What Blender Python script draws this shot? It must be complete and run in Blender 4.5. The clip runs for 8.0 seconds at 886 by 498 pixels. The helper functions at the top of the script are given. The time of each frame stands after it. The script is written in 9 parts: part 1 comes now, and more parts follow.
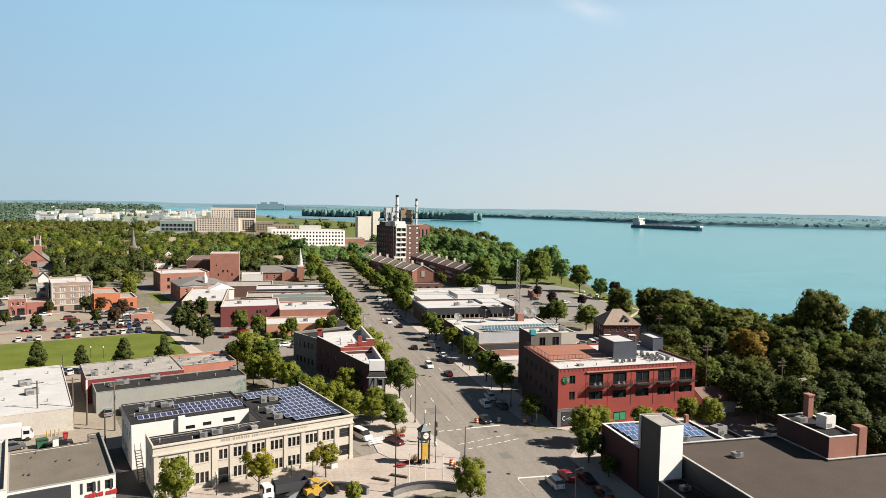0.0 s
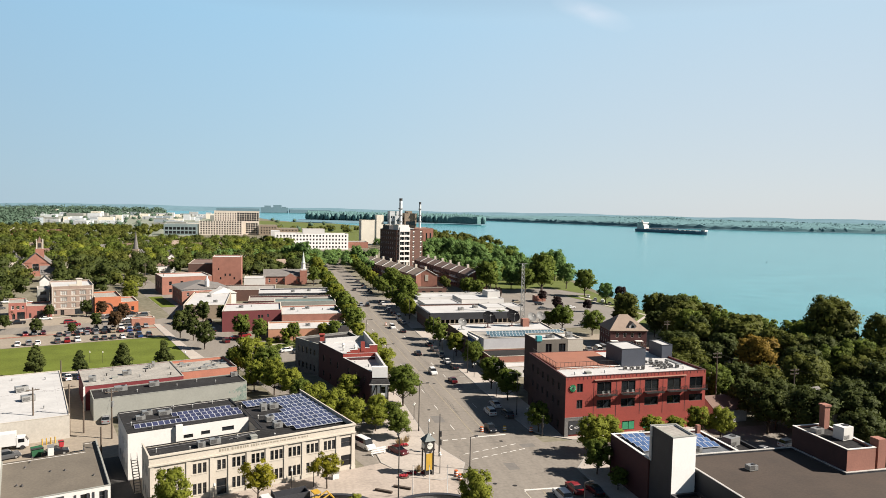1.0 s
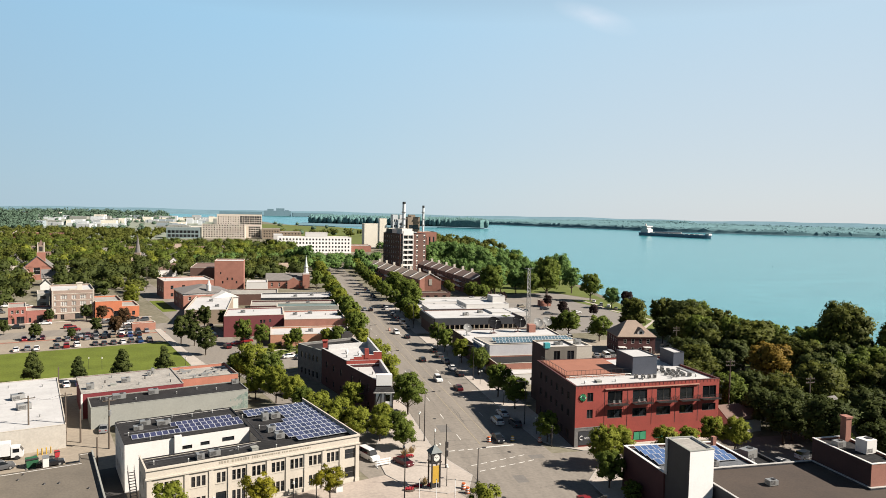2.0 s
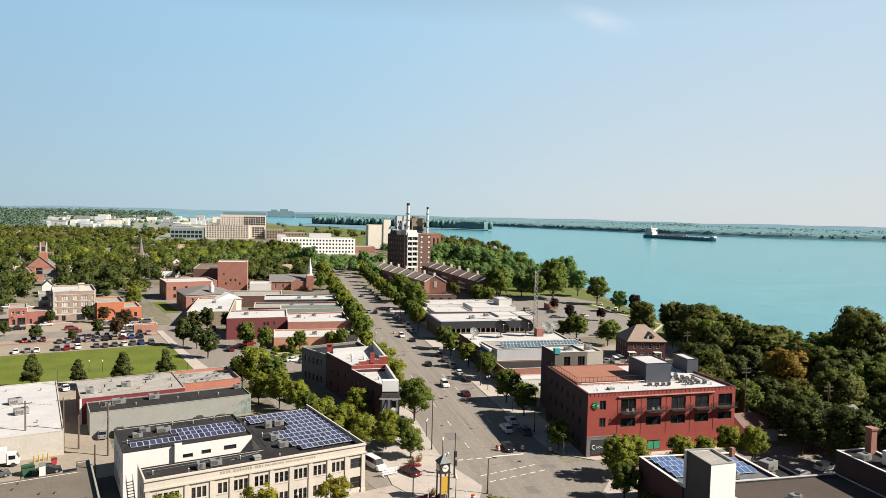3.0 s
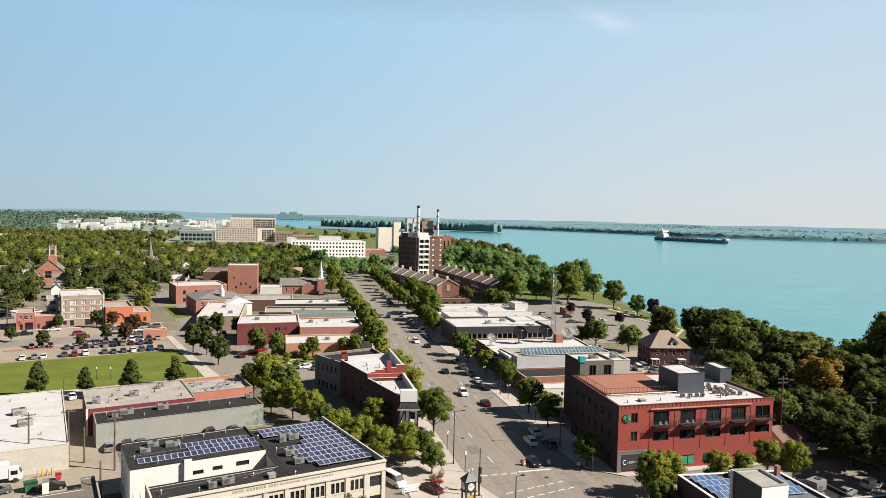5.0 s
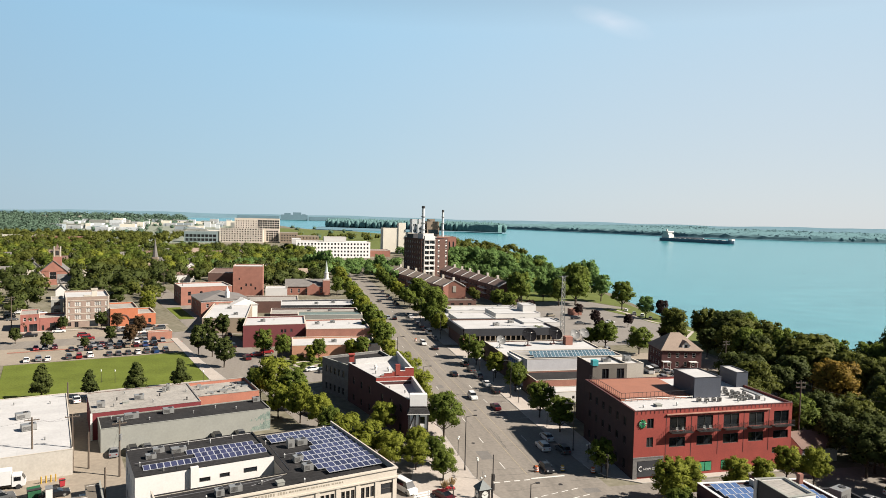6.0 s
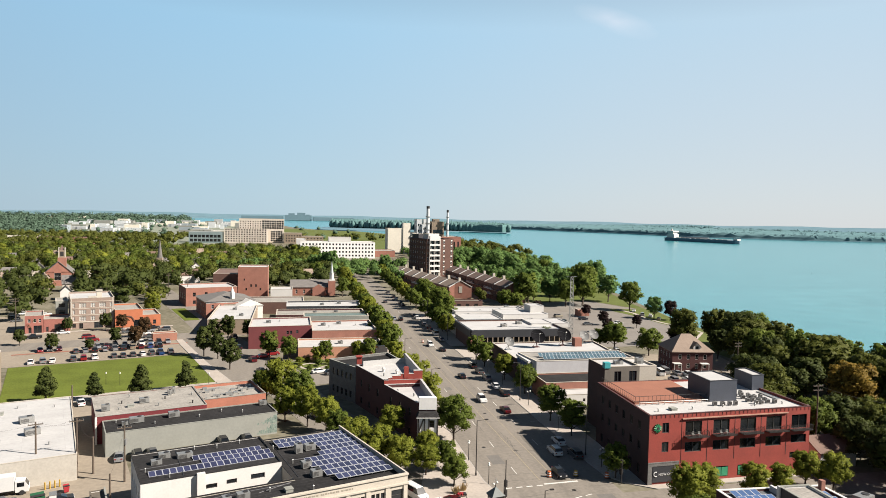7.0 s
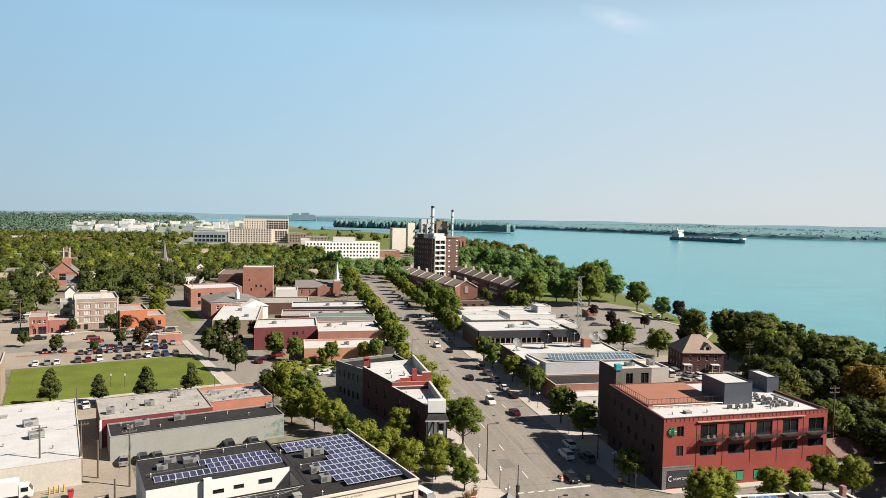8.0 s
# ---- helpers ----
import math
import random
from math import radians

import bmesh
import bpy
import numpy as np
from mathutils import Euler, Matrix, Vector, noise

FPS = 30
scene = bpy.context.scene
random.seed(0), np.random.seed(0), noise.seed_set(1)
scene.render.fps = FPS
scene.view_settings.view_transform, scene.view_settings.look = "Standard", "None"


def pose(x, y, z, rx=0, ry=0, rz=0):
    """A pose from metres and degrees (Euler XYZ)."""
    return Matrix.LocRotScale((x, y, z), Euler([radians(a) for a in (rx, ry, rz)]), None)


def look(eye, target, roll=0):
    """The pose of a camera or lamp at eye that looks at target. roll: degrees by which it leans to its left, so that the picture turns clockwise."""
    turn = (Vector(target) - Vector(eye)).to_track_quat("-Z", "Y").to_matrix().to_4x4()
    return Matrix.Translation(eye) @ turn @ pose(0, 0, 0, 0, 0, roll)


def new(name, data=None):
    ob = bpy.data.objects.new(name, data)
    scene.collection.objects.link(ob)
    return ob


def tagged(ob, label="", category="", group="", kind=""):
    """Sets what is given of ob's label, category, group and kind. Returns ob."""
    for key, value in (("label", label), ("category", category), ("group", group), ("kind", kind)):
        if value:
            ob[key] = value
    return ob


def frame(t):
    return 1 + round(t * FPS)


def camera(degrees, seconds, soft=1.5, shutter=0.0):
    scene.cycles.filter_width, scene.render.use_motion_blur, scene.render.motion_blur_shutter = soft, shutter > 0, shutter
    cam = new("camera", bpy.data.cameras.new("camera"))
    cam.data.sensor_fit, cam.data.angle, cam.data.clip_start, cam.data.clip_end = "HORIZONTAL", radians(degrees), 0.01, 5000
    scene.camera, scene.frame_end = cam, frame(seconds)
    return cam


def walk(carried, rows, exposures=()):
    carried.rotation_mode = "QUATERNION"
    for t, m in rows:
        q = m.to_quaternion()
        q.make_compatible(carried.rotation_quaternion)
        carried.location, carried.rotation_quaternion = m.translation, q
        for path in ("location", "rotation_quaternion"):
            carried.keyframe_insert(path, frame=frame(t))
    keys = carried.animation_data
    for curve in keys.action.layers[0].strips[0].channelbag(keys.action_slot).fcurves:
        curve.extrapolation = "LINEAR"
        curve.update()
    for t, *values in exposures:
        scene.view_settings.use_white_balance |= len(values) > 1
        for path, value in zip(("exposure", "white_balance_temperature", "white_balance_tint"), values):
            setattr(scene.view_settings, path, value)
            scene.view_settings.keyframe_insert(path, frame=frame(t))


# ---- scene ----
cam = camera(66.0, 8.0, soft=0.65)
PATH = [
    (0, (0.482, -3.758, 49.125), (0.984, -1.826, 48.993), 1.0),
    (0.5, (0.807, -2.253, 49.133), (1.303, -0.319, 49.006), 1.0),
    (1, (1.058, -0.503, 49.171), (1.55, 1.432, 49.049), 1.1),
    (1.5, (1.224, 1.401, 49.216), (1.712, 3.337, 49.1), 1.1),
    (3, (1.069, 7.648, 49.282), (1.544, 9.588, 49.174), 1.4),
    (3.5, (0.918, 9.613, 49.26), (1.387, 11.554, 49.154), 1.5),
    (4, (0.696, 11.508, 49.243), (1.158, 13.451, 49.138), 1.5),
    (4.5, (0.409, 13.261, 49.207), (0.865, 15.205, 49.104), 1.4),
    (6, (-0.681, 18.051, 49.163), (-0.241, 20.0, 49.063), 1.3),
    (6.5, (-1.004, 19.482, 49.141), (-0.57, 21.432, 49.041), 1.3),
    (7, (-1.315, 20.832, 49.14), (-0.886, 22.783, 49.04), 1.2),
    (7.5, (-1.592, 22.104, 49.129), (-1.168, 24.056, 49.028), 1.1),
    (8, (-1.89, 23.303, 49.118), (-1.472, 25.256, 49.017), 1.1),
]
walk(cam, [(t, look(eye, target, roll)) for t, eye, target, roll in PATH])

# ---- world, sun ----
SUN_TURN, SUN_UP = 114.0, 39.0
world = bpy.data.worlds.new("sky")
scene.world = world
world.use_nodes = True
wn = world.node_tree
sky = wn.nodes.new("ShaderNodeTexSky")
sky.sky_type = "NISHITA"
sky.sun_disc = False
sky.sun_elevation, sky.sun_rotation = radians(SUN_UP), -radians(SUN_TURN)
sky.altitude, sky.air_density, sky.dust_density, sky.ozone_density = 50, 1.0, 0.4, 3.0
haze = wn.nodes.new("ShaderNodeMix")
haze.data_type = "RGBA"
# the haze is brighter and warmer on the sun's side
side = wn.nodes.new("ShaderNodeTexGradient")
side.texture_mapping.scale, side.texture_mapping.translation = (0.5, 1, 1), (0.5, 0, 0)
tint = wn.nodes.new("ShaderNodeValToRGB")
tint.color_ramp.interpolation = "B_SPLINE"
tint.color_ramp.elements[1].position = 0.77
for k in (0.13, 0.23, 0.5):
    tint.color_ramp.elements.new(k)
# the first stops, west of the view, are darkened to cut fill light
for e, c in zip(tint.color_ramp.elements, ((0.08, 0.12, 0.17), (0.2, 0.3, 0.4), (0.41, 0.62, 0.82), (0.476, 0.762, 0.98), (0.71, 0.835, 0.94))):
    e.color = (*c, 1)
full = wn.nodes.new("ShaderNodeVectorMath")
full.operation = "SCALE"
full.inputs["Scale"].default_value = 6.0
wn.links.new(side.outputs["Fac"], tint.inputs[0])
wn.links.new(tint.outputs[0], full.inputs[0])
# and paler towards the horizon
lift = wn.nodes.new("ShaderNodeMapRange")
for k, v in (("From Min", 0.0), ("From Max", 0.25), ("To Min", 0.0), ("To Max", 1.0)):
    lift.inputs[k].default_value = v
pale = wn.nodes.new("ShaderNodeMix")
pale.data_type = "RGBA"
pale.inputs["A"].default_value, pale.inputs["B"].default_value = (1.12, 0.99, 0.9, 1), (0.92, 1.0, 1.04, 1)
both = wn.nodes.new("ShaderNodeVectorMath")
both.operation = "MULTIPLY"
wn.links.new(lift.outputs["Result"], pale.inputs["Factor"])
wn.links.new(full.outputs[0], both.inputs[0])
wn.links.new(pale.outputs["Result"], both.inputs[1])
wn.links.new(both.outputs[0], haze.inputs["B"])
# the river haze is thick near the horizon and thins towards the zenith, fast above the view to cut fill light
rise = wn.nodes.new("ShaderNodeTexGradient")
rise.texture_mapping.rotation = (0, radians(90), 0)
thin = wn.nodes.new("ShaderNodeMapRange")
for k, v in (("From Min", 0.26), ("From Max", 0.52), ("To Min", 0.85), ("To Max", 0.0)):
    thin.inputs[k].default_value = v
wn.links.new(rise.outputs["Fac"], thin.inputs["Value"])
wn.links.new(rise.outputs["Fac"], lift.inputs["Value"])
wn.links.new(thin.outputs["Result"], haze.inputs["Factor"])
# the clear sky is dimmed so that shadows come out deeper
clear = wn.nodes.new("ShaderNodeVectorMath")
clear.operation = "SCALE"
clear.inputs["Scale"].default_value = 0.35
wn.links.new(sky.outputs[0], clear.inputs[0])
wn.links.new(clear.outputs[0], haze.inputs["A"])
# one thin wisp of cloud high over the river
WISP, ALONG = Vector((0.423, 0.866, 0.266)), Vector((0.886, -0.334, -0.322))
wisp = wn.nodes.new("ShaderNodeTexGradient")
wisp.gradient_type = "SPHERICAL"
across = WISP.cross(ALONG).normalized()
wisp.texture_mapping.vector_type = "TEXTURE"
wisp.texture_mapping.translation, wisp.texture_mapping.scale = WISP, (0.075, 0.06, 0.02)
wisp.texture_mapping.rotation = Matrix((ALONG, across.cross(ALONG), across)).transposed().to_euler()
wool = wn.nodes.new("ShaderNodeTexNoise")
wool.inputs["Scale"].default_value, wool.inputs["Detail"].default_value = 14.0, 4.0
wool.texture_mapping.scale = (1.0, 1.0, 2.6)
fleece = wn.nodes.new("ShaderNodeMath")
fleece.operation = "MULTIPLY"
wn.links.new(wisp.outputs["Fac"], fleece.inputs[0])
wn.links.new(wool.outputs["Fac"], fleece.inputs[1])
thread = wn.nodes.new("ShaderNodeMapRange")
for k, v in (("From Min", 0.08), ("From Max", 0.5), ("To Min", 0.0), ("To Max", 0.55)):
    thread.inputs[k].default_value = v
wn.links.new(fleece.outputs[0], thread.inputs["Value"])
cloud = wn.nodes.new("ShaderNodeMix")
cloud.data_type = "RGBA"
cloud.inputs["B"].default_value = (4.7, 5.2, 5.9, 1)
wn.links.new(thread.outputs["Result"], cloud.inputs["Factor"])
wn.links.new(haze.outputs["Result"], cloud.inputs["A"])
wn.links.new(cloud.outputs["Result"], wn.nodes["Background"].inputs[0])
wn.nodes["Background"].inputs[1].default_value = 0.058
sun = new("sun", bpy.data.lights.new("sun", "SUN"))
sun.data.energy, sun.data.angle, sun.data.color = 5.0, radians(0.5), (1.0, 0.91, 0.82)
sun_way = Vector((math.sin(radians(SUN_TURN)) * math.cos(radians(SUN_UP)), math.cos(radians(SUN_TURN)) * math.cos(radians(SUN_UP)), math.sin(radians(SUN_UP))))
sun.matrix_world = look(sun_way * 300, (0, 0, 0))
scene.view_settings.exposure = 1.444

# ---- materials ----
def surface(name, base, rough=0.8, metal=0.0, vary=0.25, size=2.0, fine=0.0, bump=0.0, other=None, island=0.0, random_tint=0.0, spec=0.5, stretch=1.0, seam=None):
    """A procedural surface: base colour varied by broad stains and fine grain, in metres."""
    m = bpy.data.materials.new(name)
    m.use_nodes = True
    nt = m.node_tree
    b = nt.nodes["Principled BSDF"]
    b.inputs["Roughness"].default_value, b.inputs["Metallic"].default_value = rough, metal
    b.inputs["Specular IOR Level"].default_value = spec
    g = nt.nodes.new("ShaderNodeNewGeometry")
    n1 = nt.nodes.new("ShaderNodeTexNoise")
    n1.inputs["Scale"].default_value, n1.inputs["Detail"].default_value = 1.0 / size, 5.0
    n2 = nt.nodes.new("ShaderNodeTexNoise")
    n2.inputs["Scale"].default_value, n2.inputs["Detail"].default_value = 1.0 / (fine or size * 0.12), 3.0
    along = nt.nodes.new("ShaderNodeVectorMath")
    along.operation = "MULTIPLY"
    along.inputs[1].default_value = (1, 1 / stretch, 1)
    nt.links.new(g.outputs["Position"], along.inputs[0])
    nt.links.new(along.outputs[0], n1.inputs["Vector"])
    nt.links.new(g.outputs["Position"], n2.inputs["Vector"])
    add = nt.nodes.new("ShaderNodeMath")
    add.operation = "ADD"
    half = nt.nodes.new("ShaderNodeMath")
    half.operation = "MULTIPLY"
    half.inputs[1].default_value = 0.5
    nt.links.new(n1.outputs["Fac"], add.inputs[0])
    nt.links.new(n2.outputs["Fac"], add.inputs[1])
    nt.links.new(add.outputs[0], half.inputs[0])
    fac = half.outputs[0]
    if island or random_tint:
        if island:
            src = g.outputs["Random Per Island"]
            amount = island
        else:
            oi = nt.nodes.new("ShaderNodeObjectInfo")
            src, amount = oi.outputs["Random"], random_tint
        mr = nt.nodes.new("ShaderNodeMath")
        mr.operation = "MULTIPLY_ADD"
        mr.inputs[1].default_value, mr.inputs[2].default_value = amount, -amount / 2
        nt.links.new(src, mr.inputs[0])
        a2 = nt.nodes.new("ShaderNodeMath")
        a2.operation = "ADD"
        nt.links.new(fac, a2.inputs[0])
        nt.links.new(mr.outputs[0], a2.inputs[1])
        fac = a2.outputs[0]
    ramp = nt.nodes.new("ShaderNodeValToRGB")
    e = ramp.color_ramp.elements
    lo = tuple(c * (1 - vary) for c in base)
    hi = other or tuple(min(1.0, c * (1 + vary)) for c in base)
    e[0].position, e[1].position = 0.3, 0.7
    e[0].color, e[1].color = (*lo, 1), (*hi, 1)
    nt.links.new(fac, ramp.inputs[0])
    colour = ramp.outputs[0]
    if seam:
        bt = nt.nodes.new("ShaderNodeTexBrick")
        bt.inputs["Color1"].default_value, bt.inputs["Color2"].default_value, bt.inputs["Mortar"].default_value = (1, 1, 1, 1), (0.93, 0.93, 0.93, 1), (seam[2], seam[2], seam[2], 1)
        bt.inputs["Scale"].default_value, bt.inputs["Mortar Size"].default_value = 1.0, 0.06
        bt.inputs["Brick Width"].default_value, bt.inputs["Row Height"].default_value = seam[0], seam[1]
        rot = nt.nodes.new("ShaderNodeVectorRotate")
        rot.rotation_type = "Z_AXIS"
        rot.inputs["Angle"].default_value = radians(-17.5)
        nt.links.new(g.outputs["Position"], rot.inputs["Vector"])
        nt.links.new(rot.outputs[0], bt.inputs["Vector"])
        mul = nt.nodes.new("ShaderNodeMix")
        mul.data_type, mul.blend_type = "RGBA", "MULTIPLY"
        mul.inputs["Factor"].default_value = 1.0
        nt.links.new(colour, mul.inputs["A"])
        nt.links.new(bt.outputs["Color"], mul.inputs["B"])
        colour = mul.outputs["Result"]
    nt.links.new(colour, b.inputs["Base Color"])
    if bump:
        bp = nt.nodes.new("ShaderNodeBump")
        bp.inputs["Strength"].default_value, bp.inputs["Distance"].default_value = 0.6, bump
        nt.links.new(n2.outputs["Fac"], bp.inputs["Height"])
        nt.links.new(bp.outputs[0], b.inputs["Normal"])
    return m


ASPHALT = surface("old_asphalt", (0.137, 0.121, 0.1), 0.9, vary=0.26, size=2.2, fine=0.7, bump=0.01, stretch=14.0)
LOT = surface("parking_asphalt", (0.183, 0.154, 0.116), 0.9, vary=0.25, size=11, fine=0.9, bump=0.01)
CONCRETE = surface("pale_concrete", (0.273, 0.241, 0.206), 0.9, vary=0.18, size=5, fine=0.5, bump=0.005)
PLAZA = surface("dusty_concrete", (0.246, 0.209, 0.174), 0.9, vary=0.25, size=7, fine=0.6, bump=0.01)
KERB = surface("kerb_stone", (0.261, 0.244, 0.221), 0.9, vary=0.15, size=2)
GRASS = surface("lawn", (0.0776, 0.0964, 0.0161), 0.95, vary=0.3, size=8, fine=0.5, bump=0.04, spec=0.1)
PARKGRASS = surface("park_grass", (0.0803, 0.0964, 0.0268), 0.95, vary=0.3, size=12, fine=0.7, bump=0.04, spec=0.1)
EARTH = surface("town_ground", (0.102, 0.0964, 0.0535), 0.95, vary=0.4, size=25, fine=2.0, bump=0.05, other=(0.182, 0.166, 0.128), spec=0.1)
WHITEPAINT = surface("road_paint_white", (0.421, 0.409, 0.373), 0.8, vary=0.25, size=1.0, fine=0.2)
YELLOWPAINT = surface("road_paint_yellow", (0.225, 0.185, 0.115), 0.8, vary=0.3, size=1.0, fine=0.2)
LIMESTONE = surface("limestone", (0.347, 0.315, 0.263), 0.85, vary=0.12, size=3, fine=0.3, bump=0.004)
WHITEWALL = surface("white_render", (0.44, 0.425, 0.4), 0.8, vary=0.08, size=3, fine=0.3, bump=0.004)
BRIGHTWHITE = surface("bright_white_paint", (0.6, 0.585, 0.56), 0.7, vary=0.06, size=3, fine=0.3, bump=0.003)
PALECOPING = surface("pale_metal_coping", (0.3, 0.29, 0.27), 0.6, vary=0.2, size=2)
SLATEROOF = surface("dark_slate_membrane", (0.075, 0.082, 0.09), 0.9, vary=0.3, size=4, fine=0.5, bump=0.01, seam=(9.0, 1.1, 0.75))
CREAMWALL = surface("cream_render", (0.31, 0.288, 0.248), 0.85, vary=0.14, size=3, fine=0.4, bump=0.004)
WHITEROOF = surface("white_membrane", (0.345, 0.34, 0.328), 0.7, vary=0.12, size=4, fine=0.6, bump=0.006, seam=(14.0, 2.6, 0.86))
GREYROOF = surface("weathered_grey_roof", (0.214, 0.201, 0.177), 0.9, vary=0.3, size=4, fine=0.5, bump=0.01, seam=(9.0, 1.1, 0.75))
# the office's shadow over the alley is put into this near-black colour
ALLEY = surface("shade_dark_asphalt", (0.0262, 0.0240, 0.0218), 0.9, vary=0.4, size=5, fine=0.6, bump=0.01)
WORKSYARD = surface("pale_works_yard", (0.225, 0.22, 0.198), 0.95, vary=0.3, size=70, fine=12, other=(0.161, 0.193, 0.134), spec=0.1)
TARROOF = surface("black_tar_roof", (0.017, 0.0165, 0.0165), 0.95, spec=0.15, vary=0.5, size=5, fine=0.5, bump=0.01, seam=(8.0, 1.0, 1.6))
BROWNROOF = surface("gravel_roof", (0.086, 0.073, 0.055), 0.95, vary=0.25, size=5, fine=0.35, bump=0.02)
TERRACE = surface("terracotta_decking", (0.193, 0.0749, 0.0428), 0.85, vary=0.15, size=2, fine=0.3, bump=0.005)
DARKGRAVEL = surface("dark_gravel_roof", (0.032, 0.0215, 0.0142), 0.95, vary=0.3, size=5, fine=0.35, bump=0.02)
REDBRICK = surface("painted_red_brick", (0.195, 0.028, 0.018), 0.8, vary=0.18, size=2.5, fine=0.25, bump=0.006)
DARKBRICK = surface("dark_red_brick", (0.05, 0.0135, 0.0125), 0.85, vary=0.2, size=2.5, fine=0.25, bump=0.006)
# shade of the walls turned from the sun is put into this brick
SHADEBRICK = surface("shaded_dark_brick", (0.034, 0.0145, 0.013), 0.9, vary=0.3, size=2.0, fine=0.25, bump=0.008)
BRICK = surface("brick", (0.215, 0.094, 0.066), 0.9, vary=0.2, size=2.5, fine=0.25, bump=0.006)
ORANGEBRICK = surface("orange_brick", (0.3, 0.096, 0.043), 0.9, vary=0.16, size=2.5, fine=0.25, bump=0.006)
BROWNBRICK = surface("brown_brick", (0.0803, 0.0402, 0.0294), 0.9, vary=0.2, size=3, fine=0.3, bump=0.006)
TANBRICK = surface("tan_brick", (0.193, 0.15, 0.107), 0.9, vary=0.18, size=3, fine=0.3, bump=0.006)
GREYWALL = surface("grey_block_wall", (0.182, 0.185, 0.163), 0.85, vary=0.12, size=4, fine=0.4, bump=0.004)
STONE = surface("grey_rough_stone", (0.107, 0.102, 0.0964), 0.9, vary=0.3, size=1.2, fine=0.3, bump=0.02)
CHARCOAL = surface("charcoal_cladding", (0.0187, 0.0198, 0.0241), 0.6, vary=0.25, size=2, fine=0.3)
BEIGE = surface("beige_concrete", (0.56, 0.52, 0.43), 0.85, vary=0.1, size=8, fine=0.8)
SLATEPANEL = surface("slate_blue_panels", (0.036, 0.042, 0.056), 0.55, vary=0.2, size=2, fine=0.3)
SHINGLE = surface("grey_shingles", (0.107, 0.099, 0.0911), 0.9, vary=0.25, size=2, fine=0.3, bump=0.01)
TANSHINGLE = surface("tan_shingles", (0.177, 0.134, 0.102), 0.9, vary=0.2, size=2, fine=0.3, bump=0.01)
BROWNSHINGLE = surface("brown_shingles", (0.107, 0.0669, 0.0509), 0.9, vary=0.2, size=2, fine=0.3, bump=0.01)
GLASS = surface("dark_window_glass", (0.00964, 0.0118, 0.0139), 0.12, vary=0.5, size=3, random_tint=0.5)
FRAME = surface("dark_window_frame", (0.0321, 0.0294, 0.0268), 0.6, vary=0.2, size=1)
WHITEFRAME = surface("white_trim", (0.452, 0.439, 0.409), 0.7, vary=0.08, size=1)
STEEL = surface("galvanised_steel", (0.271, 0.271, 0.259), 0.45, metal=0.6, vary=0.2, size=1)
DARKMETAL = surface("dark_painted_metal", (0.0187, 0.0161, 0.015), 0.5, vary=0.3, size=1)
POLEWOOD = surface("weathered_pole_wood", (0.0749, 0.0562, 0.0402), 0.9, vary=0.3, size=0.6)
PANEL = surface("solar_cells", (0.028, 0.031, 0.062), 0.18, vary=0.25, size=0.8, random_tint=0.6)
# reflected sky is put into the pale blue of these cells
PALECELLS = surface("sky_tinted_solar_cells", (0.055, 0.095, 0.19), 0.2, vary=0.2, size=0.8, random_tint=0.4)
PANELEDGE = surface("aluminium_edge", (0.47, 0.48, 0.5), 0.4, metal=0.5, vary=0.1, size=1)
BARK = surface("bark", (0.0482, 0.0348, 0.0241), 0.95, vary=0.3, size=0.5, fine=0.08, bump=0.02)
WATERMAT = surface("turquoise_river", (0.0134, 0.145, 0.161), 0.22, vary=0.15, size=140, fine=16.0, bump=0.3, other=(0.0402, 0.201, 0.222), stretch=0.16)


def leaves(name, lo, hi, glow=0.24):
    m = surface(name, lo, 0.7, vary=0.1, size=7.0, fine=0.7, other=hi, island=0.14, spec=0.1)
    nt = m.node_tree
    b = nt.nodes["Principled BSDF"]
    tr = nt.nodes.new("ShaderNodeBsdfTranslucent")
    mix = nt.nodes.new("ShaderNodeMixShader")
    mix.inputs[0].default_value = glow
    nt.links.new(b.inputs["Base Color"].links[0].from_socket, tr.inputs[0])
    nt.links.new(b.outputs[0], mix.inputs[1])
    nt.links.new(tr.outputs[0], mix.inputs[2])
    nt.links.new(mix.outputs[0], nt.nodes["Material Output"].inputs[0])
    return m


LEAF = leaves("maple_leaves", (0.046, 0.07, 0.011), (0.135, 0.168, 0.03), 0.4)
LEAF_DARK = leaves("dark_leaves", (0.027, 0.038, 0.0095), (0.058, 0.07, 0.0165))
LEAF_WOOD = leaves("wood_leaves", (0.036, 0.046, 0.0085), (0.1, 0.108, 0.02), 0.3)
LEAF_OLIVE = leaves("olive_leaves", (0.08, 0.102, 0.012), (0.22, 0.235, 0.034), 0.45)
# bluish tint puts the haze over the farther trees into their leaves
LEAF_RIVER = leaves("hazed_tree_leaves", (0.05, 0.104, 0.03), (0.155, 0.235, 0.066), 0.4)
LEAF_YELLOW = leaves("yellow_leaves", (0.1, 0.1, 0.008), (0.27, 0.245, 0.022), 0.45)
LEAF_GOLD = leaves("golden_leaves", (0.075, 0.05, 0.009), (0.22, 0.145, 0.022))
LEAF_PURPLE = leaves("purple_leaves", (0.011, 0.007, 0.008), (0.034, 0.02, 0.017))
LEAF_RUST = leaves("rust_leaves", (0.03, 0.019, 0.01), (0.085, 0.048, 0.02))
# these four put the haze of distance into their base colours
FARWOOD = surface("hazed_shore_woods", (0.08, 0.148, 0.162), 1.0, vary=0.25, size=14, fine=4.0, spec=0.0, other=(0.108, 0.184, 0.193))
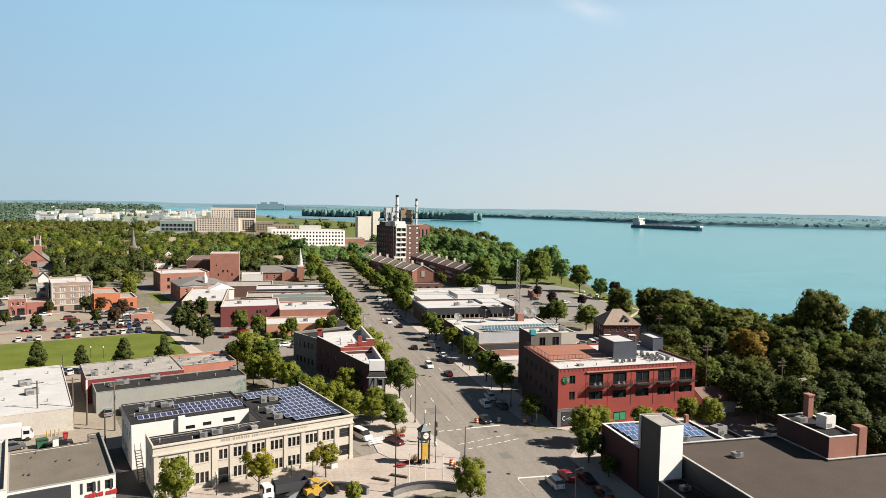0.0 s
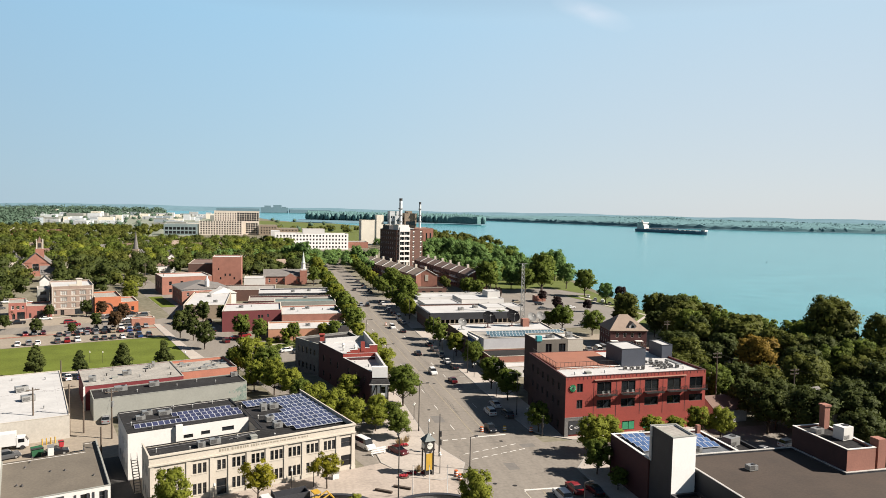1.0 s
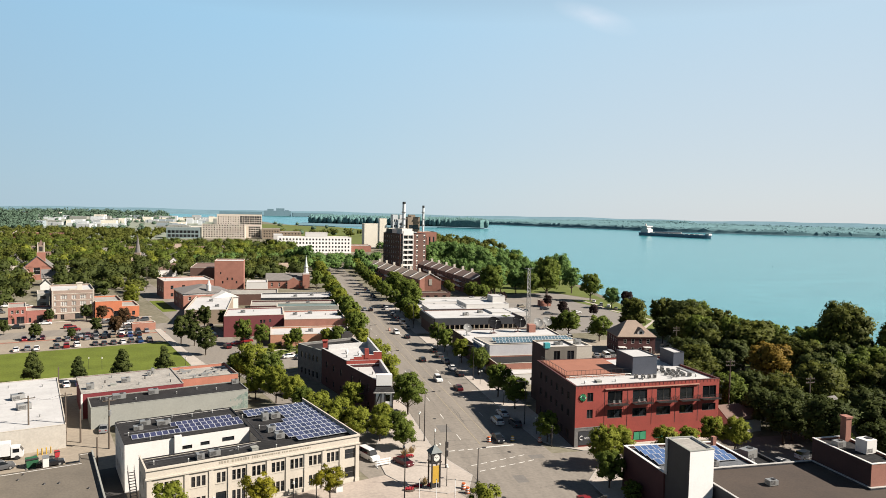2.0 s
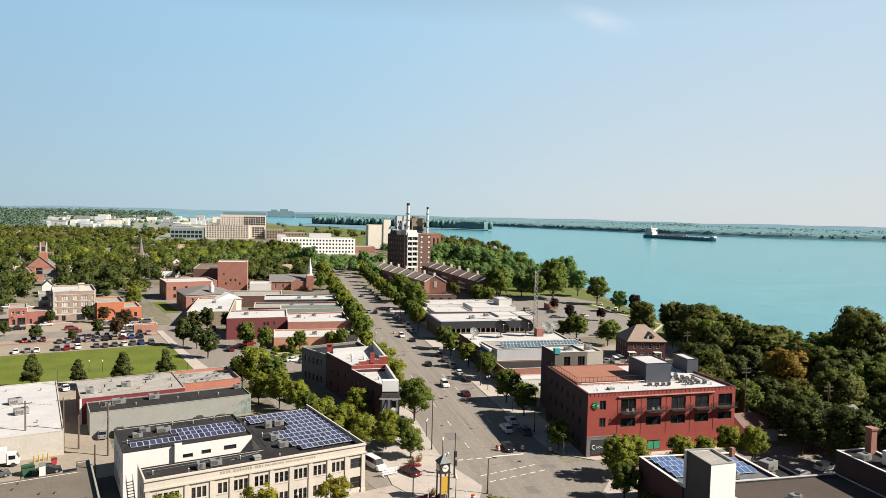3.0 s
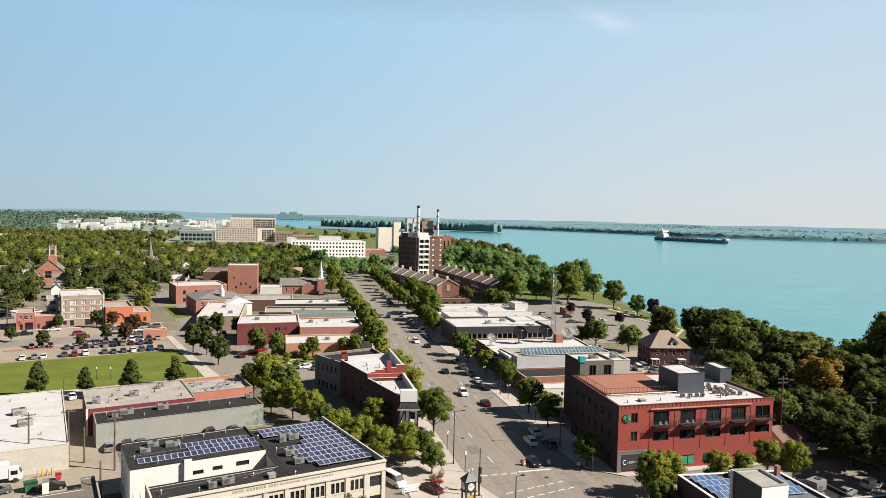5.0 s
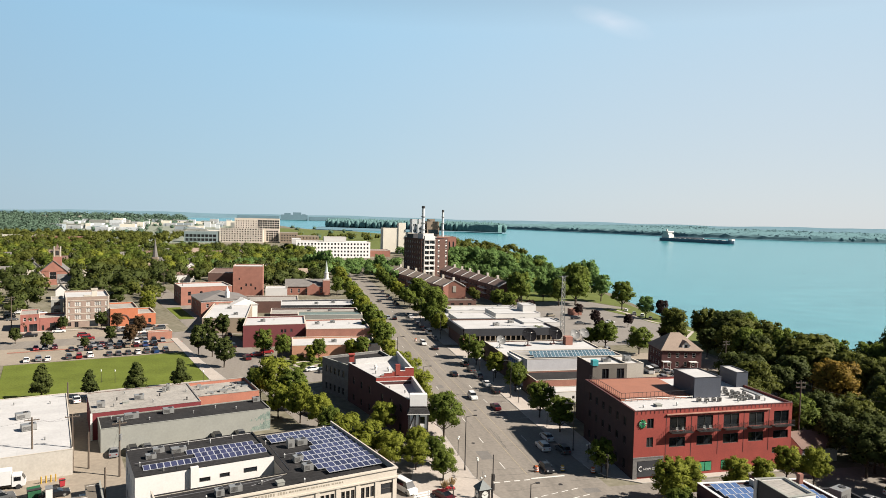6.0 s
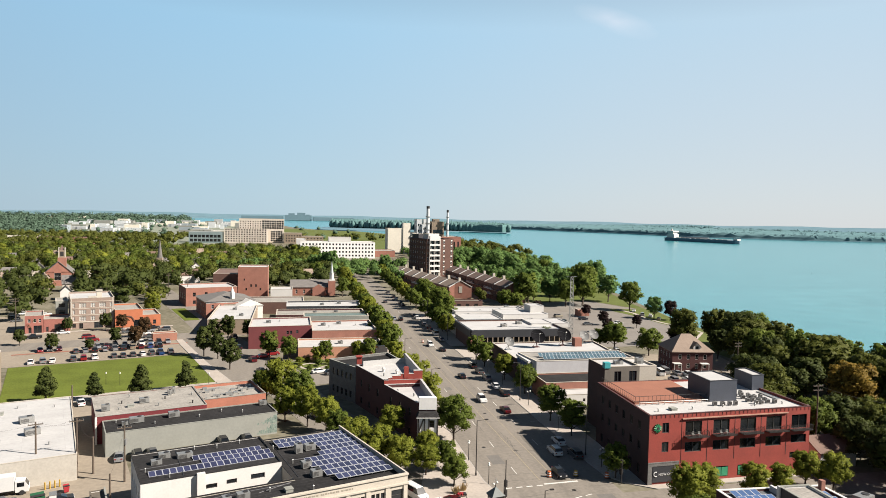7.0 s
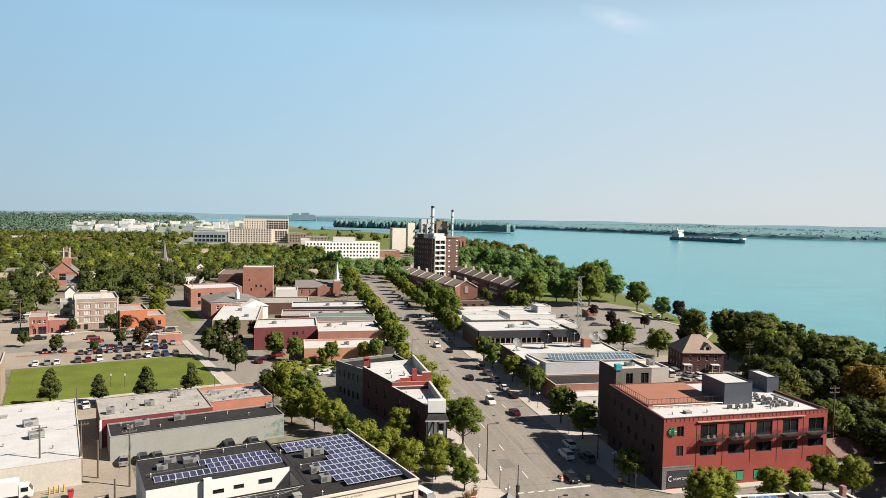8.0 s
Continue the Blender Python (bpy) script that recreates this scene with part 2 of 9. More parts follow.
ISLANDWOOD = surface("hazed_island_woods", (0.074, 0.145, 0.145), 1.0, vary=0.3, size=12, fine=4.0, spec=0.0, other=(0.108, 0.19, 0.182))
MIDWOOD = surface("hazed_distant_woods", (0.05, 0.082, 0.055), 1.0, vary=0.35, size=25, fine=6.0, spec=0.0, other=(0.085, 0.128, 0.09))
FARLAND = surface("hazed_far_land", (0.1, 0.165, 0.195), 1.0, vary=0.15, size=200, fine=40, spec=0.0)

# ---- building helpers ----
TURN = radians(17.5)


def town(u, v):
    """A place in the turned street grid west of the avenue."""
    return (16.5 + u * math.cos(TURN) - v * math.sin(TURN), 125.1 + u * math.sin(TURN) + v * math.cos(TURN))


def rect(x0, x1, y0, y1):
    return [(x0, y0), (x1, y0), (x1, y1), (x0, y1)]


def town_rect(u0, u1, v0, v1):
    return [town(u0, v0), town(u1, v0), town(u1, v1), town(u0, v1)]


def part(name, bm, material, parent=None, label="", kind=""):
    me = bpy.data.meshes.new(name)
    bm.to_mesh(me)
    bm.free()
    me.materials.append(material)
    ob = new(name, me)
    if parent:
        ob.parent = parent
    return tagged(ob, label, kind=kind)


def share(name, me, parent, m):
    """One more object on a mesh that is already there."""
    ob = new(name, me)
    ob.parent = parent
    ob.matrix_basis = m
    return ob


def thing(name, label, category, at=(0, 0, 0), turn=0.0, group=""):
    ob = new(name)
    ob.empty_display_size = 0.5
    ob.matrix_basis = pose(*at, 0, 0, turn)
    return tagged(ob, label, category, group)


def box(bm, x0, x1, y0, y1, z0, z1, m=None):
    vs = [bm.verts.new(m @ Vector(c) if m else c) for c in
          ((x0, y0, z0), (x1, y0, z0), (x1, y1, z0), (x0, y1, z0), (x0, y0, z1), (x1, y0, z1), (x1, y1, z1), (x0, y1, z1))]
    for f in ((0, 3, 2, 1), (4, 5, 6, 7), (0, 1, 5, 4), (1, 2, 6, 5), (2, 3, 7, 6), (3, 0, 4, 7)):
        bm.faces.new([vs[i] for i in f])


def prism(bm, poly, z0, z1):
    a = [bm.verts.new((x, y, z0)) for x, y in poly]
    b = [bm.verts.new((x, y, z1)) for x, y in poly]
    n = len(poly)
    bm.faces.new(b)
    bm.faces.new(a[::-1])
    for i in range(n):
        bm.faces.new((a[i], a[(i + 1) % n], b[(i + 1) % n], b[i]))


def tube(bm, p, q, r0, r1=None, n=8):
    p, q = Vector(p), Vector(q)
    r1 = r0 if r1 is None else r1
    way = (q - p).normalized()
    side = way.orthogonal().normalized()
    up = way.cross(side)
    rings = [[bm.verts.new(c + (side * math.cos(2 * math.pi * i / n) + up * math.sin(2 * math.pi * i / n)) * r) for i in range(n)] for c, r in ((p, r0), (q, r1))]
    for i in range(n):
        bm.faces.new((rings[0][i], rings[0][(i + 1) % n], rings[1][(i + 1) % n], rings[1][i]))
    bm.faces.new(rings[0][::-1])
    bm.faces.new(rings[1])


def solid(name, poly, z0, z1, material, parent=None, label="", kind=""):
    bm = bmesh.new()
    prism(bm, poly, z0, z1)
    return part(name, bm, material, parent, label, kind)


def block(name, x0, x1, y0, y1, z0, z1, material, parent=None, label=""):
    bm = bmesh.new()
    box(bm, x0, x1, y0, y1, z0, z1)
    return part(name, bm, material, parent, label)


def inset(poly, d):
    """The polygon (counter-clockwise) moved inwards by d."""
    out = []
    n = len(poly)
    for i in range(n):
        a, b, c = Vector(poly[i - 1]), Vector(poly[i]), Vector(poly[(i + 1) % n])
        e, f = (b - a).normalized(), (c - b).normalized()
        ne, nf = Vector((-e.y, e.x)), Vector((-f.y, f.x))
        k = (ne + nf) / max(0.2, 1 + ne.dot(nf))
        out.append(tuple(b + k * d))
    return out


def facade(bm, p, q, z0, z1, holes, depth=0.22):
    """A wall from p to q (outside to the right), with recessed openings (s0, s1, h0, h1)."""
    p, q = Vector(p), Vector(q)
    length = (q - p).length
    e = (q - p) / length
    inn = Vector((-e.y, e.x)) * depth
    xs = sorted({0.0, length, *[h for o in holes for h in o[:2]]})
    zs = sorted({z0, z1, *[h for o in holes for h in o[2:]]})

    def at(s, z, d=0):
        w = p + e * s + inn * d
        return bm.verts.new((w.x, w.y, z))

    for s0, s1 in zip(xs, xs[1:]):
        for h0, h1 in zip(zs, zs[1:]):
            cs, ch = (s0 + s1) / 2, (h0 + h1) / 2
            if any(o[0] < cs < o[1] and o[2] < ch < o[3] for o in holes):
                continue
            bm.faces.new((at(s0, h0), at(s1, h0), at(s1, h1), at(s0, h1)))
    for s0, s1, h0, h1 in holes:
        for a, b in (((s0, h0), (s1, h0)), ((s1, h0), (s1, h1)), ((s1, h1), (s0, h1)), ((s0, h1), (s0, h0))):
            bm.faces.new((at(*a), at(*b), at(*b, 1), at(*a, 1)))


def window_set(parent, p, q, holes, depth=0.22, frame=None, glass=None, bars=(1, 1), name="window"):
    """A window in each opening: a frame with glazing bars, and a pane under it."""
    p, q = Vector(p), Vector(q)
    e = (q - p).normalized()
    ang = math.atan2(e.y, e.x)
    cache = {}
    for s0, s1, h0, h1 in holes:
        key = (round(s1 - s0, 2), round(h1 - h0, 2))
        if key not in cache:
            w, h = key
            t = min(0.09, w * 0.12)
            bm = bmesh.new()
            for i in range(bars[0] + 1):
                x = -w / 2 + (w - t) * i / bars[0]
                box(bm, x, x + t, -0.08, 0.0, 0, h)
            for i in range(bars[1] + 1):
                z = (h - t) * i / bars[1]
                box(bm, -w / 2, w / 2, -0.075, -0.005, z, z + t)
            me = bpy.data.meshes.new(name)
            bm.to_mesh(me)
            bm.free()
            me.materials.append(frame or FRAME)
            bm = bmesh.new()
            box(bm, -w / 2, w / 2, 0.0, 0.06, 0, h)
            pm = bpy.data.meshes.new("pane")
            bm.to_mesh(pm)
            bm.free()
            pm.materials.append(glass or GLASS)
            cache[key] = (me, pm)
        c = p + e * (s0 + s1) / 2 + Vector((-e.y, e.x)) * (depth - 0.05)
        win = share(name, cache[key][0], parent, Matrix.Translation((c.x, c.y, h0)) @ Matrix.Rotation(ang, 4, "Z"))
        share("pane", cache[key][1], win, Matrix())


def grid_holes(length, n, rows, width, margin=1.2):
    """Openings in n even columns, one row for each (z0, z1)."""
    step = (length - 2 * margin) / n
    return [(margin + step * (i + 0.5) - width / 2, margin + step * (i + 0.5) + width / 2, a, b) for a, b in rows for i in range(n)]


def building(name, label, category, poly, height, wall, roof, parapet=0.6, base=0.0, coping=None, windows=None, frame=None, roof_label="", glass=None, bars=(1, 2), rim=0.3, low=(), low_edge=None, flanks=None, doors=None):
    """A flat-roofed house: walls with openings, roof, parapet coping and windows. windows: {edge: (columns, rows, width)} or a list of openings;
    doors: more openings with dark glass; flanks: {edge: (material, label)} for walls of another material."""
    cx, cy = sum(p[0] for p in poly) / len(poly), sum(p[1] for p in poly) / len(poly)
    ob = thing(name, label, category, (cx, cy, base))
    pts = [(x - cx, y - cy) for x, y in poly]
    height -= base
    bm = bmesh.new()
    n = len(pts)
    inner = inset(pts, rim)
    for i in range(n):
        p, q = pts[i], pts[(i + 1) % n]
        length = (Vector(q) - Vector(p)).length
        spec = (windows or {}).get(i, [])
        holes = grid_holes(length, *spec) if isinstance(spec, tuple) else spec
        top = height - parapet + 0.14 if i in low else height
        dark = (doors or {}).get(i, [])
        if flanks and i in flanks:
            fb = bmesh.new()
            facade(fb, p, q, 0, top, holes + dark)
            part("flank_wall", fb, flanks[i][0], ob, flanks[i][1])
        else:
            facade(bm, p, q, 0, top, holes + dark)
        if dark:
            window_set(ob, p, q, dark, bars=(2, 1), name="doorway")
        if holes:
            window_set(ob, p, q, holes, frame=frame, glass=glass, bars=bars)
        a, b = inner[i], inner[(i + 1) % n]
        bm.faces.new([bm.verts.new((*c, z)) for c, z in ((b, height - parapet), (a, height - parapet), (a, top), (b, top))])
    part("wall", bm, wall, ob)
    solid("roof", inset(pts, rim - 0.02), height - parapet - 0.25, height - parapet, roof, ob, roof_label)
    bm, edge = bmesh.new(), bmesh.new()
    outer, inn2 = inset(pts, -0.05), inset(pts, rim + 0.05)
    for i in range(n):
        j = (i + 1) % n
        top = height - parapet + 0.14 if i in low else height
        prism(edge if i in low else bm, [outer[i], outer[j], inn2[j], inn2[i]], top, top + 0.1)
    if coping is False:
        bm.free()
    else:
        part("coping", bm, coping or LIMESTONE, ob)
    if low:
        part("roof_edge", edge, low_edge or TARROOF, ob)
    else:
        edge.free()
    return ob

# ---- land and water ----
def sheet(name, poly, z, material, label, category, thick=0.0):
    bm = bmesh.new()
    if thick:
        prism(bm, poly, z - thick, z)
    else:
        bm.faces.new([bm.verts.new((x, y, z)) for x, y in poly])
    bm.normal_update()
    bmesh.ops.triangulate(bm, faces=bm.faces[:])
    bmesh.ops.recalc_face_normals(bm, faces=bm.faces[:])
    return tagged(part(name, bm, material), label, category, kind="structure")


def arc(r, a0, a1, n, cx=0.0, cy=0.0):
    return [(cx + r * math.cos(radians(a0 + (a1 - a0) * i / n)), cy + r * math.sin(radians(a0 + (a1 - a0) * i / n))) for i in range(n + 1)]


def rough_edge(points, amount, steps, seed):
    rnd = random.Random(seed)
    out = []
    for (x0, y0), (x1, y1) in zip(points, points[1:]):
        for k in range(steps):
            f = k / steps
            out.append((x0 + (x1 - x0) * f + rnd.uniform(-amount, amount), y0 + (y1 - y0) * f + rnd.uniform(-amount, amount)))
    out.append(points[-1])
    return out


FAR = 4850
water = sheet("water", arc(FAR, 0, 359, 90), -1.6, WATERMAT, "calm turquoise river with faint ripples", "river")


def bank_land(name, bank, side, material, label, category, z=0.0):
    """Land from a bank, whose y grows from point to point, out to the horizon on one side."""
    bm = bmesh.new()
    rows = []
    for x, y in sorted(bank, key=lambda p: p[1]):
        out = side * math.sqrt(max(1.0, FAR * FAR - y * y))
        rows.append([bm.verts.new(c) for c in ((out, y, z), (x, y, z), (x - side * 3.0, y, -3.0))])
    for a, b in zip(rows, rows[1:]):
        for i in (0, 1):
            bm.faces.new((a[i], b[i], b[i + 1], a[i + 1]))
    bmesh.ops.recalc_face_normals(bm, faces=bm.faces[:])
    if sum(f.normal.z for f in bm.faces) < 0:
        bmesh.ops.reverse_faces(bm, faces=bm.faces[:])
    return tagged(part(name, bm, material), label, category, kind="structure")


west_bank = rough_edge([(-300, -4800), (60, -2500), (130, -700), (150, -100), (168, 130), (176, 255), (184, 325), (196, 390), (208, 440), (250, 640), (306, 945), (290, 1300), (240, 1600), (168, 1850), (70, 1950), (0, 2200), (-60, 2600), (-275, 2850), (-480, 2960), (-560, 3400), (-640, 4300), (-700, 4780)], 2.0, 4, 3)
ground = bank_land("ground", west_bank, -1, EARTH, "flat town ground of dry grass, soil and paving", "ground")
far_shore = rough_edge([(3300, 3540), (1400, 3150), (700, 2820), (950, 2330), (1090, 2050), (1150, 1850), (1390, 1640), (1735, 1490), (2400, 1250), (3000, 300), (3200, -1500), (3000, -3700)], 8, 4, 5)
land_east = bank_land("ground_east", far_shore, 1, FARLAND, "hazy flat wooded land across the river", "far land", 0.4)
bm = bmesh.new()
north = []
for k in range(41):
    x = -2600 + 150 * k
    y = 4250 + 130 * math.sin(k * 0.55) + 90 * math.sin(k * 1.3 + 1) - 260 * (k > 24)
    north.append([bm.verts.new(c) for c in ((x, y - 4, -3.0), (x, y, 0.4), (x, max(y + 50, math.sqrt(max(1.0, FAR * FAR - x * x))), 0.4))])
for a, b in zip(north, north[1:]):
    for i in (0, 1):
        bm.faces.new((a[i], b[i], b[i + 1], a[i + 1]))
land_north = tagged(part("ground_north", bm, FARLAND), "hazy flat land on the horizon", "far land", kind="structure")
island_edge = rough_edge([(60, 2000), (170, 1930), (480, 1990), (602, 1900), (640, 1960), (580, 2420), (250, 2520), (80, 2220), (60, 2000)], 6, 4, 9)
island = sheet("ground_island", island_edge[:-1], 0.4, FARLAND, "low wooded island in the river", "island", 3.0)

# ---- streets ----
def street(name, poly, material, label, z=0.02):
    return sheet(name, poly, z, material, label, "road")


avenue = street("road_avenue", [(33.5, -120), (57, -120), (57, 330), (58, 700), (60, 1150), (40, 1150), (36, 700), (34, 330)], ASPHALT, "wide faded asphalt avenue with painted lanes", 0.05)
cross_street = street("road_cross", [(57, 112), (57, 131), (260, 135), (260, 122)], ASPHALT, "narrow asphalt side street in shade", 0.045)
west_street = street("road_west", town_rect(-260, 22, -21, -9), ASPHALT, "asphalt street beside the plaza", 0.045)
side_street = street("road_side", town_rect(2, 15, -10, 420), ASPHALT, "asphalt street lined with trees", 0.04)
lay_by = street("road_lay_by", [town(-3.2, 96), town(1.98, 96), town(1.98, 175.9), town(-5.6, 175.9), town(-5.0, 130), town(-4.0, 112)], ASPHALT, "asphalt lay-by beside the lawn", 0.041)
second_cross = street("road_second_cross", town_rect(-260, 62, 176, 190), ASPHALT, "asphalt cross street beside the car park", 0.046)
third_cross = street("road_third_cross", town_rect(2, 42, 90, 103), ASPHALT, "asphalt cross street", 0.043)
far_cross = street("road_far_cross", [(57, 350), (57, 362), (180, 366), (180, 354)], ASPHALT, "asphalt cross street near the park", 0.046)
plaza = sheet("pavement_plaza", town_rect(-34, 13, -22, -0.6), 0.07, PLAZA, "dusty pale concrete plaza under construction", "pavement")
alley = street("road_alley", town_rect(-43, -36, -9, 27), ALLEY, "asphalt alley with the office's shade in its dark colour", 0.035)
yard_works = sheet("ground_works", [(-2600, 3300), (-420, 1060), (-110, 1060), (-60, 1250), (-40, 2000), (-110, 2560), (-290, 2820), (-640, 2930), (-1040, 3270)], 0.03, WORKSYARD, "pale dusty ground between the works buildings", "ground")
river_lawn = sheet("lawn_river", [(164.5, 352), (168.5, 330), (168.8, 311), (171.5, 300), (170.5, 285), (178, 285), (183, 325), (190, 358), (166, 360)], 0.07, PARKGRASS, "strip of park grass along the river", "lawn")
river_path = sheet("path_river", [(169.2, 358), (171.2, 343.6), (168.9, 328), (169.6, 315.2), (172.4, 298), (173.2, 286), (174.8, 286), (174.0, 298), (171.3, 315.4), (170.7, 328), (173.2, 343.8), (171.4, 358.2)], 0.078, CONCRETE, "narrow pale concrete footpath by the river", "path")
works_green = sheet("lawn_works", [(70, 905), (290, 960), (296, 1290), (236, 1590), (160, 1840), (64, 1935), (-30, 2050), (-50, 1260), (20, 1180)], 0.06, PARKGRASS, "flat green land between the works and the river", "lawn")
yard = street("road_yard", town_rect(-90, -36, 26, 104), LOT, "cracked asphalt yard behind the shops", 0.03)
lot_west = street("parking_west", town_rect(-140, -5, 149, 209), LOT, "large sunlit asphalt car park", 0.032)
red_strip = sheet("pavement_strip", town_rect(-60, -5, 168.0, 169.6), 0.09, surface("brick_paving", (0.214, 0.0911, 0.0589), 0.9, vary=0.2, size=3), "narrow red brick paving strip between parked cars", "pavement")
lot_bank = street("parking_north", town_rect(-150, -58, 209.2, 262), LOT, "sunlit asphalt car park beside the brick wing", 0.034)
walk_bank = sheet("pavement_bank", town_rect(-60, -4, 209.2, 212), 0.08, CONCRETE, "pale pavement in front of the tavern", "pavement")
lot_east = street("parking_east", [(100, 258), (150, 262), (172, 300), (184, 350), (170, 392), (122, 388), (96, 330)], surface("river_lot_asphalt", (0.134, 0.121, 0.104), 0.9, vary=0.25, size=11, fine=0.9, bump=0.01), "sunlit asphalt car park near the river", 0.031)
lot_hotel = street("parking_inn", [(96, 165), (135, 165), (150, 240), (100, 250)], LOT, "asphalt car park behind the brick inn", 0.03)
lawn = sheet("lawn", town_rect(-60, -8, 105, 148), 0.1, GRASS, "bright green mown lawn", "lawn")
park = sheet("lawn_park", [(150, 140), (164, 140), (172, 255), (152, 257)], 0.05, PARKGRASS, "sunny park grass along the river", "lawn")
park_mid = sheet("lawn_riverside", [(153, 258.5), (172.5, 256), (180, 325), (186, 351), (174.5, 299)], 0.05, PARKGRASS, "sunny park grass along the river", "lawn")
park_north = sheet("lawn_north", [(171, 394), (186, 353), (192, 390), (204, 440), (240, 620), (170, 620), (120, 420), (122, 391)], 0.05, PARKGRASS, "sunny park grass with scattered trees", "lawn")
path_river = sheet("pavement_path", [(152, 262), (153.5, 261), (174.6, 285.7), (173.2, 285.9)], 0.078, CONCRETE, "pale concrete path along the park", "path")
lawn_corner = sheet("lawn_corner", town_rect(18, 30, 104, 122), 0.09, PARKGRASS, "small landscaped lawn with curved paths", "lawn")
lawn_hall = sheet("lawn_hall", town_rect(2.5, 9, 222, 262), 0.09, GRASS, "narrow strip of lawn beside the pavement", "lawn")


def pavement(name, poly, label="pale concrete pavement with a kerb"):
    ob = solid(name, poly, 0.0, 0.15, CONCRETE, kind="structure")
    tagged(ob, label, "pavement")
    out = inset(poly, -0.18)
    bm = bmesh.new()
    n = len(poly)
    for i in range(n):
        j = (i + 1) % n
        prism(bm, [out[i], out[j], poly[j], poly[i]], 0.0, 0.155)
    part("kerb", bm, KERB, ob)
    return ob


pavement("pavement_north_east", [(57, 146), (57.4, 139), (59.5, 135), (64, 131.5), (101, 133), (101, 134.4), (62.6, 133.1), (63.9, 157), (64, 262), (57, 262)])
pavement("pavement_east_far", [(57, 268), (64, 268), (66, 348), (57.4, 348)])
pavement("pavement_east_near", [(57, -60), (62.3, -60), (62.3, 112.2), (66, 112.2), (70, 121), (62, 121), (58, 116)])
pavement("pavement_corner", [(22, 126.2), (26, 118.5), (31, 116), (35.5, 118), (37.5, 123), (35, 131), (33.5, 140), (33.5, 160), (29.5, 160), (24.6, 150), (21.5, 138)], "pale concrete corner plaza with a kerb")
pavement("pavement_wedge", [(29.5, 160.2), (33.5, 160.2), (33.5, 210), (29.8, 210)])
pavement("pavement_west", [(28.5, 226), (33.5, 226), (34.2, 400), (29, 400)])
pavement("pavement_lawn", [town(-7.8, 96), town(-3.4, 96), town(-4.2, 112), town(-5.2, 130), town(-5.8, 176), town(-7.8, 176)])
pavement("pavement_lawn_south", town_rect(-60, -8, 99.5, 104.6))

# ---- painted lines ----
def line(name, pts, width, material, z=0.056):
    bm = bmesh.new()
    for (x0, y0), (x1, y1) in pts:
        e = Vector((x1 - x0, y1 - y0)).normalized()
        s = Vector((-e.y, e.x)) * width / 2
        bm.faces.new([bm.verts.new((x, y, z)) for x, y in ((x0 + s.x, y0 + s.y), (x0 - s.x, y0 - s.y), (x1 - s.x, y1 - s.y), (x1 + s.x, y1 + s.y))])
    bmesh.ops.recalc_face_normals(bm, faces=bm.faces[:])
    for f in bm.faces:
        if f.normal.z < 0:
            f.normal_flip()
    return part(name, bm, material, avenue)


for x in (44.1, 47.2):
    line("lane_line", [((x, 139), (x, 330))], 0.11, YELLOWPAINT)
    line("lane_line", [((x + 0.3, 20), (x + 0.3, 108))], 0.14, YELLOWPAINT)
for k in range(18):
    y = 142.5 + 15.2 * k
    for x in (40.8, 50.6):
        line("lane_dash", [((x, y), (x, y + 3.6))], 0.15, WHITEPAINT)
line("stop_line", [((44.2, 137.0), (51.0, 137.4))], 0.5, WHITEPAINT)
for k in range(4):
    line("stop_dash", [((36.6 + 2.0 * k, 136.2 + 0.1 * k), (37.8 + 2.0 * k, 136.3 + 0.1 * k))], 0.35, WHITEPAINT)
line("stop_line", [((44.4, 108.8), (51.8, 108.5))], 0.5, WHITEPAINT)
for d in (0.0, 3.0):
    for k in range(6):
        line("crossing_dash", [((39.6 - d * 0.3 + 2.2 * k, 124.6 + d + 0.66 * k), (41.0 - d * 0.3 + 2.2 * k, 125.05 + d + 0.66 * k))], 0.22, WHITEPAINT)
line("edge_line", [((44.3, 108.5), (44.7, 60))], 0.13, WHITEPAINT)
for k in range(9):
    line("bay_line", [((54.6, 160 + 7 * k), (57, 160 + 7 * k))], 0.12, WHITEPAINT)

# sealed cracks and covers in the avenue
SEAL = surface("crack_sealant", (0.0375, 0.0348, 0.0321), 0.7, vary=0.3, size=1.0)
rnd = random.Random(61)
for k in range(26):
    x, y, way = rnd.uniform(35, 55.5), rnd.uniform(112, 300), rnd.choice((0, 1, 1))
    pts = [(x, y)]
    for _ in range(rnd.randrange(5, 14)):
        x += rnd.uniform(-0.25, 0.25) if way else rnd.uniform(0.5, 1.2)
        y += rnd.uniform(0.8, 2.0) if way else rnd.uniform(-0.3, 0.3)
        pts.append((min(56.4, x), y))
    line("crack_seal", list(zip(pts, pts[1:])), 0.07, SEAL, 0.0545)
PATCH = surface("newer_asphalt_patch", (0.102, 0.0937, 0.083), 0.9, vary=0.2, size=1.5)
for x, y, w, d in ((39.0, 148, 2.6, 5.0), (51.5, 176, 2.2, 7.0), (42.0, 205, 1.6, 3.2), (37.2, 231, 2.4, 9.0), (53.2, 129, 3.0, 2.0), (46.0, 118, 2.2, 3.4)):
    line("asphalt_patch", [((x, y), (x, y + d))], w, PATCH, 0.0535)
COVER = surface("iron_cover", (0.0268, 0.0241, 0.0214), 0.6, metal=0.5, vary=0.3, size=0.4)
for x, y in ((40.2, 112.5), (43.4, 111.0), (48.6, 133.5), (38.6, 158), (45.6, 182), (52.2, 150), (41.2, 222), (49.4, 240)):
    bm = bmesh.new()
    tube(bm, (x, y, 0.05), (x, y, 0.062), 0.42, n=14)
    part("manhole_cover", bm, COVER, avenue)
